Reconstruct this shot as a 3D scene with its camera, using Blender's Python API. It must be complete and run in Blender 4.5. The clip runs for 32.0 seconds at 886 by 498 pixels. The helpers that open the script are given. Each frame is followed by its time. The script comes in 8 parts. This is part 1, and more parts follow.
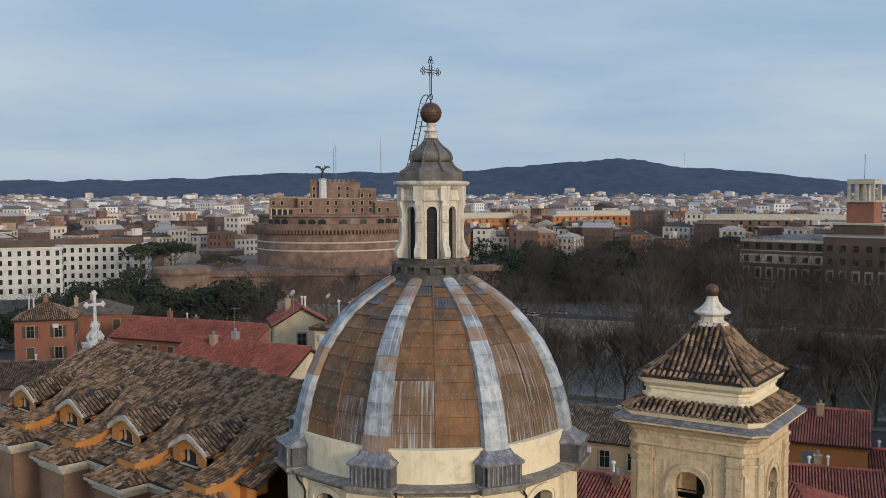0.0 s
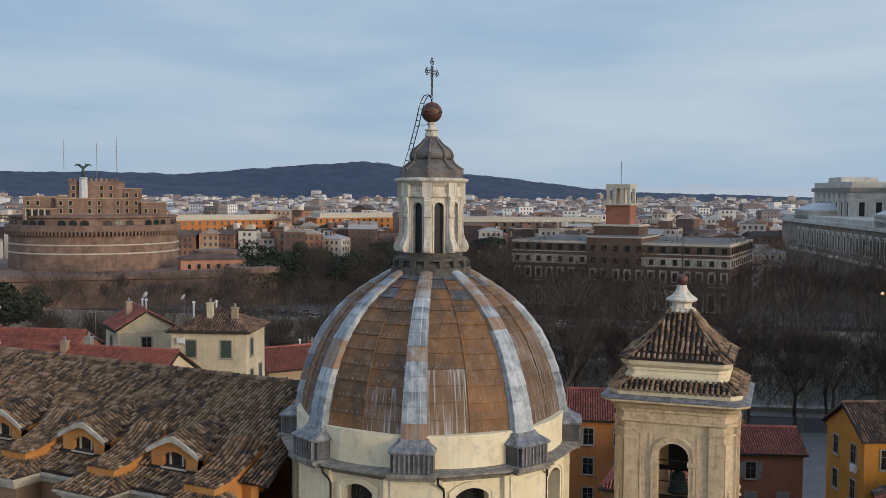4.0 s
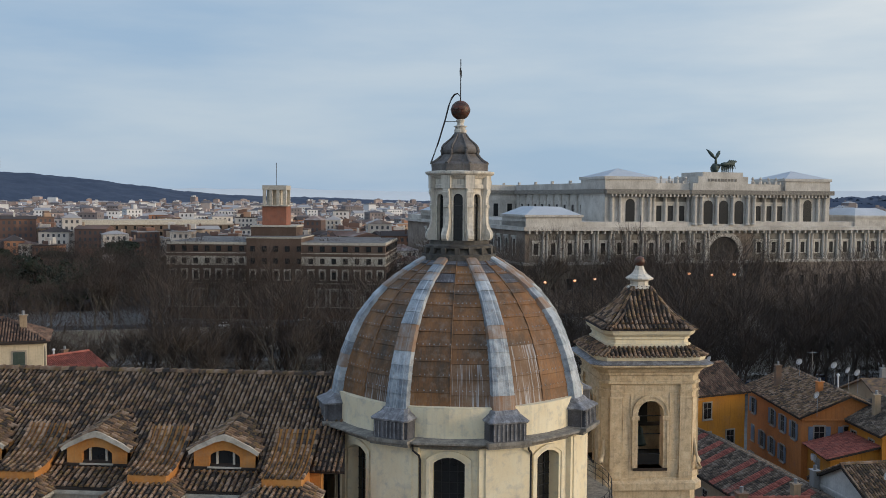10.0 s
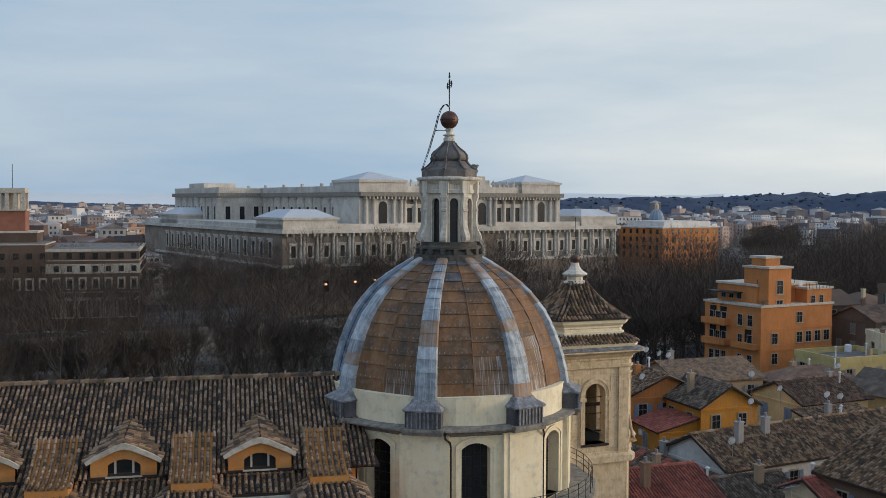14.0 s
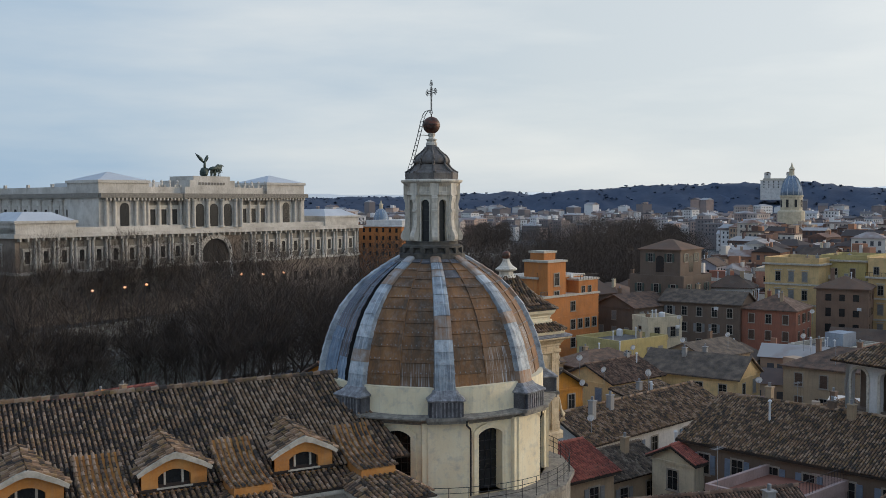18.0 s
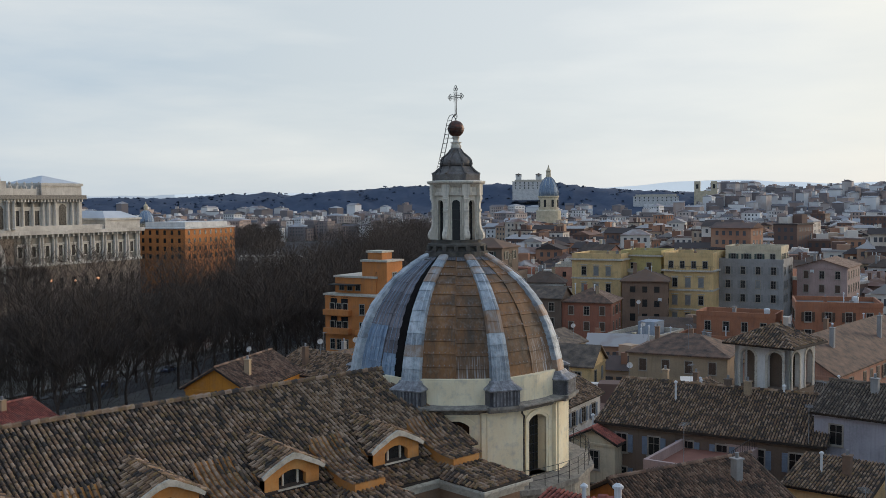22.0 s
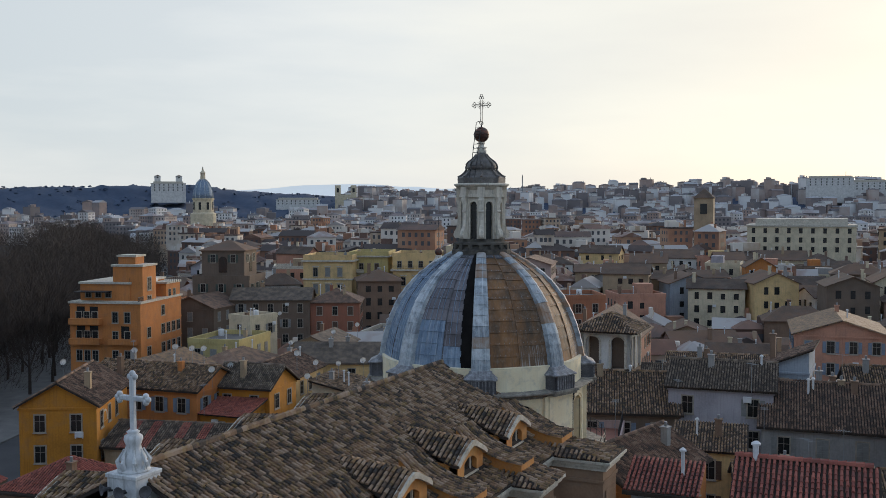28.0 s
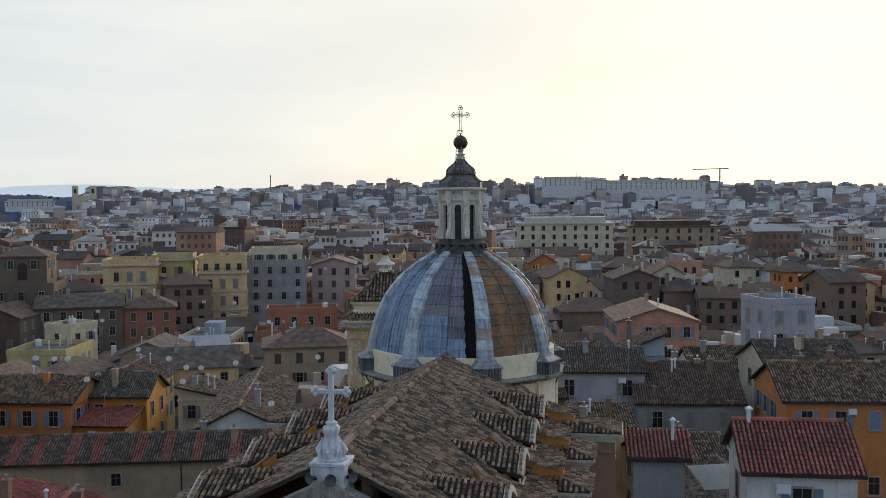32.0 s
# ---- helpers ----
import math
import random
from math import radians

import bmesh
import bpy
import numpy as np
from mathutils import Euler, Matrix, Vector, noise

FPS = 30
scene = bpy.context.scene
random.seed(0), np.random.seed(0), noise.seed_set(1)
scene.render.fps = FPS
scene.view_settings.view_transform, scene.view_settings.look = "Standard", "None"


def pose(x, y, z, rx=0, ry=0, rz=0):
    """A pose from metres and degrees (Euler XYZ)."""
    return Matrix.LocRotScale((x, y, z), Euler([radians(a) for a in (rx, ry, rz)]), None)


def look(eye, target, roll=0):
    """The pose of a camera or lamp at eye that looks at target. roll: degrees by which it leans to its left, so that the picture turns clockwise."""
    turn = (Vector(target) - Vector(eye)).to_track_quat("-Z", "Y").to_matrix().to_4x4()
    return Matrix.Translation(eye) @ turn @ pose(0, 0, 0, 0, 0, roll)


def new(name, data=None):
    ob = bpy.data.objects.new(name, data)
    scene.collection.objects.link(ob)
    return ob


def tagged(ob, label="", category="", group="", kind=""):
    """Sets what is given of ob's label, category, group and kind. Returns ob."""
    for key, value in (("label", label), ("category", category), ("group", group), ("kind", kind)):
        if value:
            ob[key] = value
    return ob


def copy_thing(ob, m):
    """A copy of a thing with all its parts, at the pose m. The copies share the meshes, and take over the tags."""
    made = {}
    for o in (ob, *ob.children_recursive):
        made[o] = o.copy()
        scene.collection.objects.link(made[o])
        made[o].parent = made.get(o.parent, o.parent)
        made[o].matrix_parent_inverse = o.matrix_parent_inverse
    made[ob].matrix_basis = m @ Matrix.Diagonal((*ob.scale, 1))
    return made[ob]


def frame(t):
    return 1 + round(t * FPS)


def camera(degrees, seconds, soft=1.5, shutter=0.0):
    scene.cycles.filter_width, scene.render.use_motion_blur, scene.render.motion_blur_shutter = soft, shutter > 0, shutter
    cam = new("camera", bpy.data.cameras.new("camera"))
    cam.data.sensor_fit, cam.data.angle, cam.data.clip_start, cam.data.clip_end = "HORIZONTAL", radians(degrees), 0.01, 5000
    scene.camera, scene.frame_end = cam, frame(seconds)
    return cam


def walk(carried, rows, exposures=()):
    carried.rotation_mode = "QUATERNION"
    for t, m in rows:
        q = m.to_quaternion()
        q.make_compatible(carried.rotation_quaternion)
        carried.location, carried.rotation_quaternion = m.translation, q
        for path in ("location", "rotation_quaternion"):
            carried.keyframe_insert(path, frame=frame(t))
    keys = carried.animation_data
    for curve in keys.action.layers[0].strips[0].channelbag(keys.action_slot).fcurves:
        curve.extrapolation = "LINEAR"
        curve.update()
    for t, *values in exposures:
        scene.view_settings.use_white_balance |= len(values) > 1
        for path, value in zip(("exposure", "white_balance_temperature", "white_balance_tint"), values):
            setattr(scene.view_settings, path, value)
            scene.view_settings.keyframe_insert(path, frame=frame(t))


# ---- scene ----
cam = camera(48.2, 32.0, soft=0.65)
PATH = [
    (0, (33.649, -35.309, 41.281), (32.289, -33.848, 41.163), -0.2),
    (0.5, (32.733, -36.464, 41.263), (31.422, -34.959, 41.144), -0.4),
    (1, (31.695, -37.63, 41.243), (30.437, -36.08, 41.125), -0.3),
    (1.5, (30.635, -38.799, 41.221), (29.431, -37.207, 41.103), -0.2),
    (2, (29.578, -39.916, 41.218), (28.425, -38.286, 41.1), -0.1),
    (2.5, (28.409, -41.058, 41.14), (27.307, -39.392, 41.025), 0.0),
    (3, (27.105, -42.122, 41.068), (26.056, -40.424, 40.955), 0.1),
    (3.5, (25.788, -43.171, 41.03), (24.791, -41.441, 40.917), 0.2),
    (5.5, (19.441, -47.633, 40.857), (18.685, -45.784, 40.746), 0.5),
    (6, (17.854, -48.594, 40.842), (17.158, -46.722, 40.731), 0.5),
    (6.5, (16.161, -49.446, 40.807), (15.528, -47.552, 40.696), 0.6),
    (7, (14.449, -50.262, 40.739), (13.88, -48.348, 40.63), 0.6),
    (7.5, (12.726, -51.066, 40.657), (12.223, -49.133, 40.55), 0.7),
    (8, (10.882, -51.751, 40.588), (10.446, -49.802, 40.481), 0.7),
    (8.5, (9.137, -52.461, 40.51), (8.765, -50.499, 40.405), 0.6),
    (9, (7.372, -53.156, 40.424), (7.067, -51.183, 40.322), 0.5),
    (9.5, (5.394, -53.659, 40.32), (5.162, -51.675, 40.219), 0.4),
    (10, (3.42, -54.123, 40.258), (3.261, -52.132, 40.156), 0.4),
    (10.5, (1.477, -54.717, 40.237), (1.391, -52.721, 40.137), 0.3),
    (11, (-0.363, -55.22, 40.218), (-0.38, -53.223, 40.119), 0.2),
    (11.5, (-2.304, -55.5, 40.206), (-2.25, -53.503, 40.107), 0.2),
    (12, (-4.328, -55.801, 40.193), (-4.199, -53.807, 40.096), 0.1),
    (12.5, (-6.32, -56.131, 40.229), (-6.119, -54.144, 40.133), 0.1),
    (13, (-8.32, -56.364, 40.262), (-8.047, -54.385, 40.166), 0.2),
    (13.5, (-10.416, -56.558, 40.317), (-10.07, -54.59, 40.221), 0.1),
    (14, (-12.356, -56.537, 40.273), (-11.941, -54.583, 40.179), 0.2),
    (14.5, (-14.46, -56.419, 40.263), (-13.973, -54.482, 40.17), 0.2),
    (16.5, (-22.889, -55.252, 40.304), (-22.113, -53.411, 40.211), 0.1),
    (17, (-25.0, -54.772, 40.319), (-24.157, -52.961, 40.226), -0.0),
    (17.5, (-26.986, -54.339, 40.375), (-26.08, -52.558, 40.281), -0.1),
    (18, (-28.883, -53.647, 40.34), (-27.916, -51.898, 40.246), -0.2),
    (18.5, (-30.786, -52.794, 40.286), (-29.76, -51.08, 40.193), -0.3),
    (19, (-32.816, -51.934, 40.325), (-31.733, -50.255, 40.232), -0.3),
    (19.5, (-34.712, -51.073, 40.325), (-33.578, -49.428, 40.231), -0.3),
    (20, (-36.674, -50.097, 40.361), (-35.49, -48.488, 40.267), -0.3),
    (20.5, (-38.657, -49.128, 40.416), (-37.424, -47.556, 40.322), -0.4),
    (21, (-40.606, -48.041, 40.43), (-39.325, -46.508, 40.336), -0.5),
    (21.5, (-42.447, -46.829, 40.435), (-41.12, -45.336, 40.34), -0.5),
    (22, (-44.233, -45.605, 40.398), (-42.862, -44.152, 40.303), -0.4),
    (22.5, (-46.086, -44.361, 40.385), (-44.675, -42.948, 40.291), -0.4),
    (23, (-47.889, -43.014, 40.365), (-46.438, -41.641, 40.272), -0.3),
    (23.5, (-49.617, -41.514, 40.342), (-48.124, -40.186, 40.25), -0.3),
    (24, (-51.302, -39.986, 40.356), (-49.769, -38.704, 40.263), -0.2),
    (24.5, (-52.917, -38.415, 40.391), (-51.344, -37.184, 40.297), -0.2),
    (25, (-54.535, -36.733, 40.44), (-52.922, -35.554, 40.346), 0.0),
    (25.5, (-56.035, -35.022, 40.443), (-54.385, -33.896, 40.349), 0.0),
    (27.5, (-61.174, -28.149, 40.368), (-59.394, -27.242, 40.276), -0.1),
    (28, (-62.501, -26.435, 40.388), (-60.693, -25.586, 40.296), -0.1),
    (28.5, (-63.596, -24.633, 40.389), (-61.761, -23.843, 40.297), -0.2),
    (29, (-64.873, -22.84, 40.416), (-63.014, -22.108, 40.324), -0.2),
    (29.5, (-66.177, -21.105, 40.465), (-64.296, -20.433, 40.372), -0.3),
    (30, (-67.444, -19.256, 40.576), (-65.542, -18.645, 40.482), -0.3),
    (30.5, (-68.612, -17.433, 40.61), (-66.691, -16.885, 40.516), -0.4),
    (31, (-69.811, -15.567, 40.678), (-67.872, -15.086, 40.583), -0.4),
    (31.5, (-71.053, -13.624, 40.701), (-69.099, -13.207, 40.606), -0.4),
    (32, (-72.24, -11.559, 40.674), (-70.273, -11.207, 40.58), -0.4),
]
walk(cam, [(t, look(e, a, r)) for t, e, a, r in PATH])


# ---- light: veiled early sun in the east-south-east under broken pale cloud ----
SUN_AZ, SUN_EL = radians(-10.0), radians(9.0)
world = bpy.data.worlds.new("sky")
scene.world = world
world.use_nodes = True
wn, wl = world.node_tree.nodes, world.node_tree.links
sky = wn.new("ShaderNodeTexSky")
sky.sky_type, sky.sun_disc = "NISHITA", False
sky.sun_elevation, sky.sun_rotation = SUN_EL, radians(90) - SUN_AZ
sky.air_density, sky.dust_density, sky.ozone_density = 1.0, 1.0, 2.0
wco = wn.new("ShaderNodeTexCoord")


def wmath(op, a, b=None, c=None):
    nd = wn.new("ShaderNodeMath")
    nd.operation = op
    for k, v in enumerate((a, b, c)):
        if v is None:
            continue
        if isinstance(v, (int, float)):
            nd.inputs[k].default_value = v
        else:
            wl.new(v, nd.inputs[k])
    return nd.outputs[0]


def wramp(fac, stops):
    nd = wn.new("ShaderNodeValToRGB")
    el = nd.color_ramp.elements
    while len(el) < len(stops):
        el.new(0.5)
    for e, (p, c) in zip(el, stops):
        e.position, e.color = p, (*c, 1)
    wl.new(fac, nd.inputs["Fac"])
    return nd.outputs["Color"]


def wmix(fac, a, b, blend="MIX"):
    nd = wn.new("ShaderNodeMix")
    nd.data_type, nd.blend_type = "RGBA", blend
    for key, v in (("Factor", fac), ("A", a), ("B", b)):
        if isinstance(v, (int, float)):
            nd.inputs[key].default_value = v
        elif isinstance(v, tuple):
            nd.inputs[key].default_value = (*v, 1)
        else:
            wl.new(v, nd.inputs[key])
    return nd.outputs["Result"]


sunward = wn.new("ShaderNodeVectorMath")
sunward.operation = "DOT_PRODUCT"
wl.new(wco.outputs["Generated"], sunward.inputs[0])
sunward.inputs[1].default_value = (math.cos(SUN_AZ) * math.cos(SUN_EL), math.sin(SUN_AZ) * math.cos(SUN_EL), math.sin(SUN_EL))
glow = wmath("MULTIPLY_ADD", sunward.outputs["Value"], 0.5, 0.5)
# thin cloud: cool far from the sun, white towards it
cloud = wramp(glow, [(0.0, (0.50, 0.60, 0.71)), (0.45, (0.55, 0.65, 0.75)), (0.68, (0.84, 0.87, 0.87)), (0.85, (0.93, 0.95, 0.94)), (1.0, (1.0, 0.97, 0.86))])
gap = wramp(glow, [(0.0, (0.33, 0.47, 0.66)), (0.5, (0.38, 0.53, 0.70)), (0.72, (0.66, 0.73, 0.78)), (0.9, (0.80, 0.84, 0.86)), (1.0, (0.95, 0.90, 0.80))])
wmp = wn.new("ShaderNodeMapping")
wmp.inputs["Scale"].default_value = (1.0, 1.0, 5.5)
wl.new(wco.outputs["Generated"], wmp.inputs["Vector"])
wno = wn.new("ShaderNodeTexNoise")
wno.inputs["Scale"].default_value, wno.inputs["Detail"].default_value, wno.inputs["Roughness"].default_value = 2.1, 7, 0.52
wl.new(wmp.outputs["Vector"], wno.inputs["Vector"])
cover = wn.new("ShaderNodeMapRange")
cover.inputs["From Min"].default_value, cover.inputs["From Max"].default_value = 0.36, 0.64
wl.new(wno.outputs["Fac"], cover.inputs["Value"])
layer = wmix(cover.outputs["Result"], gap, cloud)
nish = wmix(1.0, sky.outputs["Color"], (0.1, 0.1, 0.1), "MULTIPLY")
sep = wn.new("ShaderNodeSeparateXYZ")
wl.new(wco.outputs["Generated"], sep.inputs[0])
high = wn.new("ShaderNodeMapRange")
high.inputs["From Min"].default_value, high.inputs["From Max"].default_value = 0.3, 0.75
wl.new(sep.outputs["Z"], high.inputs["Value"])
layer = wmix(high.outputs["Result"], layer, (0.44, 0.58, 0.82))
both = wmix(0.88, nish, layer)
wl.new(both, wn["Background"].inputs["Color"])
wn["Background"].inputs["Strength"].default_value = 1.0
sun = new("sun", bpy.data.lights.new("sun", "SUN"))
sun.data.energy, sun.data.angle, sun.data.color = 1.9, radians(16), (1.0, 0.83, 0.64)
sun.matrix_basis = look((math.cos(SUN_AZ) * math.cos(SUN_EL) * 100, math.sin(SUN_AZ) * math.cos(SUN_EL) * 100, math.sin(SUN_EL) * 100), (0, 0, 0))

# ---- materials ----
def material(name, cols, scale=1.0, rough=0.8, bump=0.0, grain=12.0, stretch=(1, 1, 1), streak=0.0, streak_col=(0.5, 0.5, 0.5),
             vary=0.0, island=False, metal=0.0, stain=None, stain_amount=0.0, bump_dist=0.02, drip=1.0, polar=False):
    """Two to four base colours mixed by noise at two scales, a spread of tone per piece, streaks, stains and fine relief."""
    m = bpy.data.materials.new(name)
    m.use_nodes = True
    n, l = m.node_tree.nodes, m.node_tree.links
    bsdf = n["Principled BSDF"]
    co = n.new("ShaderNodeTexCoord")
    mp = n.new("ShaderNodeMapping")
    mp.inputs["Scale"].default_value = stretch
    l.new(co.outputs["Object"], mp.inputs["Vector"])
    big = n.new("ShaderNodeTexNoise")
    big.inputs["Scale"].default_value, big.inputs["Detail"].default_value = scale, 6
    l.new(mp.outputs["Vector"], big.inputs["Vector"])
    fine = n.new("ShaderNodeTexNoise")
    fine.inputs["Scale"].default_value, fine.inputs["Detail"].default_value = scale * grain, 4
    l.new(mp.outputs["Vector"], fine.inputs["Vector"])
    mixf = n.new("ShaderNodeMath")
    mixf.operation = "MULTIPLY_ADD"
    l.new(fine.outputs["Fac"], mixf.inputs[0])
    mixf.inputs[1].default_value = 0.35
    add = n.new("ShaderNodeMath")
    add.operation = "MULTIPLY_ADD"
    l.new(big.outputs["Fac"], add.inputs[0])
    add.inputs[1].default_value, add.inputs[2].default_value = 0.9, -0.12
    l.new(add.outputs[0], mixf.inputs[2])
    fac = mixf.outputs[0]
    if vary:
        src = n.new("ShaderNodeNewGeometry").outputs["Random Per Island"] if island else n.new("ShaderNodeObjectInfo").outputs["Random"]
        vr = n.new("ShaderNodeMath")
        vr.operation = "MULTIPLY_ADD"
        l.new(src, vr.inputs[0])
        vr.inputs[1].default_value = vary
        off = n.new("ShaderNodeMath")
        off.operation = "SUBTRACT"
        l.new(fac, off.inputs[0])
        off.inputs[1].default_value = vary / 2
        l.new(off.outputs[0], vr.inputs[2])
        fac = vr.outputs[0]
    ramp = n.new("ShaderNodeValToRGB")
    el = ramp.color_ramp.elements
    while len(el) < len(cols):
        el.new(0.5)
    for k, c in enumerate(cols):
        el[k].position, el[k].color = 0.25 + 0.5 * k / max(1, len(cols) - 1), (*c, 1)
    l.new(fac, ramp.inputs["Fac"])
    out = ramp.outputs["Color"]
    if streak:
        smp = n.new("ShaderNodeMapping")
        smp.inputs["Scale"].default_value = (4.0 * drip, 4.0 * drip, 0.22)
        src = co.outputs["Object"]
        if polar:
            xyz, ang, cmb = n.new("ShaderNodeSeparateXYZ"), n.new("ShaderNodeMath"), n.new("ShaderNodeCombineXYZ")
            l.new(src, xyz.inputs[0])
            ang.operation = "ARCTAN2"
            l.new(xyz.outputs["Y"], ang.inputs[0])
            l.new(xyz.outputs["X"], ang.inputs[1])
            far = n.new("ShaderNodeMath")
            far.operation = "MULTIPLY"
            far.inputs[1].default_value = 6.0
            l.new(ang.outputs[0], far.inputs[0])
            l.new(far.outputs[0], cmb.inputs["X"])
            l.new(xyz.outputs["Z"], cmb.inputs["Z"])
            src = cmb.outputs[0]
        l.new(src, smp.inputs["Vector"])
        sn = n.new("ShaderNodeTexNoise")
        sn.inputs["Scale"].default_value, sn.inputs["Detail"].default_value = 1.6, 5
        l.new(smp.outputs["Vector"], sn.inputs["Vector"])
        sr = n.new("ShaderNodeMapRange")
        sr.inputs["From Min"].default_value, sr.inputs["From Max"].default_value = 0.52, 0.7
        sr.inputs["To Max"].default_value = streak
        l.new(sn.outputs["Fac"], sr.inputs["Value"])
        mx = n.new("ShaderNodeMix")
        mx.data_type = "RGBA"
        l.new(sr.outputs["Result"], mx.inputs["Factor"])
        l.new(out, mx.inputs["A"])
        mx.inputs["B"].default_value = (*streak_col, 1)
        out = mx.outputs["Result"]
    if stain:
        sn = n.new("ShaderNodeTexNoise")
        sn.inputs["Scale"].default_value, sn.inputs["Detail"].default_value = scale * 2.3, 7
        sn.inputs["Roughness"].default_value = 0.65
        l.new(co.outputs["Object"], sn.inputs["Vector"])
        sr = n.new("ShaderNodeMapRange")
        sr.inputs["From Min"].default_value, sr.inputs["From Max"].default_value = 0.5, 0.72
        sr.inputs["To Max"].default_value = stain_amount
        l.new(sn.outputs["Fac"], sr.inputs["Value"])
        mx = n.new("ShaderNodeMix")
        mx.data_type = "RGBA"
        l.new(sr.outputs["Result"], mx.inputs["Factor"])
        l.new(out, mx.inputs["A"])
        mx.inputs["B"].default_value = (*stain, 1)
        out = mx.outputs["Result"]
    l.new(out, bsdf.inputs["Base Color"])
    bsdf.inputs["Roughness"].default_value, bsdf.inputs["Metallic"].default_value = rough, metal
    if bump:
        b = n.new("ShaderNodeBump")
        b.inputs["Strength"].default_value, b.inputs["Distance"].default_value = bump, bump_dist
        l.new(fine.outputs["Fac"], b.inputs["Height"])
        l.new(b.outputs["Normal"], bsdf.inputs["Normal"])
    return m


TILE = material("old_clay_tile", [(0.05, 0.04, 0.034), (0.13, 0.086, 0.06), (0.235, 0.135, 0.075), (0.35, 0.245, 0.17)], 1.3, 0.9, 0.4, 14, vary=0.6, island=True, stain=(0.27, 0.17, 0.05), stain_amount=0.85)
TILE_ONE = material("old_clay_tile_single", [(0.05, 0.04, 0.034), (0.13, 0.086, 0.06), (0.235, 0.135, 0.075), (0.35, 0.245, 0.17)], 1.3, 0.9, 0.4, 14, vary=0.6, stain=(0.27, 0.17, 0.05), stain_amount=0.85)
TILE_RED = material("red_clay_tile", [(0.19, 0.058, 0.045), (0.31, 0.092, 0.066), (0.42, 0.135, 0.095)], 0.4, 0.85, 0.3, 20, vary=0.4, island=True, stain=(0.14, 0.1, 0.085), stain_amount=0.45)
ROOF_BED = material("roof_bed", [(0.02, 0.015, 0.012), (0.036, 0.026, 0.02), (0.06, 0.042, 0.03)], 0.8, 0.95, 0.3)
PLASTER = material("cream_plaster", [(0.76, 0.63, 0.41), (0.82, 0.71, 0.49), (0.85, 0.77, 0.57)], 0.9, 0.85, 0.12, 14, streak=0.22, streak_col=(0.5, 0.47, 0.4), stain=(0.4, 0.385, 0.35), stain_amount=0.55)
STONE = material("pale_stone", [(0.52, 0.47, 0.39), (0.68, 0.62, 0.52), (0.77, 0.72, 0.62)], 0.9, 0.85, 0.25, 12, streak=0.5, streak_col=(0.2, 0.18, 0.15), stain=(0.16, 0.14, 0.12), stain_amount=0.55, drip=1.6)
STONE_DARK = material("weathered_stone", [(0.12, 0.11, 0.1), (0.22, 0.2, 0.17), (0.34, 0.31, 0.26)], 2.2, 0.9, 0.4, 9, streak=0.5, streak_col=(0.4, 0.38, 0.33), stain=(0.07, 0.065, 0.06), stain_amount=0.6)
TOWER_WALL = material("tower_plaster", [(0.48, 0.36, 0.22), (0.64, 0.5, 0.32), (0.74, 0.62, 0.43)], 1.6, 0.9, 0.35, 8, streak=0.5, streak_col=(0.33, 0.25, 0.17), stain=(0.24, 0.18, 0.125), stain_amount=0.6)
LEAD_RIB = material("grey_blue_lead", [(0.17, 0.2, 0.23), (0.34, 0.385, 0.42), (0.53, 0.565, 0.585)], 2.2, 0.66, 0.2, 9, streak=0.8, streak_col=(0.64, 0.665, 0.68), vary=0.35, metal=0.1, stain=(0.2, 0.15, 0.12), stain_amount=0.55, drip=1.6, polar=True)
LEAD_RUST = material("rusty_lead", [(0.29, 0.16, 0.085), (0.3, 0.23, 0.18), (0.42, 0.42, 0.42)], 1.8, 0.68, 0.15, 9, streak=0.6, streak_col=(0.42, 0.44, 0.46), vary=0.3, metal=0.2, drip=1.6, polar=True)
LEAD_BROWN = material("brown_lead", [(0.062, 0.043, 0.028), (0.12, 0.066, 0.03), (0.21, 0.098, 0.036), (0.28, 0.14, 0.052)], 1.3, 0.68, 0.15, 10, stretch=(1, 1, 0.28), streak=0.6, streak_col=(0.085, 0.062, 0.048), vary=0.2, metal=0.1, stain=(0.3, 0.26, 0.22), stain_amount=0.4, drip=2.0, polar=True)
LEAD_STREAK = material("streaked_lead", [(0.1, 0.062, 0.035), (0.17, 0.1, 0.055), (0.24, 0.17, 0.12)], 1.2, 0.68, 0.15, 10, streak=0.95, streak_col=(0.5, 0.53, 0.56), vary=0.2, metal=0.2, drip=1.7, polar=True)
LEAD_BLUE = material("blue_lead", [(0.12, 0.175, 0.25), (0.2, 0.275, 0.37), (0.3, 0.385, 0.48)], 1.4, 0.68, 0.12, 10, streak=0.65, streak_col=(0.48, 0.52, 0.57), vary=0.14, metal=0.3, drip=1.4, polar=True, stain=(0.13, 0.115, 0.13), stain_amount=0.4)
LEAD_GREY = material("violet_grey_lead", [(0.09, 0.08, 0.085), (0.15, 0.135, 0.145), (0.21, 0.19, 0.2)], 0.8, 0.68, 0.12, 10, streak=0.7, streak_col=(0.3, 0.33, 0.38), vary=0.3, metal=0.2, drip=1.7, polar=True)
LEAD_DARK = material("dark_lead", [(0.045, 0.043, 0.046), (0.085, 0.083, 0.09), (0.15, 0.15, 0.165)], 1.6, 0.68, 0.25, 8, streak=0.6, streak_col=(0.3, 0.3, 0.32), metal=0.2, drip=1.8, polar=True)
LEAD_BLACK = material("blackened_lead", [(0.008, 0.007, 0.007), (0.02, 0.018, 0.017)], 1.2, 1.0, 0.1)
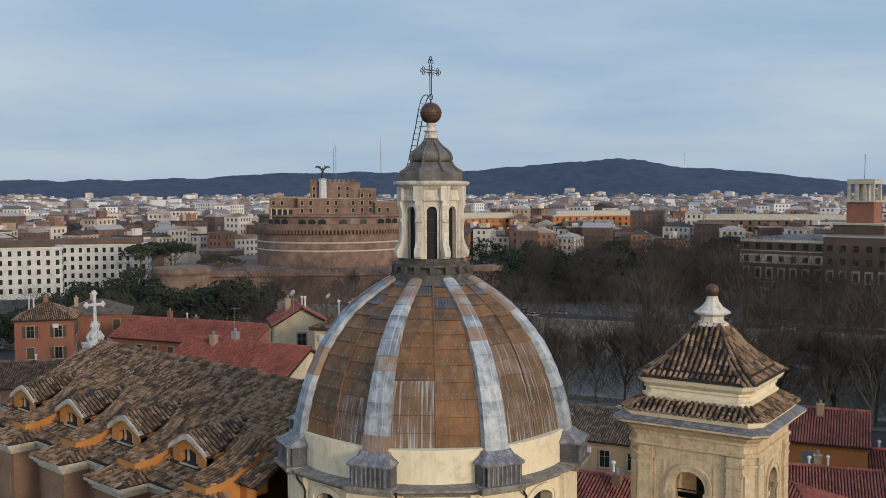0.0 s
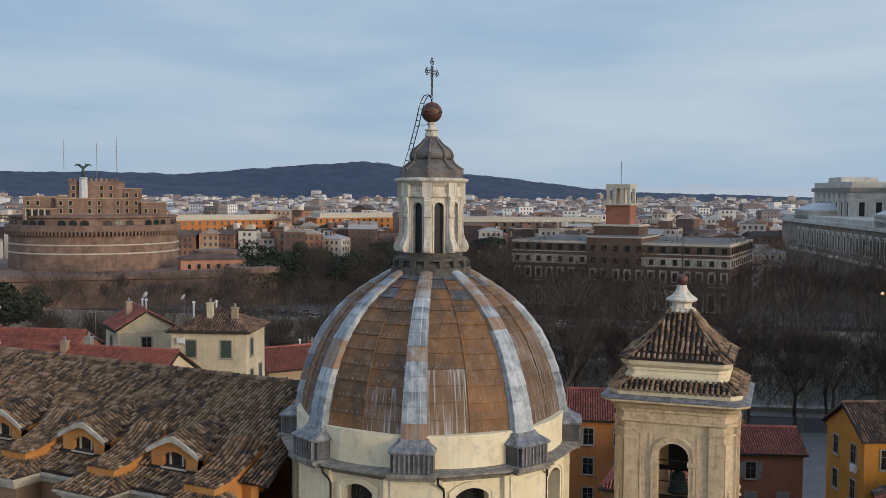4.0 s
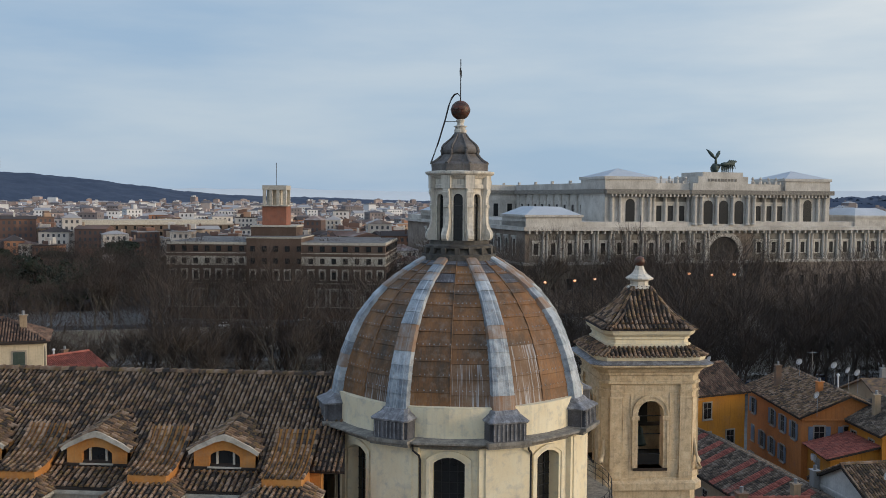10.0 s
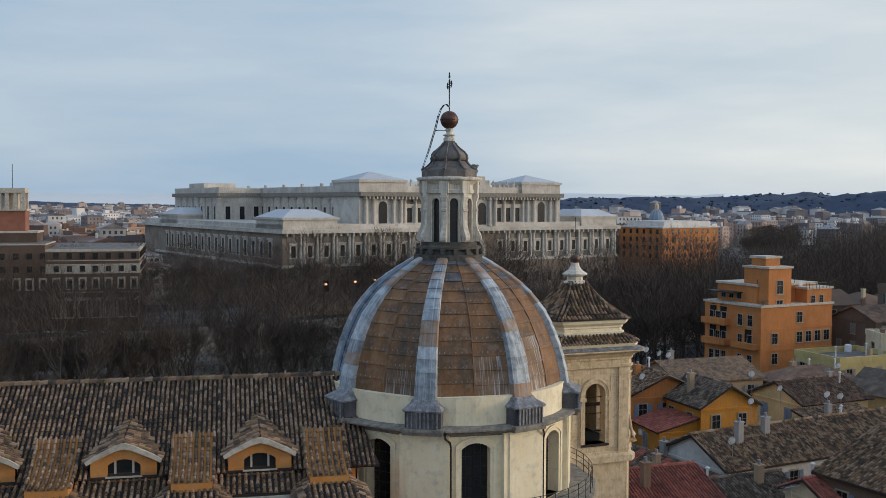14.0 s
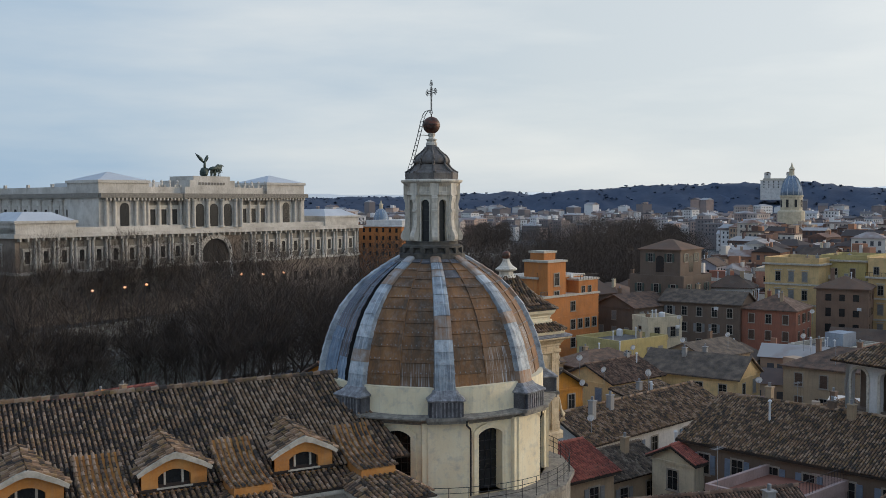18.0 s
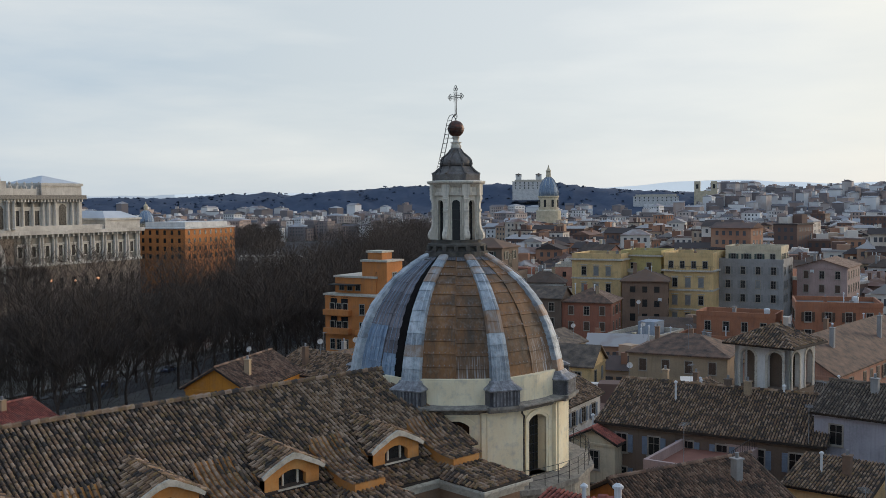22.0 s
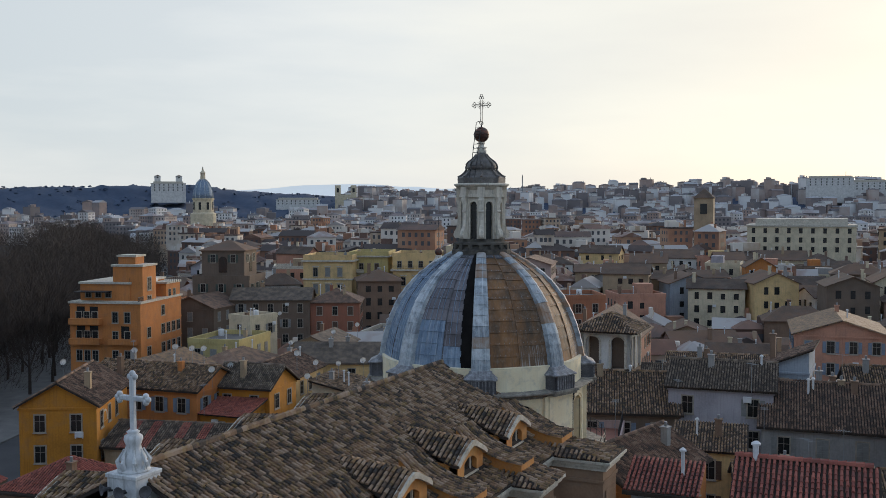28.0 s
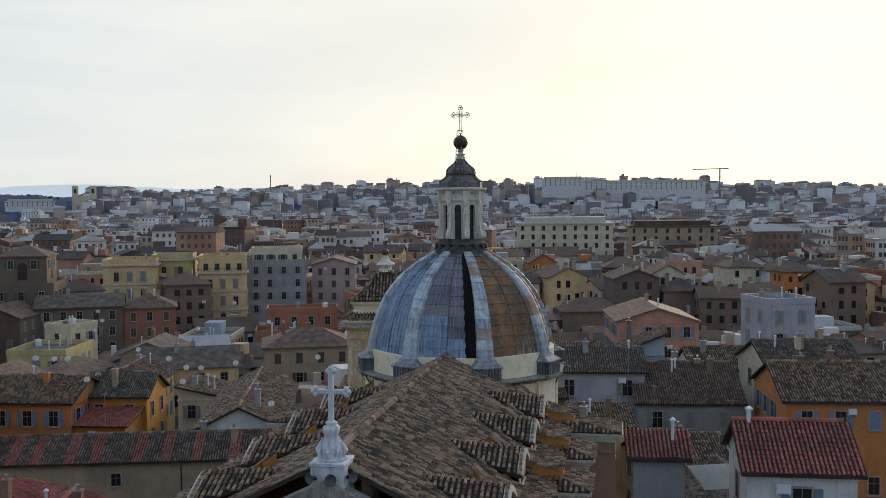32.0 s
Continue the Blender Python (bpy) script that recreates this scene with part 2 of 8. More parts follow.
LEAD_BLACK.node_tree.nodes["Principled BSDF"].inputs["Specular IOR Level"].default_value = 0.05
LEAD_CAP = material("stained_lead_cap", [(0.09, 0.088, 0.09), (0.19, 0.19, 0.2), (0.38, 0.385, 0.4)], 2.6, 0.6, 0.3, 8, streak=0.5, streak_col=(0.45, 0.45, 0.45), metal=0.15, drip=1.8, polar=True, stain=(0.06, 0.055, 0.055), stain_amount=0.7)
LEAD_ROOF = material("lantern_lead", [(0.06, 0.055, 0.052), (0.12, 0.108, 0.1), (0.22, 0.2, 0.18)], 1.8, 0.7, 0.3, 8, streak=0.5, streak_col=(0.2, 0.19, 0.18), stain=(0.2, 0.13, 0.07), stain_amount=0.35)
SOOT = material("sooty_stone", [(0.035, 0.032, 0.03), (0.075, 0.068, 0.06), (0.17, 0.155, 0.13)], 2.4, 0.9, 0.4, 9, stain=(0.14, 0.115, 0.05), stain_amount=0.35)
OCHRE = material("ochre_plaster", [(0.4, 0.15, 0.035), (0.52, 0.22, 0.055), (0.58, 0.29, 0.09)], 0.8, 0.9, 0.15, 12, streak=0.25, streak_col=(0.3, 0.2, 0.12), stain=(0.3, 0.22, 0.15), stain_amount=0.4)
PILASTER = material("brown_plaster", [(0.2, 0.115, 0.07), (0.28, 0.17, 0.105), (0.34, 0.22, 0.14)], 0.6, 0.9, 0.15, 12, stain=(0.2, 0.17, 0.14), stain_amount=0.4)
TRIM = material("pale_trim", [(0.38, 0.34, 0.27), (0.52, 0.47, 0.39), (0.64, 0.59, 0.5)], 1.5, 0.85, 0.2, 8, stain=(0.2, 0.18, 0.15), stain_amount=0.65)
WIN_STONE = material("window_stone", [(0.2, 0.175, 0.14), (0.3, 0.265, 0.22), (0.4, 0.36, 0.3)], 1.5, 0.9, 0.1, 8)
WIN_WOOD = material("window_wood", [(0.1, 0.09, 0.08), (0.2, 0.18, 0.16)], 2.0, 0.7)
COPPER = material("red_copper", [(0.04, 0.025, 0.022), (0.1, 0.042, 0.028), (0.22, 0.065, 0.035)], 2.5, 0.5, 0.2, 6, stretch=(0.6, 0.6, 2.4), stain=(0.08, 0.12, 0.09), stain_amount=0.7, metal=0.3)
IRON = material("black_iron", [(0.008, 0.008, 0.01), (0.02, 0.02, 0.022)], 3.0, 0.6, 0.1)
# for window panes, and for dark sheets that replace the shade of openings
BARS = material("dark_glass_and_opening", [(0.01, 0.011, 0.012), (0.022, 0.023, 0.024)], 2.0, 0.25)
# near-black colour that stands in for shade inside openings
DARK = material("interior_shade", [(0.02, 0.018, 0.015), (0.04, 0.035, 0.03)], 1.0, 0.9)
MARBLE = material("white_marble", [(0.4, 0.41, 0.42), (0.58, 0.59, 0.6), (0.68, 0.68, 0.68)], 1.8, 0.7, 0.2, 8, streak=0.5, streak_col=(0.22, 0.22, 0.21))
BRONZE = material("green_bronze", [(0.03, 0.045, 0.04), (0.07, 0.1, 0.085)], 0.8, 0.55, 0.1, metal=0.3)


# ---- building helpers ----
def thing(name, label, category, group="", kind="", m=None):
    ob = new(name)
    if m is not None:
        ob.matrix_basis = m
    return tagged(ob, label, category, group, kind)


def mesh_of(bm, mat, name="mesh", smooth=False):
    me = bpy.data.meshes.new(name)
    bm.to_mesh(me)
    bm.free()
    me.materials.append(mat)
    if smooth:
        me.shade_smooth()
    return me


def part(name, bm, mat, parent, label="", m=None, smooth=False):
    me = bm if isinstance(bm, bpy.types.Mesh) else mesh_of(bm, mat, name, smooth)
    ob = new(name, me)
    ob.parent = parent
    if m is not None:
        ob.matrix_basis = m
    return tagged(ob, label)


def box(bm, x0, x1, y0, y1, z0, z1, m=None):
    mm = Matrix.Translation(((x0 + x1) / 2, (y0 + y1) / 2, (z0 + z1) / 2)) @ Matrix.Diagonal((x1 - x0, y1 - y0, z1 - z0, 1))
    bmesh.ops.create_cube(bm, size=1, matrix=mm if m is None else m @ mm)
    return bm


def prism(bm, pts, d, m=None):
    """A solid from a flat outline: pts in the x-z plane, thickness d along y from 0 to d."""
    a = [bm.verts.new((x, 0, z)) for x, z in pts]
    b = [bm.verts.new((x, d, z)) for x, z in pts]
    n = len(pts)
    fs = [bm.faces.new(a), bm.faces.new(b[::-1])]
    for k in range(n):
        fs.append(bm.faces.new((a[(k + 1) % n], a[k], b[k], b[(k + 1) % n])))
    if m is not None:
        bmesh.ops.transform(bm, matrix=m, verts=a + b)
    return bm


def rings(bm, prof, n=8, off=22.5, c=(0, 0), cap=True, a0=0.0, a1=360.0):
    """A turned or many-sided solid round a vertical axis: prof is (radius, height)."""
    out = []
    for r, z in prof:
        out.append([bm.verts.new((c[0] + r * math.cos(radians(off + 360 * k / n)), c[1] + r * math.sin(radians(off + 360 * k / n)), z)) for k in range(n)])
    for a, b in zip(out, out[1:]):
        for k in range(n):
            bm.faces.new((a[k], a[(k + 1) % n], b[(k + 1) % n], b[k]))
    if cap:
        bm.faces.new(out[0][::-1])
        bm.faces.new(out[-1])
    return bm


def tube(bm, pts, r, n=6):
    """A bent rod of radius r (or radii) through pts."""
    pts = [Vector(p) for p in pts]
    rr = r if isinstance(r, (list, tuple)) else [r] * len(pts)
    last = None
    for k, p in enumerate(pts):
        d = (pts[min(k + 1, len(pts) - 1)] - pts[max(k - 1, 0)]).normalized()
        s = d.cross(Vector((0, 0, 1)) if abs(d.z) < 0.95 else Vector((1, 0, 0))).normalized()
        u = s.cross(d)
        ring = [bm.verts.new(p + rr[k] * (s * math.cos(2 * math.pi * i / n) + u * math.sin(2 * math.pi * i / n))) for i in range(n)]
        if last:
            for i in range(n):
                bm.faces.new((last[i], last[(i + 1) % n], ring[(i + 1) % n], ring[i]))
        else:
            bm.faces.new(ring[::-1])
        last = ring
    bm.faces.new(last)
    return bm


def arch_pts(w, h, rise, n=8):
    """An upright opening's outline in x-z: width w, height h to the crown, arch of the given rise."""
    pts = [(-w / 2, 0), (w / 2, 0)]
    rad = (w * w / 4 + rise * rise) / (2 * rise)
    half = math.asin(min(1, w / 2 / rad))
    for k in range(n + 1):
        a = half - 2 * half * k / n
        pts.append((rad * math.sin(a), h - rad + rad * math.cos(a)))
    return pts


def frame_bm(bm, outer, inner, d, m=None):
    """A flat frame between two outlines with the same number of points, thickness d."""
    n = len(outer)
    vs = [[bm.verts.new((x, y, z)) for x, z in o] for o, y in ((outer, 0), (inner, 0), (outer, d), (inner, d))]
    for k in range(n):
        j = (k + 1) % n
        bm.faces.new((vs[0][k], vs[0][j], vs[1][j], vs[1][k]))
        bm.faces.new((vs[2][j], vs[2][k], vs[3][k], vs[3][j]))
        bm.faces.new((vs[0][j], vs[0][k], vs[2][k], vs[2][j]))
        bm.faces.new((vs[1][k], vs[1][j], vs[3][j], vs[3][k]))
    if m is not None:
        bmesh.ops.transform(bm, matrix=m, verts=[v for s in vs for v in s])
    return bm


def inside(u, v, poly):
    c, n = False, len(poly)
    for k in range(n):
        (x0, y0), (x1, y1) = poly[k], poly[(k + 1) % n]
        if (y0 > v) != (y1 > v) and u < (x1 - x0) * (v - y0) / (y1 - y0) + x0:
            c = not c
    return c


_t = [(math.cos(math.pi * k / 4), math.sin(math.pi * k / 4)) for k in range(5)]


def tile_grid(slopes, pitch=0.29, row=0.36, seed=1):
    """Barrel tiles laid on slopes: vertices, faces and the frames of the tiles. A slope is (corner at the ridge, along, down, outline in metres of along and down)."""
    rng = random.Random(seed)
    out = []
    for o, u, d, poly in slopes:
        o, u, d = Vector(o), Vector(u).normalized(), Vector(d).normalized()
        nn = u.cross(d).normalized()
        if nn.z < 0:
            nn = -nn
        us, vs = [p[0] for p in poly], [p[1] for p in poly]
        for i in range(int(min(us) / pitch) - 1, int(max(us) / pitch) + 1):
            for j in range(int(min(vs) / row) - 1, int(max(vs) / row) + 1):
                a, b = (i + 0.5) * pitch, (j + 0.5) * row
                if inside(a, b, poly):
                    out.append((o + u * (a + rng.uniform(-0.014, 0.014)) + d * (j * row + rng.uniform(-0.04, 0.04)) + nn * rng.uniform(0, 0.02), u, d, nn))
    return out


def tile_shape(o, u, d, nn, pitch, row):
    vs = []
    r0, r1 = pitch * 0.26, pitch * 0.34
    for c, s in _t:
        vs.append(o + u * (c * r0) + nn * (s * r0 * 1.3 + 0.004))
    for c, s in _t:
        vs.append(o + d * (row * 1.08) + u * (c * r1) + nn * (s * r1 * 1.3 + 0.026))
    return vs


TILE_FACES = [(k, k + 1, k + 6, k + 5) for k in range(4)] + [(5, 6, 7, 8, 9)]


def tiles_stuff(name, slopes, mat, parent, pitch=0.29, row=0.36, seed=1, label="", grid=None, kind="stuff"):
    grid = tile_grid(slopes, pitch, row, seed) if grid is None else grid
    vs, fs = [], []
    for o, u, d, nn in grid:
        k = len(vs)
        vs += [tuple(v) for v in tile_shape(o, u, d, nn, pitch, row)]
        fs += [tuple(k + i for i in f) for f in TILE_FACES]
    me = bpy.data.meshes.new(name)
    me.from_pydata(vs, [], fs)
    me.materials.append(mat)
    ob = part(name, me, mat, parent, label)
    ob["kind"] = kind
    return ob


def slab(bm, pts, t=0.12):
    """A flat many-sided slab with its top on pts and thickness t downwards."""
    a = [bm.verts.new(p) for p in pts]
    b = [bm.verts.new((p[0], p[1], p[2] - t)) for p in pts]
    bm.faces.new(a)
    bm.faces.new(b[::-1])
    for k in range(len(pts)):
        j = (k + 1) % len(pts)
        bm.faces.new((a[j], a[k], b[k], b[j]))
    return bm

# ---- ground, river, hills ----
RIVER = [(520, 700), (440, 580), (350, 475), (200, 340), (110, 265), (40, 225), (-40, 195), (-130, 165), (-260, 128), (-420, 70), (-640, -90), (-760, -420)]


def river_gap(x, y):
    """Metres from the river's middle line, and the side (positive on the far bank)."""
    best, side = 1e9, 1
    for (x0, y0), (x1, y1) in zip(RIVER, RIVER[1:]):
        dx, dy = x1 - x0, y1 - y0
        f = max(0.0, min(1.0, ((x - x0) * dx + (y - y0) * dy) / (dx * dx + dy * dy)))
        d = math.hypot(x - x0 - f * dx, y - y0 - f * dy)
        if d < best:
            best, side = d, 1 if dx * (y - y0) - dy * (x - x0) < 0 else -1
    return best, side


# hills: middle (x, y), height, spread along and across, turn
HILLS = [(-2350, 2150, 84, 700, 400, 40), (-1700, 2600, 104, 430, 260, 20), (-1230, 2900, 52, 420, 280, 10), (-700, 3300, 36, 900, 300, 0), (-2750, 1350, 44, 700, 300, 60), (-2950, 900, 34, 600, 300, 80),
         (930, 1180, 46, 420, 180, 140), (1180, 820, 40, 420, 170, 125), (560, 1560, 38, 400, 160, 160), (1500, 80, 46, 420, 200, 95), (1700, 520, 46, 500, 200, 110), (1750, -420, 44, 500, 260, 85)]
HILLS += [(2900, 900, 62, 900, 300, 110), (3000, 1900, 66, 900, 300, 130), (3300, -300, 60, 1500, 300, 95), (1200, 3300, 50, 1400, 300, 160), (2900, -1500, 50, 1200, 300, 70)]


def height(x, y):
    z = 0.0
    for hx, hy, h, a, b, turn in HILLS:
        c, s = math.cos(radians(turn)), math.sin(radians(turn))
        u, v = ((x - hx) * c + (y - hy) * s) / a, (-(x - hx) * s + (y - hy) * c) / b
        q = u * u + v * v
        if q < 9:
            z += h * math.exp(-q)
    if z > 2:
        z += 0.10 * z * noise.noise((x / 160, y / 160, 0.3)) + 0.06 * z * noise.noise((x / 60, y / 60, 0.7))
    return z


ASPHALT = material("asphalt", [(0.035, 0.035, 0.037), (0.05, 0.05, 0.052), (0.065, 0.064, 0.063)], 0.15, 0.85, 0.2, 30)
# the hills' blue is distance haze mixed into their colour
HILL = material("haze_blue_hill", [(0.026, 0.046, 0.088), (0.036, 0.06, 0.108), (0.046, 0.074, 0.126)], 0.02, 1.0, 0.0, 14)
bm = bmesh.new()
radii = [0, 30, 60, 90, 120, 150, 185, 225, 270, 330, 400, 480, 580, 700, 830, 960, 1080, 1200, 1320, 1440, 1560, 1700, 1850, 2000, 2150, 2300, 2450, 2600, 2750, 2900, 3100, 3300, 3600, 4000, 4500, 4900]
NA = 240
GRID = []
last = None
for r in radii:
    ring = []
    for k in range(NA if r else 1):
        a = 2 * math.pi * k / NA
        x, y = r * math.cos(a), r * math.sin(a)
        z = height(x, y)
        if river_gap(x, y)[0] < 70:
            z = -14.0
        ring.append(bm.verts.new((x, y, z)))
    GRID.append([v.co.z for v in ring] if r else [ring[0].co.z] * NA)
    if last:
        for k in range(NA):
            j = (k + 1) % NA
            if len(last) == 1:
                bm.faces.new((last[0], ring[k], ring[j]))
            else:
                bm.faces.new((last[k], ring[k], ring[j], last[j]))
    last = ring
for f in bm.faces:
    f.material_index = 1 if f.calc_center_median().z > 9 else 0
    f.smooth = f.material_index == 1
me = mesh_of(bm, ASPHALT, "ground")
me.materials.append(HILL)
tagged(new("ground", me), "grey city ground rising to dark wooded hills", "ground", kind="structure")

def ground_z(x, y):
    """Height of the ground sheet itself at a place."""
    r, a = math.hypot(x, y), (math.atan2(y, x) / (2 * math.pi) * NA) % NA
    i = max(k for k in range(len(radii) - 1) if radii[k] <= r)
    f, k = (r - radii[i]) / (radii[i + 1] - radii[i]), int(a) % NA
    g = a - int(a)
    lo = GRID[i][k] * (1 - g) + GRID[i][(k + 1) % NA] * g
    hi = GRID[i + 1][k] * (1 - g) + GRID[i + 1][(k + 1) % NA] * g
    return lo * (1 - f) + hi * f


# mountains on the horizon; their pale colour and glow stand in for haze
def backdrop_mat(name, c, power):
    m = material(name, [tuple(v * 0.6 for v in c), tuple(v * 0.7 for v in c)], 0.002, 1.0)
    # emission brightens the ridge as hazy air would
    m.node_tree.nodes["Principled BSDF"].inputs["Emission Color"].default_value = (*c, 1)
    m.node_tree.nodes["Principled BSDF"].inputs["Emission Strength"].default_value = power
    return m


# the strip nearer the sun is given the stronger haze glow
for a0, a1, mat, words in ((-50, 62, backdrop_mat("hazy_mountain", (0.56, 0.62, 0.66), 0.68), "far mountain ridge, pale haze put in by colour and glow"),
                           (62, 160, backdrop_mat("blue_haze_mountain", (0.52, 0.58, 0.63), 0.42), "low far mountains, hazed blue by colour and glow")):
    bm = bmesh.new()
    last = None
    for k in range(141):
        a = a0 + (a1 - a0) * k / 140
        h = (56 if a < 50 else max(40, 56 - (a - 50))) + 14 * noise.noise((a * 0.16, 0.2, 0.1)) + 7 * noise.noise((a * 0.7, 1.2, 0.1))
        h += 34 * math.exp(-((a - 30) / 5) ** 2) + 16 * math.exp(-((a - 18) / 9) ** 2)
        c, t = math.cos(radians(a)), math.sin(radians(a))
        cur = [bm.verts.new((4650 * c, 4650 * t, -5)), bm.verts.new((4760 * c, 4760 * t, 40 + h)), bm.verts.new((4850 * c, 4850 * t, -5))]
        if last:
            bm.faces.new((last[0], cur[0], cur[1], last[1]))
            bm.faces.new((last[1], cur[1], cur[2], last[2]))
        last = cur
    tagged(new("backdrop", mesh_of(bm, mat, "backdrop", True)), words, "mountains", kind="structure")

WATER = material("river_water", [(0.03, 0.036, 0.03), (0.05, 0.056, 0.048)], 0.05, 0.28, 0.35, 40, bump_dist=0.05)
EMBANK = material("embankment_wall", [(0.15, 0.14, 0.12), (0.25, 0.235, 0.205), (0.36, 0.34, 0.3)], 0.25, 0.9, 0.3, 18, streak=0.5, streak_col=(0.1, 0.09, 0.08))
PAVING = material("pavement", [(0.11, 0.105, 0.097), (0.15, 0.143, 0.132), (0.2, 0.19, 0.175)], 0.3, 0.9, 0.2, 20)


def along_river(off):
    """The river's line moved sideways by off metres (positive to the far bank)."""
    out = []
    for k, (x, y) in enumerate(RIVER):
        x0, y0 = RIVER[max(0, k - 1)]
        x1, y1 = RIVER[min(len(RIVER) - 1, k + 1)]
        L = math.hypot(x1 - x0, y1 - y0)
        out.append((x + (y1 - y0) / L * off, y - (x1 - x0) / L * off))
    return out


def ribbon(name, o0, o1, z0, z1, mat, label, category, kind="structure", thick=0.3):
    bm = bmesh.new()
    a, b = along_river(o0), along_river(o1)
    for k in range(len(a) - 1):
        slab(bm, [(*a[k], z0), (*b[k], z1), (*b[k + 1], z1), (*a[k + 1], z0)], thick)
    bmesh.ops.recalc_face_normals(bm, faces=bm.faces)
    return tagged(new(name, mesh_of(bm, mat, name)), label, category, kind=kind)


ribbon("water", -50, 50, -9, -9, WATER, "dull green-grey river water", "water")
for s in (1, -1):
    ribbon("quay_path", s * 42, s * 54, -7.6, -7.6, PAVING, "grey stone path along the water", "path", thick=3)
    ribbon("embankment_wall", s * 53.0, s * 55.5, 1.0, 1.0, EMBANK, "tall pale stone embankment wall", "wall", thick=16)
    ribbon("pavement", s * 55.4, s * 60, 0.22, 0.22, PAVING, "grey pavement under the trees", "pavement", thick=15)
    ribbon("road", s * 60, s * 72, 0.05, 0.05, ASPHALT, "dark asphalt riverside road", "road", thick=15)
    ribbon("pavement", s * 72, s * 112, 0.2, 0.2, PAVING, "grey pavement beside the road", "pavement", thick=15)

# ---- the domed church: drum, dome and lantern ----
RIBS = [22.5 + 45 * k for k in range(8)]
PROFILE = [(6.98, 30.0), (6.86, 30.8), (6.66, 31.6), (6.42, 32.4), (6.08, 33.2), (5.68, 34.0), (5.15, 34.7), (4.55, 35.4), (3.8, 36.0), (2.9, 36.6), (1.95, 37.15)]
_len = [0.0]
for (r0, z0), (r1, z1) in zip(PROFILE, PROFILE[1:]):
    _len.append(_len[-1] + math.hypot(r1 - r0, z1 - z0))


def dome_at(s):
    """Radius and height of the ribs' backs at the share s of the way up."""
    d = s * _len[-1]
    return float(np.interp(d, _len, [p[0] for p in PROFILE])), float(np.interp(d, _len, [p[1] for p in PROFILE]))


def shell_point(az, s, lift=0.0):
    r, z = dome_at(s)
    off = (az - 22.5) % 45 - 22.5
    r = (r - 0.2 + lift) * (0.35 + 0.65 * math.cos(radians(22.5)) / math.cos(radians(off)))
    return (r * math.cos(radians(az)), r * math.sin(radians(az)), z + lift * 0.6)


dome = thing("church_dome", "cream octagonal church dome with lead sheets and stone lantern", "church")
ROWS = 12
rng = random.Random(4)
shell = bmesh.new()
for k in range(8):
    grid = [[shell.verts.new(shell_point(RIBS[k] + 45 * i / 8, j / 16, -0.06)) for i in range(9)] for j in range(17)]
    for j in range(16):
        for i in range(8):
            shell.faces.new((grid[j][i], grid[j][i + 1], grid[j + 1][i + 1], grid[j + 1][i]))
shell = part("dome_shell", shell, LEAD_DARK, dome, "dark seams between the lead sheets")
for k in range(8):
    mid = (RIBS[k] + 22.5) % 360
    for half in range(2):
        a0 = RIBS[k] + 4.0 + half * 18.5
        a1 = a0 + 18.5 - 0.25
        for j in range(ROWS):
            s0, s1 = j / ROWS - (0.012 if half else 0), (j + 1) / ROWS + 0.006 - (0.012 if half and j < ROWS - 1 else 0)
            s0 = max(0, s0)
            bm = bmesh.new()
            n = 4
            lo = [bm.verts.new(shell_point(a0 + (a1 - a0) * i / n, s0, 0.035)) for i in range(n + 1)]
            hi = [bm.verts.new(shell_point(a0 + (a1 - a0) * i / n, s1, 0.0)) for i in range(n + 1)]
            lip = [bm.verts.new(shell_point(a0 + (a1 - a0) * i / n, s0, -0.05)) for i in range(n + 1)]
            for i in range(n):
                bm.faces.new((lo[i], lo[i + 1], hi[i + 1], hi[i]))
                bm.faces.new((lip[i], lip[i + 1], lo[i + 1], lo[i]))
            # sheet colour goes by face: blue-grey at 90 and 135 degrees, mostly brown elsewhere
            m = LEAD_BROWN
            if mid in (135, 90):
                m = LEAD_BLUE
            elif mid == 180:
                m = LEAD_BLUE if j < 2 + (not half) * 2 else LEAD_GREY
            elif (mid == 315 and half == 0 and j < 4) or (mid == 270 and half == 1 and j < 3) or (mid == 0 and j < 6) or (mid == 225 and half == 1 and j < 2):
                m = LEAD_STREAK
            if j >= 11 or (j >= 9 and (j * 7 + k * 5 + half * 3) % 4 == 0):
                m = LEAD_DARK
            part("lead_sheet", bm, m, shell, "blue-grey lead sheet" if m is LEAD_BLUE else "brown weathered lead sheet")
    bm = bmesh.new()
    tube(bm, [shell_point(RIBS[k] + 22.5, s / 20, 0.03) for s in range(20)], 0.035, 5)
    part("seam_roll", bm, LEAD_DARK if mid > 100 and mid < 200 else LEAD_BROWN, dome)
for mid in (90, 135, 180):
    for o in (-15.2, -11.4, -7.6, -3.8, 3.8, 7.6, 11.4, 15.2):
        if mid == 180 and o > 8:
            continue
        part("seam_roll", tube(bmesh.new(), [shell_point(mid + o, 0.9 * s / 14, 0.035) for s in range(15)], 0.022, 4), LEAD_BLUE, dome)
bm = bmesh.new()
for j in range(24):
    w = 191.6 - 0.5 * (j % 2) - 0.06 * j
    for i in range(3):
        a0, a1 = w + (198.9 - w) * i / 3, w + (198.9 - w) * (i + 1) / 3
        q = [bm.verts.new(shell_point(a, s, 0.075)) for a, s in ((a0, j / 24), (a1, j / 24), (a1, (j + 1) / 24), (a0, (j + 1) / 24))]
        bm.faces.new(q)
part("dark_flashing", bm, LEAD_BLACK, dome, "black-stained strip of lead beside a rib")
nv, nf = [], []
for k in range(8):
    for j in range(1, ROWS):
        for i in range(13):
            p = Vector(shell_point(RIBS[k] + 5.5 + 34 * i / 12 + rng.uniform(-0.5, 0.5), j / ROWS + 0.012, 0.045))
            e = len(nv)
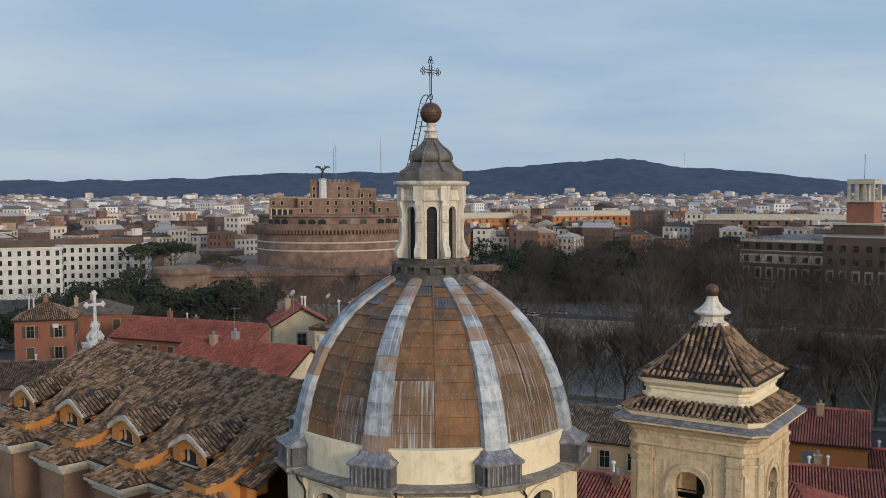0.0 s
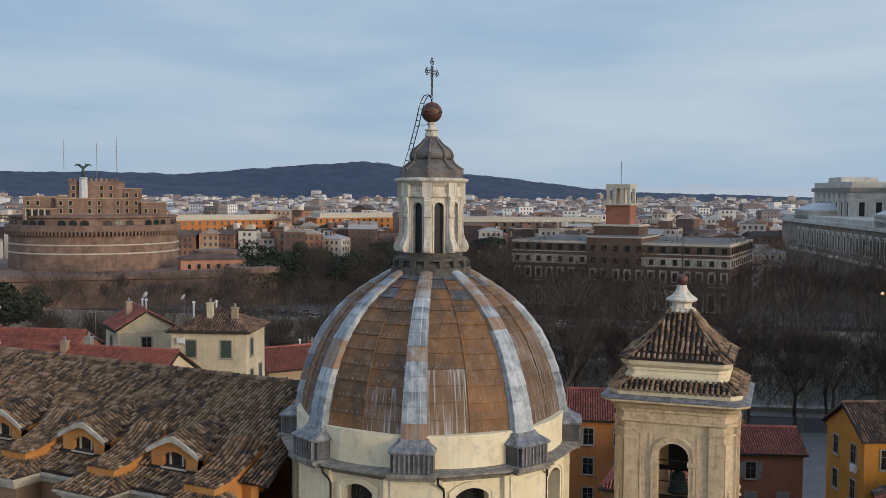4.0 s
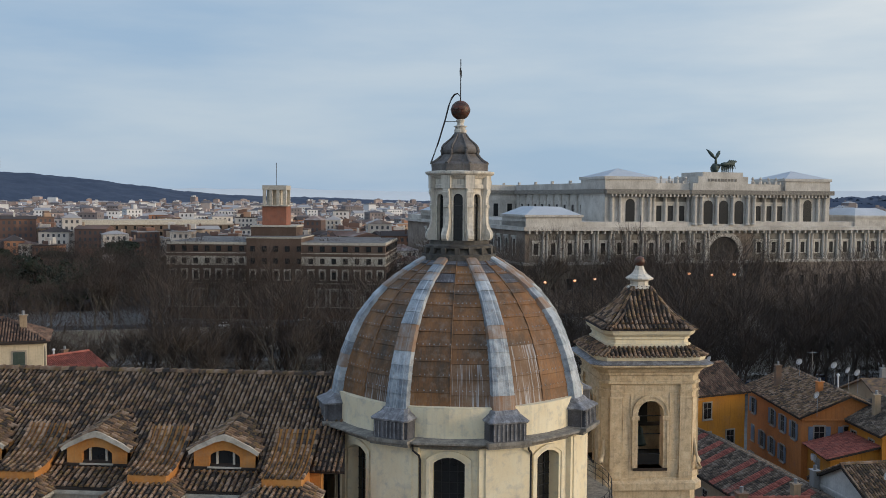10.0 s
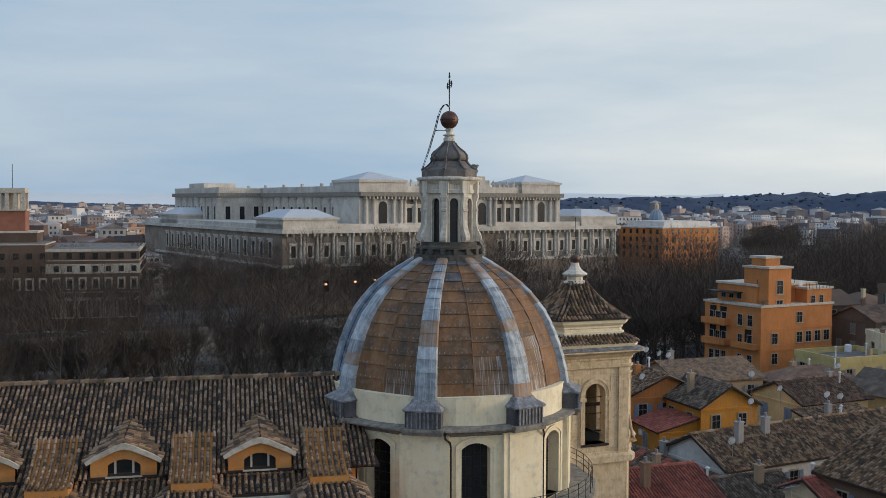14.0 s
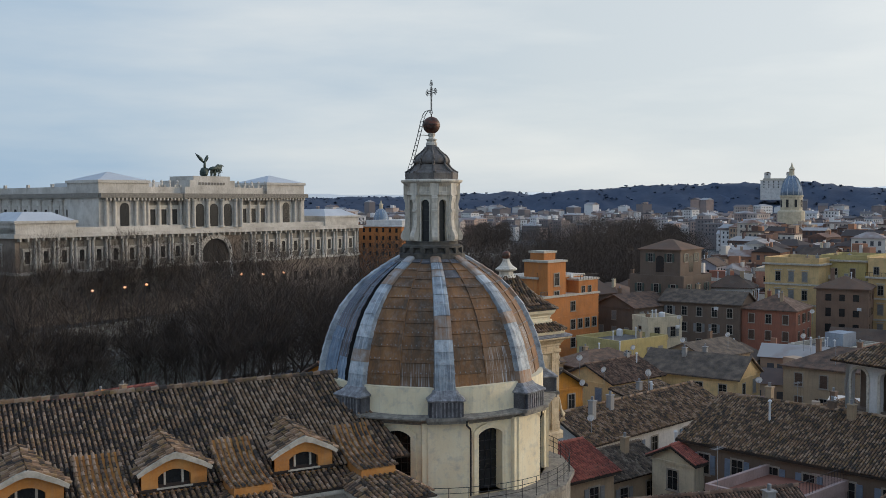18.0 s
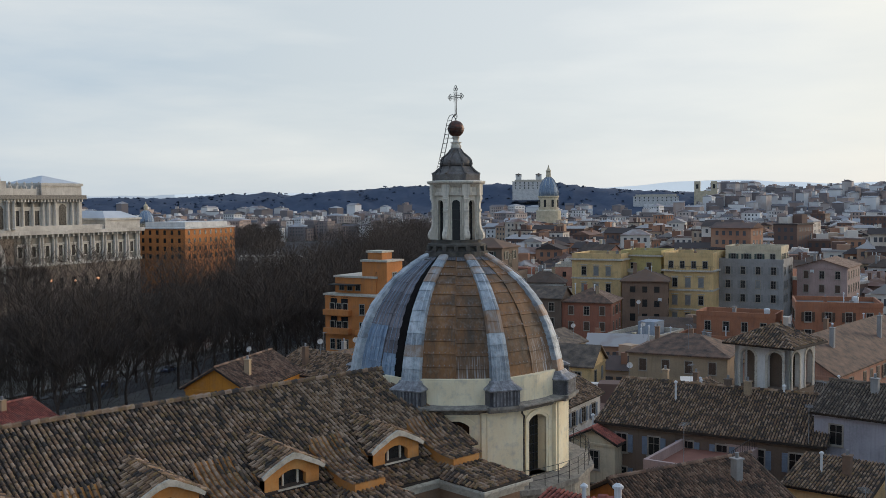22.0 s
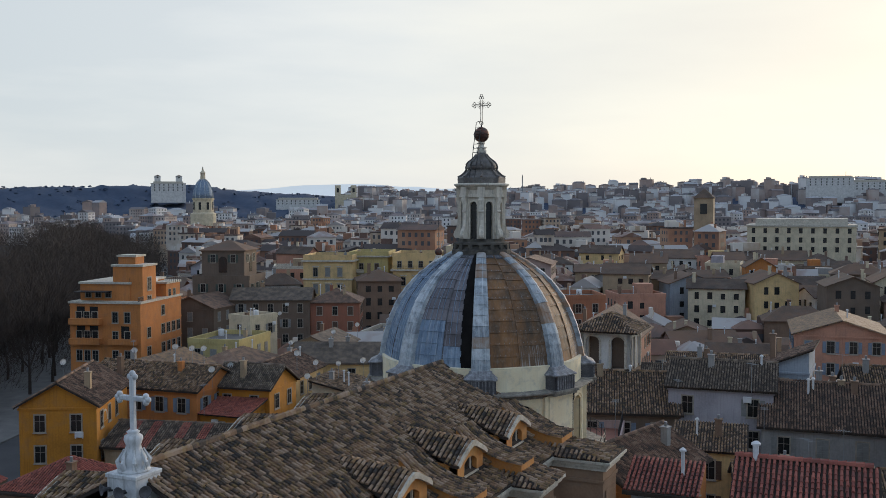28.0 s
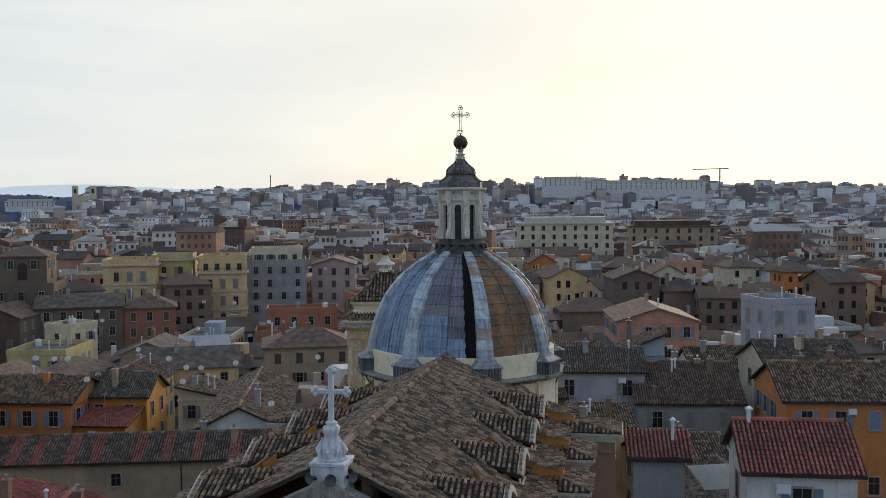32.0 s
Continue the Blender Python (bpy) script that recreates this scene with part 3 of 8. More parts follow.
            o = p.normalized() * 0.03
            nv += [tuple(p + Vector((-0.032, 0, -0.032))), tuple(p + Vector((0.032, 0.0, -0.032))), tuple(p + Vector((0, 0.032, 0.035))), tuple(p + Vector((o.x, o.y, 0.0)))]
            nf += [(e, e + 1, e + 3), (e + 1, e + 2, e + 3), (e + 2, e, e + 3)]
nm = bpy.data.meshes.new("nail_heads")
nm.from_pydata(nv, [], nf)
nm.materials.append(LEAD_RIB)
part("nail_heads", nm, None, shell, "rows of pale nail heads")["kind"] = "stuff"
for k, az in enumerate(RIBS):
    rib = None
    R = Matrix.Rotation(radians(az), 4, "Z")
    for j in range(13):
        s0, s1 = j / 13, (j + 1) / 13 + 0.004
        bm = bmesh.new()
        (r0, z0), (r1, z1) = dome_at(s0), dome_at(min(1, s1))
        w0, w1 = 0.62 - 0.3 * s0, 0.62 - 0.3 * s1
        pr = [(-1, -0.34, 0), (-0.93, -0.03, 1), (-0.5, 0.03, 1), (0.5, 0.03, 1), (0.93, -0.03, 1), (1, -0.34, 0)]
        rows = []
        for r, z, w, up in ((r0, z0, w0, 0.03), (r1, z1, w1, 0.0)):
            rows.append([bm.verts.new((r + d + up * t, w * f, z + 0.6 * (d + up * t) * (0.2 + 0.8 * s0))) for f, d, t in pr])
        for i in range(5):
            bm.faces.new((rows[0][i], rows[0][i + 1], rows[1][i + 1], rows[1][i]))
        bm.faces.new(rows[0][::-1])
        rusty = rng.random() < (0.1 if j < 6 else 0.3 if j < 9 else 0.7) and az not in (112.5, 157.5)
        ob = part("rib" if rib is None else "lead_sheet", bm, LEAD_RUST if rusty else LEAD_RIB, rib or dome, "grey lead-clad rib with rust stains" if rib is None else "", R if rib is None else None)
        rib = rib or ob
    bm = bmesh.new()
    box(bm, 6.3, 7.62, -0.95, 0.95, 28.62, 29.5)
    bmesh.ops.bevel(bm, geom=[e for e in bm.edges if abs(e.verts[0].co.z - e.verts[1].co.z) > 0.5 and e.verts[0].co.x > 7], offset=0.16, segments=2, affect="EDGES")
    ped = part("pedestal", bm, LEAD_DARK, dome, "dark lead-covered pedestal with raised battens", R)
    bm = bmesh.new()
    top = [(7.72, 1.03, 29.5), (7.74, 1.05, 29.58), (7.55, 0.92, 29.7), (7.25, 0.76, 29.84), (7.08, 0.68, 30.02)]
    last = None
    for x, w, z in top:
        ring = [bm.verts.new(p) for p in ((6.3, -w, z), (x - 0.14, -w, z), (x, -w + 0.14, z), (x, w - 0.14, z), (x - 0.14, w, z), (6.3, w, z))]
        if last:
            for i in range(6):
                bm.faces.new((last[i], last[(i + 1) % 6], ring[(i + 1) % 6], ring[i]))
        else:
            bm.faces.new(ring[::-1])
        last = ring
    bm.faces.new(last)
    part("pedestal_cap", bm, LEAD_CAP, ped)
    for i in range(8):
        y = -0.77 + 0.22 * i
        part("batten", box(bmesh.new(), 7.6, 7.66, y - 0.035, y + 0.035, 28.66, 29.45), LEAD_CAP, ped)
    bm = bmesh.new()
    box(bm, 6.4, 7.78, -1.12, 1.12, 28.46, 28.63)
    box(bm, 6.4, 7.62, -1.06, 1.06, 28.28, 28.46)
    part("cornice_break", bm, STONE_DARK, dome, "", R)

bm = bmesh.new()
rings(bm, [(6.9, 28.1), (7.0, 28.1), (7.12, 28.28), (7.25, 28.3), (7.5, 28.44), (7.62, 28.46), (7.62, 28.55), (6.6, 28.66)], 16, 11.25)
part("drum_cornice", bm, STONE_DARK, dome, "soot-darkened stone cornice")
bm = bmesh.new()
rings(bm, [(6.82, 28.6), (6.82, 30.12), (6.3, 30.14)], 40, 0)
part("attic_band", bm, PLASTER, dome, "cream plaster band under the dome")


def radial(az, r):
    """x runs along the wall to the right seen from outside, y inwards, z up."""
    a = radians(az)
    return Matrix(((-math.sin(a), -math.cos(a), 0, r * math.cos(a)), (math.cos(a), -math.sin(a), 0, r * math.sin(a)), (0, 0, 1, 0), (0, 0, 0, 1)))


def arch_frame(bm, W, H, w, h, rise, d, n=10, m=None):
    inner = arch_pts(w, h, rise, n)
    outer = [(-W / 2, 0), (W / 2, 0)] + [(W / 2 - W * k / n, H) for k in range(n + 1)]
    return frame_bm(bm, outer, inner, d, m)


for k in range(8):
    az = 45 * k
    M = radial(az, 6.8)
    bm = bmesh.new()
    arch_frame(bm, 2.9, 4.05, 1.55, 3.6, 0.32, 0.9)
    box(bm, -1.45, 1.45, 0, 0.9, -6.1, 0)
    wall = part("drum_wall", bm, PLASTER, dome, "", M @ Matrix.Translation((0, 0, 24.12)))
    bm = bmesh.new()
    i0, o0 = arch_pts(1.55, 3.6, 0.32, 10), arch_pts(2.2, 3.92, 0.42, 10)
    frame_bm(bm, o0, i0, 0.1, Matrix.Translation((0, -0.06, 0)))
    i1 = arch_pts(1.85, 3.75, 0.37, 10)
    frame_bm(bm, o0, i1, 0.06, Matrix.Translation((0, -0.11, 0)))
    part("window_surround", bm, PLASTER, wall)
    bm = bmesh.new()
    prism(bm, arch_pts(1.7, 3.68, 0.32, 10), 0.05, Matrix.Translation((0, 0.62, 0)))
    win = part("window", bm, BARS, wall, "dark leaded arched window")
    bm = bmesh.new()
    for x in (-0.4, 0, 0.4):
        box(bm, x - 0.018, x + 0.018, 0.58, 0.62, 0, 3.5)
    for z in (0.55, 1.1, 1.65, 2.2, 2.75):
        box(bm, -0.78, 0.78, 0.585, 0.615, z - 0.016, z + 0.016)
    part("glazing_bar", bm, IRON, dome, "", M @ Matrix.Translation((0, 0, 24.12)))
for k, az in enumerate(RIBS):
    M = radial(az, 7.05)
    bm = bmesh.new()
    box(bm, -1.32, 1.32, 0, 0.9, 17.9, 28.2)
    pier = part("drum_pier", bm, PLASTER, dome, "", M)
    part("drum_pilaster", box(bmesh.new(), -1.0, 1.0, -0.07, 0.02, 17.9, 28.15), PLASTER, dome, "", M)
    bm = bmesh.new()
    tube(bm, [(1.15, -0.28, 28.4), (1.15, -0.22, 28.1), (1.38, -0.05, 27.85), (1.4, 0.06, 27.6), (1.4, 0.06, 24.1)], 0.055, 6)
    part("downpipe", bm, IRON, dome, "black drain pipe", M)
bm = bmesh.new()
rings(bm, [(8.5, 14), (8.5, 23.5), (8.75, 23.6), (8.75, 23.9), (6.9, 24.02)], 16, 11.25)
part("drum_base", bm, STONE_DARK, dome, "weathered ledge round the drum")

rail = thing("roof_railing", "thin black iron railing on the drum ledge", "railing")
for k in range(22):
    az = radians(-120 + 7.5 * k)
    part("post", tube(bmesh.new(), [(8.45 * math.cos(az), 8.45 * math.sin(az), 23.9), (8.45 * math.cos(az), 8.45 * math.sin(az), 25.0)], 0.022, 5), IRON, rail)
for z in (24.35, 24.7, 25.0):
    part("rail", tube(bmesh.new(), [(8.45 * math.cos(radians(-120 + 7.5 * k)), 8.45 * math.sin(radians(-120 + 7.5 * k)), z) for k in range(22)], 0.018, 5), IRON, rail)

# lantern
bm = bmesh.new()
rings(bm, [(2.05, 36.95), (2.05, 37.25), (1.85, 37.3), (1.7, 37.55), (1.88, 37.6), (1.88, 37.72), (1.62, 37.8), (1.62, 38.0)], 16, 11.25)
lbase = part("lantern_base", bm, SOOT, dome, "dark weathered lantern base")
for k in range(16):
    M = radial(22.5 * k, 1.86)
    part("base_block", box(bmesh.new(), -0.13, 0.13, -0.1, 0.3, 37.15, 37.62), SOOT, lbase, "", M)
for k in range(8):
    M = radial(45 * k, 1.36) @ Matrix.Translation((0, 0, 38.0))
    bm = bmesh.new()
    arch_frame(bm, 1.14, 2.8, 0.5, 2.52, 0.25, 0.3, 10)
    lw = part("lantern_wall", bm, STONE, dome, "", M)
    part("arch_moulding", frame_bm(bmesh.new(), arch_pts(0.66, 2.62, 0.33, 10), arch_pts(0.5, 2.52, 0.25, 10), 0.06, Matrix.Translation((0, -0.05, 0))), STONE, lw)
    part("lantern_pane", prism(bmesh.new(), arch_pts(0.52, 2.53, 0.25, 10), 0.02, Matrix.Translation((0, 0.18, 0))), BARS, lw, "dark glass")
    bm = bmesh.new()
    for z in (0.62, 1.25, 1.88):
        box(bm, -0.25, 0.25, 0.15, 0.18, z, z + 0.025)
    part("bar", bm, IRON, lw)
for az in RIBS:
    M = radial(az, 1.5)
    bm = bmesh.new()
    box(bm, -0.2, 0.2, -0.02, 0.35, 38.0, 40.8)
    pier = part("lantern_pier", bm, STONE, dome, "", M)
    pts = [(0.0, 38.02), (-0.3, 38.02), (-0.4, 38.12), (-0.42, 38.3), (-0.36, 38.48), (-0.24, 38.66), (-0.15, 38.95), (-0.13, 39.4), (-0.14, 39.75), (-0.2, 39.78), (-0.2, 39.9), (-0.13, 39.93), (-0.13, 40.3), (-0.2, 40.5), (-0.24, 40.7), (-0.2, 40.8), (0.0, 40.8)]
    bm = bmesh.new()
    prism(bm, pts, 0.32, Matrix(((0, 1, 0, -0.16), (1, 0, 0, 0), (0, 0, 1, 0), (0, 0, 0, 1))))
    bmesh.ops.recalc_face_normals(bm, faces=bm.faces)
    part("volute", bm, STONE, pier)
    for z, d in ((38.27, -0.25), (40.6, -0.14)):
        bm = bmesh.new()
        tube(bm, [(-0.19, d, z), (0.19, d, z)], 0.1, 10)
        part("scroll", bm, STONE, pier)
    part("entablature_break", box(bmesh.new(), -0.26, 0.26, -0.22, 0.3, 40.8, 41.62), STONE, dome, "", M)
bm = bmesh.new()
rings(bm, [(1.5, 40.78), (1.56, 40.8), (1.56, 41.0), (1.5, 41.02), (1.5, 41.3), (1.6, 41.36), (1.72, 41.48), (1.86, 41.56), (1.9, 41.62), (1.9, 41.7), (1.5, 41.76)], 16, 11.25)
part("lantern_cornice", bm, STONE, dome)
bm = bmesh.new()
rings(bm, [(1.62, 41.72), (1.64, 42.1), (1.6, 42.16), (1.36, 42.27), (1.14, 42.47), (1.0, 42.66), (0.9, 42.7)], 8)
cap = part("lantern_roof", bm, LEAD_ROOF, dome, "dark stained lead lantern roof")
bm = bmesh.new()
rings(bm, [(0.92, 42.68), (1.0, 42.72), (1.04, 42.84), (1.01, 43.0), (0.9, 43.16), (0.68, 43.34), (0.48, 43.52), (0.36, 43.7), (0.32, 43.86)], 24, 0)
part("onion_cap", bm, LEAD_ROOF, cap, smooth=True)
for az in RIBS:
    c, s = math.cos(radians(az)), math.sin(radians(az))
    bm = bmesh.new()
    tube(bm, [(r * c, r * s, z) for r, z in ((1.62, 42.14), (1.38, 42.28), (1.16, 42.48), (1.03, 42.68), (1.07, 42.84), (1.03, 43.02), (0.92, 43.18), (0.7, 43.36), (0.5, 43.54), (0.36, 43.74))], [0.1, 0.09, 0.08, 0.08, 0.08, 0.075, 0.07, 0.06, 0.05, 0.05], 6)
    part("cap_rib", bm, LEAD_ROOF, cap)
bm = bmesh.new()
rings(bm, [(0.34, 43.84), (0.34, 44.0), (0.28, 44.02), (0.28, 44.12), (0.36, 44.16), (0.36, 44.2), (0.2, 44.24), (0.17, 44.34), (0.24, 44.5), (0.2, 44.56)], 16, 0)
part("finial_neck", bm, STONE, dome, smooth=False)
bm = bmesh.new()
bmesh.ops.create_uvsphere(bm, u_segments=28, v_segments=18, radius=0.525, matrix=Matrix.Translation((0, 0, 45.06)))
part("ball", bm, COPPER, dome, "rusty red and green copper ball", smooth=True)
bm = bmesh.new()
rings(bm, [(0.53, 45.05), (0.545, 45.06), (0.545, 45.1), (0.53, 45.11)], 28, 0)
part("ball_band", bm, COPPER, dome)

cross = thing("roof_cross", "black openwork iron cross with trefoil ends and rays", "cross")


def loop(c, r, n=10):
    return [(0, c[0] + r * math.cos(2 * math.pi * k / n), c[1] + r * math.sin(2 * math.pi * k / n)) for k in range(n + 1)]


for s in (-0.055, 0.055):
    part("upright", tube(bmesh.new(), [(0, s, 45.95), (0, s, 47.42)], 0.024, 5), IRON, cross)
    part("arm", tube(bmesh.new(), [(0, -0.46, 47.08 + s), (0, 0.46, 47.08 + s)], 0.024, 5), IRON, cross)
for cy, cz in ((0, 47.72), (-0.09, 47.56), (0.09, 47.56), (-0.62, 47.08), (-0.5, 46.98), (-0.5, 47.18), (0.62, 47.08), (0.5, 46.98), (0.5, 47.18), (0, 45.84)):
    part("trefoil_ring", tube(bmesh.new(), loop((cy, cz), 0.085 if cz > 46 else 0.13), 0.022, 5), IRON, cross)
part("stem", tube(bmesh.new(), [(0, 0, 45.5), (0, 0, 45.74)], 0.035, 6), IRON, cross)
for k in range(16):
    a = 2 * math.pi * (k + 0.5) / 16
    if abs(math.sin(2 * a)) > 0.6:
        part("ray", tube(bmesh.new(), [(0, 0.06 * math.cos(a), 47.08 + 0.06 * math.sin(a)), (0, 0.36 * math.cos(a), 47.08 + 0.36 * math.sin(a))], [0.018, 0.006], 4), IRON, cross)

ladder = thing("ladder", "thin black iron ladder leaning on the lantern roof", "ladder")
LAD = [(-1.62, 42.12), (-1.2, 43.3), (-0.84, 44.5), (-0.64, 45.3), (-0.5, 45.68), (-0.34, 45.9), (-0.16, 45.96), (-0.04, 45.82)]
for y in (-0.19, 0.19):
    part("side_rail", tube(bmesh.new(), [(x, y * (1 if x < -0.3 else 0.5), z) for x, z in LAD], 0.026, 5), IRON, ladder)
for k in range(12):
    z = 42.35 + 0.29 * k
    x = float(np.interp(z, [p[1] for p in LAD[:6]], [p[0] for p in LAD[:6]]))
    part("rung", tube(bmesh.new(), [(x, -0.19, z), (x, 0.19, z)], 0.018, 5), IRON, ladder)
part("brace", tube(bmesh.new(), [(-0.82, 0, 44.44), (-0.1, 0, 44.44)], 0.02, 5), IRON, ladder)

# ---- nave ----
RIDGE, SLOPE, XW, XE = 30.3, 0.49, -34.0, -6.3
DORMERS = [-11.1, -17.6, -24.1, -30.6]
FINS = [-7.8, -14.35, -20.85, -27.35]
nave = thing("church_nave", "church nave with old brown barrel tiles, dormers and tiled buttresses", "church")
bm = bmesh.new()
EAVE = 6.9
for s in (1, -1):
    slab(bm, [(XW, 0, RIDGE), (XE, 0, RIDGE), (XE + 1.2, -s * EAVE, RIDGE - SLOPE * EAVE), (XW, -s * EAVE, RIDGE - SLOPE * EAVE)], 0.15)
bmesh.ops.recalc_face_normals(bm, faces=bm.faces)
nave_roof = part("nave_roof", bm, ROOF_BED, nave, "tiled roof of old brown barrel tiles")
bm = bmesh.new()
for s in (1, -1):
    box(bm, XW, XE, min(-s * 6.7, -s * 6.1), max(-s * 6.7, -s * 6.1), 15, 26.95)
clere = part("clerestory_wall", bm, OCHRE, nave, "ochre plastered upper wall")


def over_dormer(x, y):
    ay = abs(y)
    return any(abs(x - xd) < 1.7 * max(0, (ay - 3.1) / 3.6) for xd in DORMERS) or any(abs(x - xf) < 1.0 and ay > 5.0 for xf in FINS)


ln = math.hypot(1, SLOPE)
for s in (1, -1):
    g = tile_grid([((XW, 0, RIDGE + 0.02), (1, 0, 0), (0, -s, -SLOPE), [(0, 0), (27.6, 0), (28.9, 7.05 * ln), (0, 7.05 * ln)])], 0.25, 0.34, 3 + s)
    g = [t for t in g if not over_dormer(t[0].x, t[0].y)]
    if s == 1:
        near = [t for t in g if -13.0 < t[0].x < -8.5 and t[0].y > -4.9][:300]
        ids = {id(t) for t in near}
        g = [t for t in g if id(t) not in ids]
        me = bpy.data.meshes.new("barrel_tile")
        o, u, d, nn = near[0]
        me.from_pydata([tuple(v) for v in tile_shape(Vector(), u, d, nn, 0.25, 0.34)], [], TILE_FACES)
        me.materials.append(TILE_ONE)
        for o, *_ in near:
            part("barrel_tile", me, TILE_ONE, nave_roof, "", Matrix.Translation(o))
    tiles_stuff("roof_tiles", None, TILE, nave, 0.25, 0.34, grid=g, label="rows of old brown and grey barrel tiles")
ridge_tiles = [(Vector((XW + 0.42 * k, 0, RIDGE + 0.06)), Vector((0, 1, 0)), Vector((1, 0, 0)), Vector((0, 0, 1))) for k in range(66)]
tiles_stuff("ridge_tiles", None, TILE, nave, 0.5, 0.42, grid=ridge_tiles, label="line of ridge tiles")

FIN = [(-5.0, 28.47), (-5.5, 28.02), (-6.2, 27.58), (-7.0, 27.24), (-7.8, 27.02), (-8.7, 26.92)]


def dormer(x, s):
    M = Matrix.Translation((x, 0, 0)) @ Matrix.Diagonal((1, s, 1, 1))
    inner = arch_pts(1.55, 0.82, 0.3, 8)
    inner = [(a, b + 26.95) for a, b in inner]
    top = [(1.55, 27.72), (1.2, 27.95), (0.8, 28.15), (0.4, 28.32), (0, 28.38), (-0.4, 28.32), (-0.8, 28.15), (-1.2, 27.95), (-1.55, 27.72)]
    outer = [(-1.55, 26.6), (1.55, 26.6)] + top
    bm = bmesh.new()
    frame_bm(bm, outer, inner, 0.45, Matrix.Translation((0, -6.85, 0)))
    bmesh.ops.transform(bm, matrix=M, verts=bm.verts)
    d = part("dormer", bm, OCHRE, nave, "ochre dormer with a pale arched gable and dark window")
    bm = bmesh.new()
    outl = [(1.8, 27.72), (1.4, 28.0), (0.9, 28.24), (0.42, 28.48), (0, 28.6), (-0.42, 28.48), (-0.9, 28.24), (-1.4, 28.0), (-1.8, 27.72)]
    inn = [(1.72, 27.56), (1.3, 27.8), (0.85, 28.0), (0.42, 28.2), (0, 28.3), (-0.42, 28.2), (-0.85, 28.0), (-1.3, 27.8), (-1.72, 27.56)]
    prism(bm, outl + inn[::-1], 0.3, Matrix.Translation((0, -7.05, 0)))
    bmesh.ops.transform(bm, matrix=M, verts=bm.verts)
    bmesh.ops.recalc_face_normals(bm, faces=bm.faces)
    part("gable_trim", bm, TRIM, d, "pale plaster gable moulding")
    bm = bmesh.new()
    for e in (-1, 1):
        slab(bm, [(0, -7.02, 28.6), (0, -2.9, 28.9), (e * 0.9, -4.4, 28.3), (e * 1.85, -6.7, 27.68), (e * 1.85, -7.02, 27.68)], 0.1)
    bmesh.ops.transform(bm, matrix=M, verts=bm.verts)
    bmesh.ops.recalc_face_normals(bm, faces=bm.faces)
    part("dormer_roof", bm, ROOF_BED, d)
    for e in (-1, 1):
        bm = bmesh.new()
        box(bm, min(e * 1.35, e * 1.55), max(e * 1.35, e * 1.55), -6.8, -5.0, 26.6, 27.65)
        bmesh.ops.transform(bm, matrix=M, verts=bm.verts)
        bmesh.ops.recalc_face_normals(bm, faces=bm.faces)
        part("dormer_cheek", bm, OCHRE, d)
    sl = []
    for e in (-1, 1):
        dn = Vector((e * 1.85, 0, -0.92))
        sl.append(((x, -7.0 * s, 28.63), (0, s, 0.073), (dn.x, 0, dn.z), [(0, 0), (4.0, 0), (2.7, 1.0), (0.35, 2.05), (0, 2.05)]))
    tiles_stuff("dormer_tiles", sl, TILE, d, 0.26, 0.34, int(-x * 10))
    bm = bmesh.new()
    prism(bm, inner, 0.03, Matrix.Translation((0, -6.6, 0)))
    bmesh.ops.transform(bm, matrix=M, verts=bm.verts)
    w = part("window", bm, BARS, d, "dark arched window with grey bars")
    for a in (-0.42, 0.42):
        part("mullion", box(bmesh.new(), a - 0.05, a + 0.05, -6.68, -6.6, 26.95, 27.72, M), TRIM, d)
    part("window_sill", box(bmesh.new(), -0.85, 0.85, -6.95, -6.6, 26.88, 26.95, M), TRIM, d)


def fin(x, s, depth):
    M = Matrix.Translation((x, 0, 0)) @ Matrix.Diagonal((1, s, 1, 1))
    side = FIN + [(-8.7, 25.9), (-5.0, 25.9)]
    bm = bmesh.new()
    prism(bm, side, 1.9, Matrix(((0, 1, 0, -0.95), (1, 0, 0, 0), (0, 0, 1, 0), (0, 0, 0, 1))))
    bmesh.ops.transform(bm, matrix=M, verts=bm.verts)
    bmesh.ops.recalc_face_normals(bm, faces=bm.faces)
    f = part("buttress", bm, OCHRE, nave, "ochre curved buttress with a tiled back")
    g = []
    pr = random.Random(int(x * 7) + s)
    for (y0, z0), (y1, z1) in zip(FIN, FIN[1:]):
        d = Vector((0, (y1 - y0) * s, z1 - z0))
        L = d.length
        rows = max(1, round(L / 0.32))
        for i in range(8):
            for j in range(rows):
                o = Vector((x - 1.02 + 0.29 * i, y0 * s, z0 + 0.04)) + d * (j / rows) + Vector((pr.uniform(-0.015, 0.015), 0, pr.uniform(0, 0.015)))
                dd = d.normalized()
                nn = Vector((1, 0, 0)).cross(dd)
                g.append((o, Vector((1, 0, 0)), dd, nn if nn.z > 0 else -nn))
    tiles_stuff("buttress_tiles", None, TILE, f, 0.29, 0.34, grid=g)
    # low hipped roof and cornice round the buttress foot
    w, y1, zt, ze = 1.75, depth, 26.55, 26.08
    q = [(-1.05, -8.6, zt), (1.05, -8.6, zt), (w, -y1, ze), (-w, -y1, ze), (w, -7.6, ze), (-w, -7.6, ze)]
    bm = bmesh.new()
    for idx in ((0, 1, 2, 3), (1, 4, 2), (0, 3, 5)):
        slab(bm, [q[i] for i in idx], 0.1)
    bmesh.ops.transform(bm, matrix=M, verts=bm.verts)
    bmesh.ops.recalc_face_normals(bm, faces=bm.faces)
    r = part("foot_roof", bm, ROOF_BED, nave)
    L = math.hypot(y1 - 8.6, zt - ze)
    sl = [((x - w, -8.6 * s, zt), (1, 0, 0), (0, -s * (y1 - 8.6), ze - zt), [(w - 1.05, 0), (w + 1.05, 0), (2 * w, L), (0, L)])]
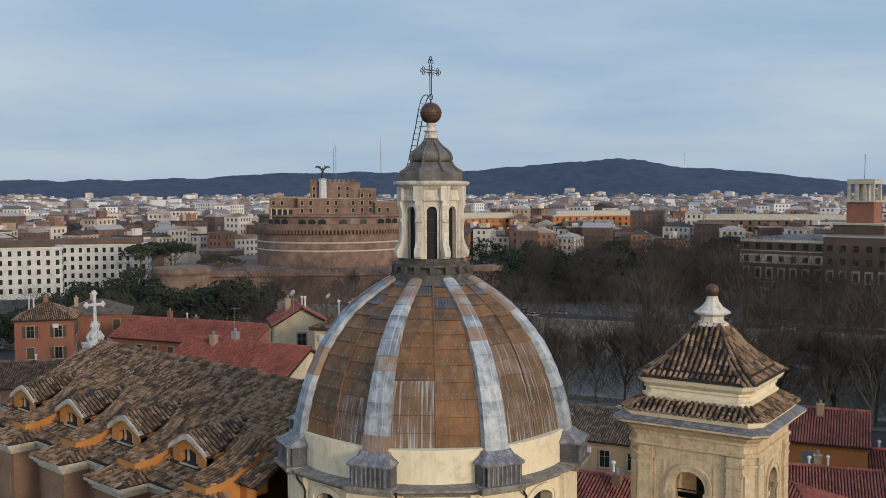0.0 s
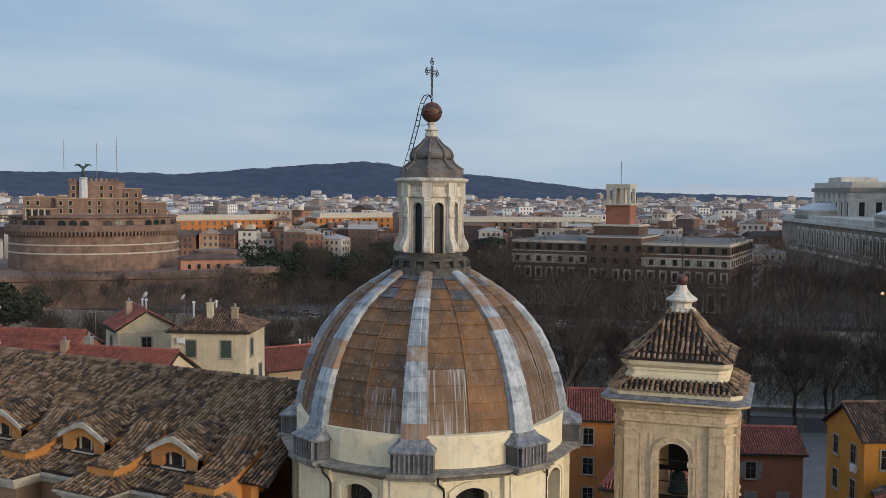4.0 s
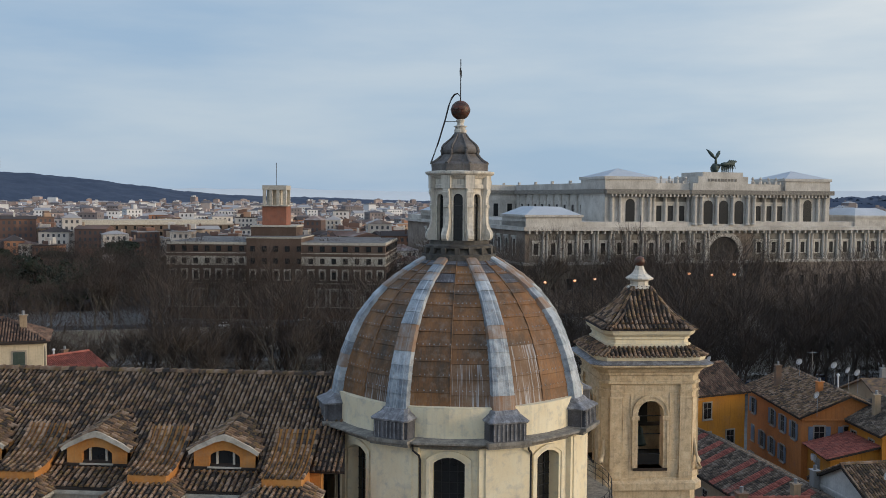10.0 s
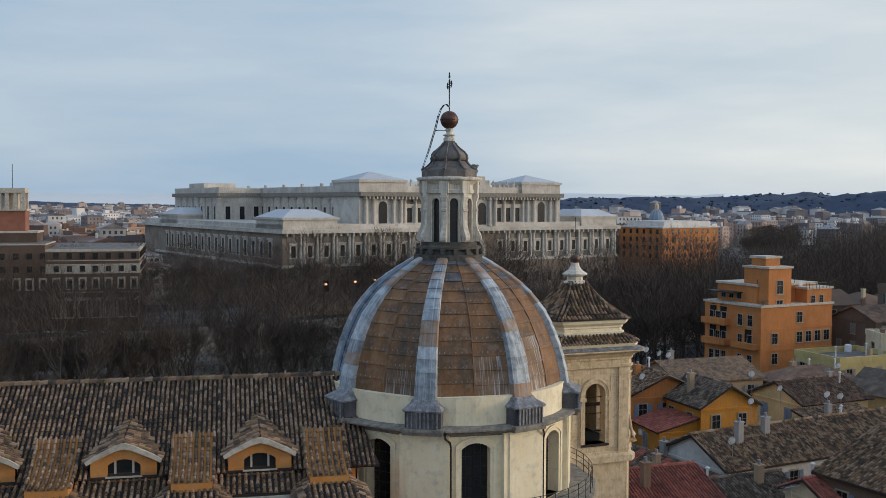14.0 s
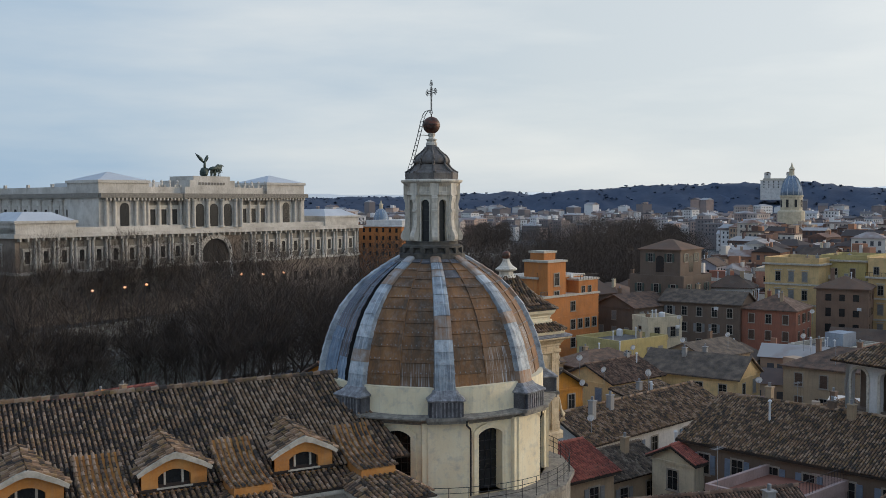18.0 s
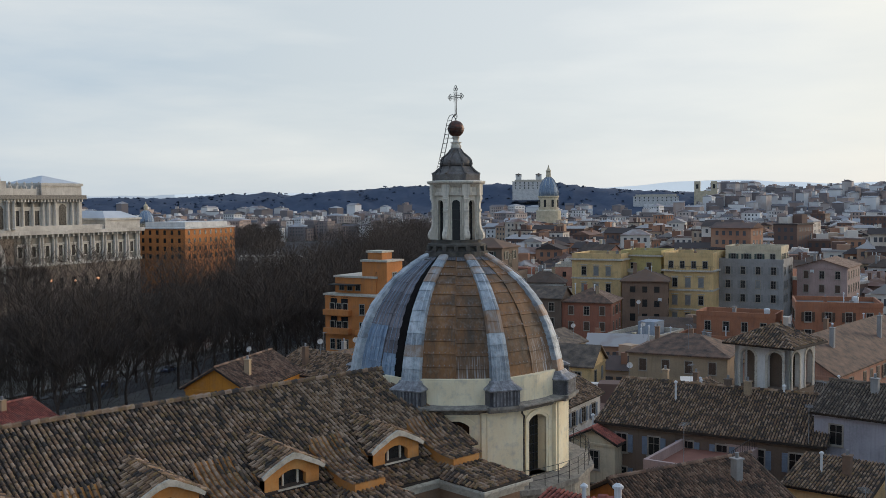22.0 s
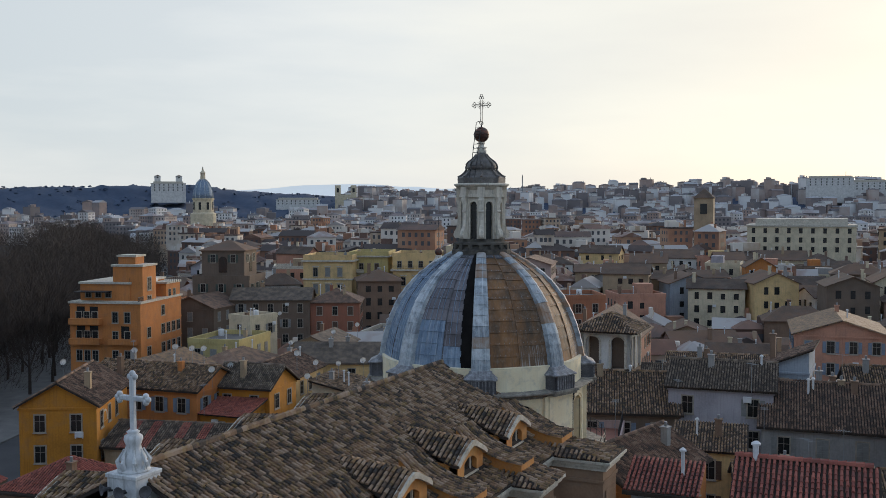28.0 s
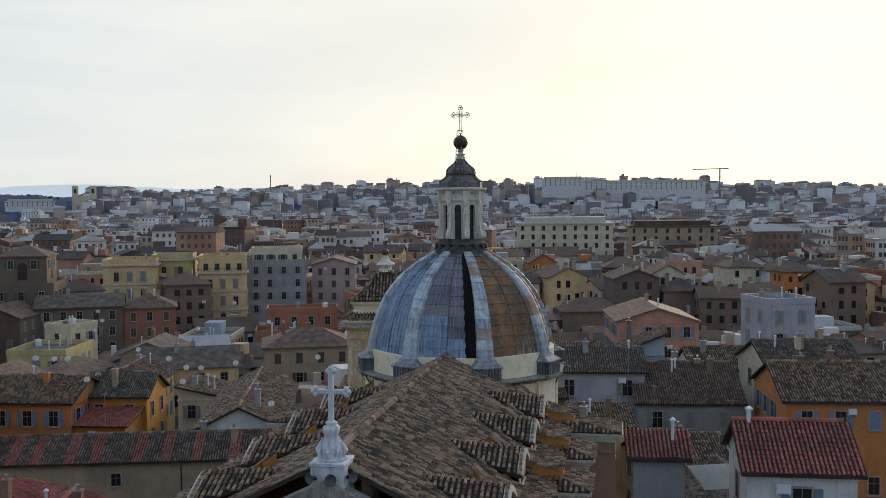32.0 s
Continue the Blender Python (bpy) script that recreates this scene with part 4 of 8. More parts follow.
    for e in (-1, 1):
        sl.append(((x + e * 0.95, -7.6 * s, zt + 0.02), (0, -s, 0), (e * (w - 0.95), 0, ze - zt), [(0, 0.1), (1.0, 0.05), (y1 - 7.6, 0.95), (0, 0.95)]))
    tiles_stuff("foot_tiles", sl, TILE, r, 0.28, 0.34, int(-x * 3))
    bm = bmesh.new()
    box(bm, -w - 0.06, w + 0.06, -y1 - 0.08, -7.4, 25.86, 26.0, M)
    box(bm, -w + 0.1, w - 0.1, -y1 + 0.08, -7.4, 25.66, 25.86, M)
    box(bm, -w + 0.25, w - 0.25, -y1 + 0.25, -7.4, 25.42, 25.66, M)
    part("foot_cornice", bm, TRIM, nave, "pale stepped cornice")
    bm = bmesh.new()
    box(bm, -1.35, 1.35, -y1 + 0.45, -7.2, 9, 25.42, M)
    p = part("wall_pier", bm, PILASTER, nave, "brown plastered pier")
    bm = bmesh.new()
    box(bm, -1.45, 1.45, -y1 + 0.37, -7.2, 24.7, 24.85, M)
    box(bm, -0.9, 0.9, -y1 + 0.39, -y1 + 0.6, 12, 24.2, M)
    part("pier_moulding", bm, PILASTER, p)


for s in (1, -1):
    for x in DORMERS:
        dormer(x, s)
        bm = bmesh.new()
        slab(bm, [(x - 2.3, -s * 6.75, 26.72), (x + 2.3, -s * 6.75, 26.72), (x + 2.3, -s * 8.45, 26.15), (x - 2.3, -s * 8.45, 26.15)], 0.1)
        bmesh.ops.recalc_face_normals(bm, faces=bm.faces)
        r = part("aisle_roof", bm, ROOF_BED, nave)
        tiles_stuff("aisle_tiles", [((x - 2.3, -s * 6.75, 26.74), (1, 0, 0), (0, -s * 1.7, -0.57), [(0, 0), (4.6, 0), (4.6, 1.8), (0, 1.8)])], TILE, r, 0.29, 0.35, int(-x))
        bm = bmesh.new()
        M = Matrix.Translation((x, 0, 0)) @ Matrix.Diagonal((1, s, 1, 1))
        box(bm, -2.3, 2.3, -8.5, -6.9, 25.86, 26.04, M)
        box(bm, -2.3, 2.3, -8.3, -6.9, 25.5, 25.86, M)
        part("aisle_cornice", bm, TRIM, nave)
        part("aisle_wall", box(bmesh.new(), -2.3, 2.3, -8.1, -6.8, 9, 25.5, M), PILASTER, nave)
    for x in FINS:
        fin(x, s, 11.7 if x == -7.8 else 10.1)

bm = bmesh.new()
prism(bm, [(-12, 0), (12, 0), (12, 23.6), (7.2, 24.6), (7.0, 26.2), (0, 29.65), (-7.0, 26.2), (-7.2, 24.6), (-12, 23.6)], 0.9, Matrix(((0, 1, 0, XW - 0.9), (1, 0, 0, 0), (0, 0, 1, 0), (0, 0, 0, 1))))
bmesh.ops.recalc_face_normals(bm, faces=bm.faces)
part("facade_wall", bm, STONE_DARK, nave, "weathered stone facade wall")

fc = thing("facade_cross", "white marble cross on an ornamental pedestal above the gable", "cross", m=Matrix.Translation((-33.9, -0.05, 28.9)))
bm = bmesh.new()
box(bm, -0.68, 0.68, -0.7, 0.7, -0.6, 1.3)
box(bm, -0.73, 0.73, -0.75, 0.75, 1.24, 1.4)
box(bm, -0.73, 0.73, -0.75, 0.75, -0.6, 0.15)
bmesh.ops.bevel(bm, geom=bm.edges[:], offset=0.025, segments=1, affect="EDGES")
part("pedestal", bm, MARBLE, fc)
for x, y, a in ((-0.78, 0.45, 150), (-0.82, -0.3, 185), (-0.4, -0.86, 235), (0.2, 0.88, 80)):
    sp = thing("horn_loudspeaker", "small grey horn loudspeaker on the cross pedestal", "loudspeaker", "horn loudspeakers", m=Matrix.Translation((-33.9 + x, y, 29.75)) @ Matrix.Rotation(radians(a), 4, "Z"))
    part("horn", rings(bmesh.new(), [(0.05, -0.05), (0.07, 0.1), (0.13, 0.22), (0.24, 0.3), (0.21, 0.29), (0.1, 0.2)], 14, 0), LEAD_DARK, sp, "", Matrix.Rotation(radians(90), 4, "Y"), smooth=True)
    part("bracket", box(bmesh.new(), -0.2, 0.02, -0.03, 0.03, -0.12, -0.05), IRON, sp)
bm = bmesh.new()
rings(bm, [(0.6, 1.4), (0.62, 1.48), (0.46, 1.56), (0.44, 1.7), (0.5, 1.88), (0.42, 2.05), (0.3, 2.2), (0.28, 2.4), (0.36, 2.6), (0.33, 2.75), (0.2, 2.82), (0.26, 2.9), (0.12, 2.98)], 16, 0)
part("urn", bm, MARBLE, fc, smooth=True)
for k in range(8):
    a = radians(45 * k)
    part("leaf", tube(bmesh.new(), [(0.5 * math.cos(a), 0.5 * math.sin(a), 1.5), (0.6 * math.cos(a), 0.6 * math.sin(a), 1.8), (0.36 * math.cos(a), 0.36 * math.sin(a), 2.25)], [0.1, 0.09, 0.03], 5), MARBLE, fc)
bm = bmesh.new()
box(bm, -0.09, 0.09, -0.11, 0.11, 2.9, 5.0)
box(bm, -0.085, 0.085, -0.62, 0.62, 4.06, 4.26)
bmesh.ops.bevel(bm, geom=bm.edges[:], offset=0.03, segments=1, affect="EDGES")
part("cross_bars", bm, MARBLE, fc)
for y, z in ((0, 5.1), (-0.12, 4.98), (0.12, 4.98), (0.74, 4.16), (0.64, 4.28), (0.64, 4.04), (-0.74, 4.16), (-0.64, 4.28), (-0.64, 4.04)):
    bm = bmesh.new()
    bmesh.ops.create_uvsphere(bm, u_segments=10, v_segments=8, radius=0.12, matrix=Matrix.Translation((0, y, z)))
    part("lobe", bm, MARBLE, fc, smooth=True)

# ---- bell tower ----
TX, TY = 10.75, 8.35
tower = thing("bell_tower", "weathered cream bell tower with cut corners and a tiled pyramid roof", "bell tower", m=Matrix.Translation((TX, TY, 0)) @ Matrix.Rotation(radians(9), 4, "Z"))
CUT = 0.16


def cut_square(bm, prof):
    """A solid with a square plan whose corners are cut off: prof is (half width, height)."""
    out = []
    for h, z in prof:
        c = CUT * h
        out.append([bm.verts.new((x, y, z)) for x, y in ((h - c, -h), (h, -h + c), (h, h - c), (h - c, h), (c - h, h), (-h, h - c), (-h, c - h), (c - h, -h))])
    for a, b in zip(out, out[1:]):
        for k in range(8):
            bm.faces.new((a[k], a[(k + 1) % 8], b[(k + 1) % 8], b[k]))
    bm.faces.new(out[0][::-1])
    bm.faces.new(out[-1])
    return bm


for q in range(4):
    R = Matrix.Rotation(radians(90 * q), 4, "Z") @ Matrix.Translation((0, -2.95, 0))
    bm = bmesh.new()
    arch_frame(bm, 5.0, 5.2, 1.55, 4.05, 0.75, 0.7, 10, Matrix.Translation((0, 0, 24.2)))
    box(bm, -2.5, 2.5, 0, 0.7, 0, 24.2)
    w = part("tower_wall", bm, TOWER_WALL, tower, "", R)
    bm = bmesh.new()
    frame_bm(bm, arch_pts(2.25, 4.42, 1.05, 10), arch_pts(1.55, 4.05, 0.75, 10), 0.1, Matrix.Translation((0, -0.06, 24.2)))
    frame_bm(bm, arch_pts(2.25, 4.42, 1.05, 10), arch_pts(2.0, 4.3, 0.95, 10), 0.06, Matrix.Translation((0, -0.11, 24.2)))
    part("arch_surround", bm, TOWER_WALL, w)
    for a in (-0.95, 0.95):
        part("impost", box(bmesh.new(), a - 0.24, a + 0.24, -0.14, 0.1, 27.1, 27.32), TOWER_WALL, w)
    part("arch_sill", box(bmesh.new(), -1.05, 1.05, -0.1, 0.6, 24.02, 24.2), ROOF_BED, w)
    for a in (-2.12, 2.12):
        bm = bmesh.new()
        box(bm, a - 0.36, a + 0.36, -0.12, 0.35, 24.0, 29.25)
        box(bm, a - 0.4, a + 0.4, -0.18, 0.35, 28.8, 28.92)
        box(bm, a - 0.4, a + 0.4, -0.16, 0.35, 28.4, 28.5)
        box(bm, a - 0.4, a + 0.4, -0.2, 0.35, 23.6, 24.0)
        part("corner_pilaster", bm, TOWER_WALL, w)
    for a in (-1.43, 1.43):
        bm = bmesh.new()
        frame_bm(bm, [(a - 0.27, 24.6), (a + 0.27, 24.6), (a + 0.27, 28.7), (a - 0.27, 28.7)], [(a - 0.2, 24.67), (a + 0.2, 24.67), (a + 0.2, 28.63), (a - 0.2, 28.63)], 0.05, Matrix.Translation((0, -0.04, 0)))
        part("wall_panel", bm, TOWER_WALL, w)
    bm = bmesh.new()
    for z in (24.9, 26.1, 27.2):
        box(bm, -0.8, 0.8, 0.5, 0.56, z, z + 0.05)
    part("tie_bar", bm, IRON, w)
    # cut corner with its strip and scroll
    R = Matrix.Rotation(radians(90 * q + 45), 4, "Z") @ Matrix.Translation((0, -3.83, 0))
    w = part("corner_wall", box(bmesh.new(), -0.36, 0.36, 0, 0.6, 0, 29.25), TOWER_WALL, tower, "", R)
    bm = bmesh.new()
    box(bm, -0.25, 0.25, -0.07, 0.1, 24.4, 28.4)
    box(bm, -0.34, 0.34, -0.12, 0.1, 28.8, 28.92)
    box(bm, -0.34, 0.34, -0.14, 0.1, 23.6, 24.0)
    part("corner_strip", bm, TOWER_WALL, w)
    part("scroll", tube(bmesh.new(), [(0, -0.08, 25.9), (0, -0.14, 25.5), (0, -0.2, 25.0), (0, -0.42, 24.6), (0, -0.45, 24.25), (0, -0.2, 24.1)], [0.05, 0.1, 0.12, 0.17, 0.2, 0.1], 8), TOWER_WALL, w, smooth=True)
for name, prof, mat in (
        ("base_moulding", [(3.25, 22.9), (3.25, 23.3), (3.05, 23.45), (3.05, 23.6)], TOWER_WALL),
        ("tower_cornice", [(3.0, 29.25), (3.12, 29.3), (3.12, 29.45), (3.02, 29.48), (3.02, 29.78), (3.1, 29.82), (3.1, 29.95), (3.2, 30.05), (3.3, 30.2), (3.55, 30.3), (3.72, 30.4), (3.72, 30.5), (3.3, 30.56)], TOWER_WALL),
        ("cornice_sheet", [(3.74, 30.5), (3.76, 30.53), (3.3, 30.7), (3.0, 30.7)], LEAD_CAP),
        ("attic_plinth", [(3.28, 30.66), (3.34, 30.8), (3.36, 30.98), (2.9, 31.0)], PLASTER),
        ("upper_block", [(2.62, 31.3), (2.62, 31.62), (2.5, 31.68), (2.48, 31.85), (2.56, 31.9), (2.56, 32.02), (2.66, 32.1), (2.78, 32.22), (2.84, 32.42), (2.6, 32.5)], PLASTER),
        ("tower_block", [(2.75, 30.6), (2.75, 31.3)], TOWER_WALL)):
    part(name, cut_square(bmesh.new(), prof), mat, tower)
# floor, ceiling and core are coloured dark to shade the belfry
part("belfry_floor", cut_square(bmesh.new(), [(2.3, 23.7), (2.3, 24.0)]), DARK, tower)
part("belfry_ceiling", cut_square(bmesh.new(), [(2.3, 28.5), (2.3, 29.2)]), DARK, tower)
part("belfry_core", box(bmesh.new(), -0.5, 0.5, -0.5, 0.5, 26.3, 28.6), DARK, tower, "dark timber bell frame with belfry shade in its colour")
bell = bmesh.new()
rings(bell, [(0.62, 24.9), (0.55, 25.05), (0.42, 25.5), (0.36, 25.9), (0.2, 26.05), (0.08, 26.1)], 20, 0)
part("bell", bell, BRONZE, tower, "dark bronze bell", smooth=True)
part("bell_beam", box(bmesh.new(), -2.2, 2.2, -0.1, 0.1, 26.08, 26.3), ROOF_BED, tower)


def pyramid_roof(name, hw0, z0, hw1, z1, parent, sag=0.0, pitch=0.27, seed=1):
    steps = 6
    prof = [(hw0 + (hw1 - hw0) * k / steps, z0 + (z1 - z0) * (k / steps) - sag * math.sin(math.pi * k / steps)) for k in range(steps + 1)]
    r = part(name, cut_square(bmesh.new(), prof), ROOF_BED, parent, "old brown barrel tiles")
    g = []
    pr = random.Random(seed)
    for q in range(8):
        R = Matrix.Rotation(radians(45 * q), 4, "Z")
        R3 = R.to_3x3()
        for (a, za), (b, zb) in zip(prof, prof[1:]):
            ka, kb = (a, b) if q % 2 == 0 else (a * (2 - CUT) / math.sqrt(2), b * (2 - CUT) / math.sqrt(2))
            L = math.hypot(ka - kb, zb - za)
            rows = max(1, round(L / 0.33))
            d = Vector((0, -(ka - kb), za - zb)).normalized()
            nn = Vector((1, 0, 0)).cross(d)
            nn = nn if nn.z > 0 else -nn
            for j in range(rows):
                f = j / rows
                hw = b + (a - b) * f
                half = hw * (1 - CUT) if q % 2 == 0 else hw * CUT / math.sqrt(2)
                n = int(half / pitch + 0.3)
                for i in range(-n, n + 1):
                    o = Vector((i * pitch, -(kb + (ka - kb) * f), zb + (za - zb) * f + 0.02)) + Vector((pr.uniform(-0.02, 0.02), 0, pr.uniform(0, 0.02)))
                    g.append((R @ o, R3 @ Vector((1, 0, 0)), R3 @ d, R3 @ nn))
    tiles_stuff("barrel_tiles", None, TILE, r, pitch, 0.34, grid=g)
    return r


pyramid_roof("pyramid_roof", 2.9, 32.44, 0.55, 34.85, tower, 0.3, 0.27, 5)
pyramid_roof("skirt_roof", 3.3, 31.0, 2.6, 31.42, tower, 0.0, 0.27, 6)
bm = bmesh.new()
rings(bm, [(0.82, 34.75), (0.78, 34.85), (0.55, 34.98), (0.55, 35.2), (0.85, 35.32), (0.87, 35.4), (0.5, 35.65), (0.32, 35.9), (0.25, 36.15)], 8, 22.5)
part("stone_finial", bm, STONE, tower, "pale moulded stone finial")
bm = bmesh.new()
bmesh.ops.create_uvsphere(bm, u_segments=18, v_segments=12, radius=0.32, matrix=Matrix.Translation((0, 0, 36.42)))
part("finial_ball", bm, COPPER, tower, "rusty metal ball", smooth=True)
part("lightning_rod", tube(bmesh.new(), [(0, 0, 36.7), (0, 0, 39.3)], 0.02, 5), IRON, tower)

# ---- houses round the church ----
def wall_mat(name, c, s=0.35):
    d = tuple(v * 0.72 for v in c)
    l = tuple(min(0.85, v * 1.16) for v in c)
    return material(name, [d, c, l], 0.35, 0.9, 0.12, 16, streak=s, streak_col=tuple(v * 0.5 for v in c), stain=tuple(0.35 * v + 0.08 for v in c), stain_amount=0.4)


W = {
    "ochre": wall_mat("bright_ochre_wall", (0.5, 0.21, 0.025)), "orange": wall_mat("orange_wall", (0.5, 0.19, 0.055)), "yellow": wall_mat("yellow_wall", (0.66, 0.46, 0.22)), "terra": wall_mat("terracotta_wall", (0.36, 0.15, 0.08)),
    "lemon": wall_mat("lemon_wall", (0.5, 0.4, 0.17)), "cream": wall_mat("cream_wall", (0.6, 0.51, 0.36)), "pink": wall_mat("pink_wall", (0.48, 0.24, 0.16)),
    "rose": wall_mat("rose_wall", (0.4, 0.29, 0.26)), "brown": wall_mat("brown_wall", (0.22, 0.14, 0.095)), "umber": wall_mat("umber_wall", (0.16, 0.115, 0.085)),
    "brick": wall_mat("red_brick_wall", (0.3, 0.12, 0.075)), "grey": wall_mat("grey_wall", (0.3, 0.29, 0.28)), "white": wall_mat("white_wall", (0.62, 0.6, 0.57)),
    "lavender": wall_mat("lavender_grey_wall", (0.36, 0.34, 0.37)), "blue": wall_mat("blue_grey_wall", (0.33, 0.37, 0.42)), "tan": wall_mat("tan_wall", (0.38, 0.28, 0.18)),
}
WORDS = {"ochre": "bright ochre", "orange": "burnt orange", "yellow": "warm yellow", "terra": "terracotta", "lemon": "pale lemon", "cream": "cream", "pink": "salmon pink", "rose": "faded rose", "brown": "brown", "umber": "dark umber",
         "brick": "red-brown", "grey": "grey", "white": "off-white", "blue": "blue-grey", "lavender": "lavender-grey", "tan": "tan"}
SHUT = {"green": material("green_shutter", [(0.03, 0.05, 0.04), (0.06, 0.085, 0.07)], 2, 0.6), "brown": material("brown_shutter", [(0.06, 0.035, 0.022), (0.1, 0.06, 0.04)], 2, 0.6),
        "blue": material("blue_shutter", [(0.12, 0.16, 0.22), (0.2, 0.25, 0.32)], 2, 0.6), "grey": material("grey_shutter", [(0.16, 0.16, 0.16), (0.26, 0.26, 0.25)], 2, 0.6)}
FLAT = material("flat_roof", [(0.09, 0.083, 0.078), (0.15, 0.138, 0.128), (0.23, 0.215, 0.2)], 0.4, 0.9, 0.2, 14)
FLAT_RED = material("terracotta_terrace", [(0.2, 0.08, 0.055), (0.28, 0.12, 0.08)], 0.6, 0.85, 0.2, 20)
TILE_FAR = material("distant_tile_roof", [(0.06, 0.043, 0.034), (0.12, 0.08, 0.057), (0.18, 0.105, 0.068)], 0.25, 0.95, 0.5, 18, vary=0.35, stain=(0.13, 0.125, 0.11), stain_amount=0.4)
WHITE_METAL = material("white_enamel", [(0.55, 0.56, 0.57), (0.7, 0.7, 0.7)], 2, 0.45, 0.05)
GREY_METAL = material("grey_metal", [(0.2, 0.21, 0.22), (0.32, 0.33, 0.34)], 2, 0.5, 0.05, metal=0.4)


def window_mesh(kind, w=1.05, h=1.75, shut="green"):
    """A window with a raised surround and sill, a dark pane and its shutters, facing -y, foot of the pane at z 0."""
    bm = bmesh.new()
    frame_bm(bm, [(-w / 2 - 0.14, -0.1), (w / 2 + 0.14, -0.1), (w / 2 + 0.14, h + 0.14), (-w / 2 - 0.14, h + 0.14)], [(-w / 2, 0), (w / 2, 0), (w / 2, h), (-w / 2, h)], 0.12, Matrix.Translation((0, -0.07, 0)))
    box(bm, -w / 2 - 0.2, w / 2 + 0.2, -0.16, 0.04, -0.2, -0.1)
    n0 = len(bm.faces)
    box(bm, -w / 2, w / 2, -0.012, 0.05, 0, h)
    n1 = len(bm.faces)
    box(bm, -0.03, 0.03, -0.035, -0.01, 0, h)
    box(bm, -w / 2, w / 2, -0.033, -0.01, h * 0.62, h * 0.62 + 0.05)
    n2 = len(bm.faces)
    if kind == "open":
        for s in (-1, 1):
            box(bm, min(s * (w / 2 + 0.15), s * (w + 0.12)), max(s * (w / 2 + 0.15), s * (w + 0.12)), -0.12, -0.05, 0.0, h)
            for k in range(6):
                z = 0.12 + (h - 0.2) * k / 6
                box(bm, min(s * (w / 2 + 0.2), s * (w + 0.07)), max(s * (w / 2 + 0.2), s * (w + 0.07)), -0.145, -0.12, z, z + 0.12)
    elif kind == "closed":
        for s in (-1, 1):
            box(bm, min(s * 0.01, s * w / 2), max(s * 0.01, s * w / 2), -0.09, -0.04, 0, h)
            for k in range(7):
                z = 0.08 + (h - 0.12) * k / 7
                box(bm, min(s * 0.06, s * (w / 2 - 0.05)), max(s * 0.06, s * (w / 2 - 0.05)), -0.115, -0.09, z, z + 0.12)
    me = bpy.data.meshes.new("window")
    bm.faces.ensure_lookup_table()
    for i, f in enumerate(bm.faces):
        f.material_index = 0 if i < n0 else 1 if i < n1 else 2 if i < n2 else 3
    bm.to_mesh(me)
    bm.free()
    for m in (WIN_STONE, BARS, WIN_WOOD, SHUT[shut]):
        me.materials.append(m)
    return me


WINS = {(k, s): window_mesh(k, shut=s) for k in ("plain", "open", "closed") for s in ("green", "brown", "blue", "grey")}


def slope_tiles(poly, seed, mat, parent, pitch=0.27, row=0.37):
    """Barrel tiles on one roof plane, given by its corners."""
    P = [Vector(p) for p in poly]
    nn = Vector((0, 0, 0))
    for k in range(len(P)):
        nn += P[k].cross(P[(k + 1) % len(P)])
    nn.normalize()
    nn = nn if nn.z > 0 else -nn
    d = Vector((nn.x, nn.y, 0))
    if d.length < 1e-4:
        return
    d = (d - nn * d.dot(nn)).normalized()
    u = nn.cross(d).normalized()
    o = max(P, key=lambda p: p.z)
    pts = [((p - o).dot(u), (p - o).dot(d)) for p in P]
    tiles_stuff("roof_tiles", [(o, u, d, pts)], mat, parent, pitch, row, seed)


def roof_faces(kind, w, d, h, rise, over=0.45):
    x, y = w / 2 + over, d / 2 + over
    e = h - over * rise / (d / 2 if kind != "cross" else w / 2) * 0.6
    if kind == "gable":
        return [[(-x, 0, h + rise), (x, 0, h + rise), (x, -y, e), (-x, -y, e)], [(x, 0, h + rise), (-x, 0, h + rise), (-x, y, e), (x, y, e)]]
    if kind == "cross":
        return [[(0, -y, h + rise), (0, y, h + rise), (-x, y, e), (-x, -y, e)], [(0, y, h + rise), (0, -y, h + rise), (x, -y, e), (x, y, e)]]
    if kind == "hip":
        if w >= d:
            r = x - y * 0.92
            a, b = (-r, 0, h + rise), (r, 0, h + rise)
            return [[a, b, (x, -y, e), (-x, -y, e)], [b, a, (-x, y, e), (x, y, e)], [b, (x, y, e), (x, -y, e)], [a, (-x, -y, e), (-x, y, e)]]
        r = y - x * 0.92
        a, b = (0, -r, h + rise), (0, r, h + rise)
        return [[b, a, (-x, -y, e), (-x, y, e)], [a, b, (x, y, e), (x, -y, e)], [a, (x, -y, e), (-x, -y, e)], [b, (-x, y, e), (x, y, e)]]
    if kind == "shed":
        return [[(-x, y, h + rise), (x, y, h + rise), (x, -y, e), (-x, -y, e)]]
    return []


def house(cx, cy, w, d, rot, h, roof="gable", wall="cream", rise=2.4, tile=None, near=True, storeys=3, gap=3.0, seed=0, base=0.0, shut="green", sides="fblr", label="", win="open", chimneys=1, name="house", group=""):
    pr = random.Random(seed * 31 + int(cx * 7) + int(cy * 13))
    m = Matrix.Translation((cx, cy, base)) @ Matrix.Rotation(radians(rot), 4, "Z")
    words = {"gable": "gabled tile roof", "cross": "gabled tile roof", "hip": "hipped tile roof", "shed": "sloping tile roof", "flat": "flat roof terrace"}[roof]
    ob = thing(name, label or f"{WORDS[wall]} plastered house with a {words}", "house", group, m=m)
    bm = bmesh.new()
    hw, hd = w / 2, d / 2
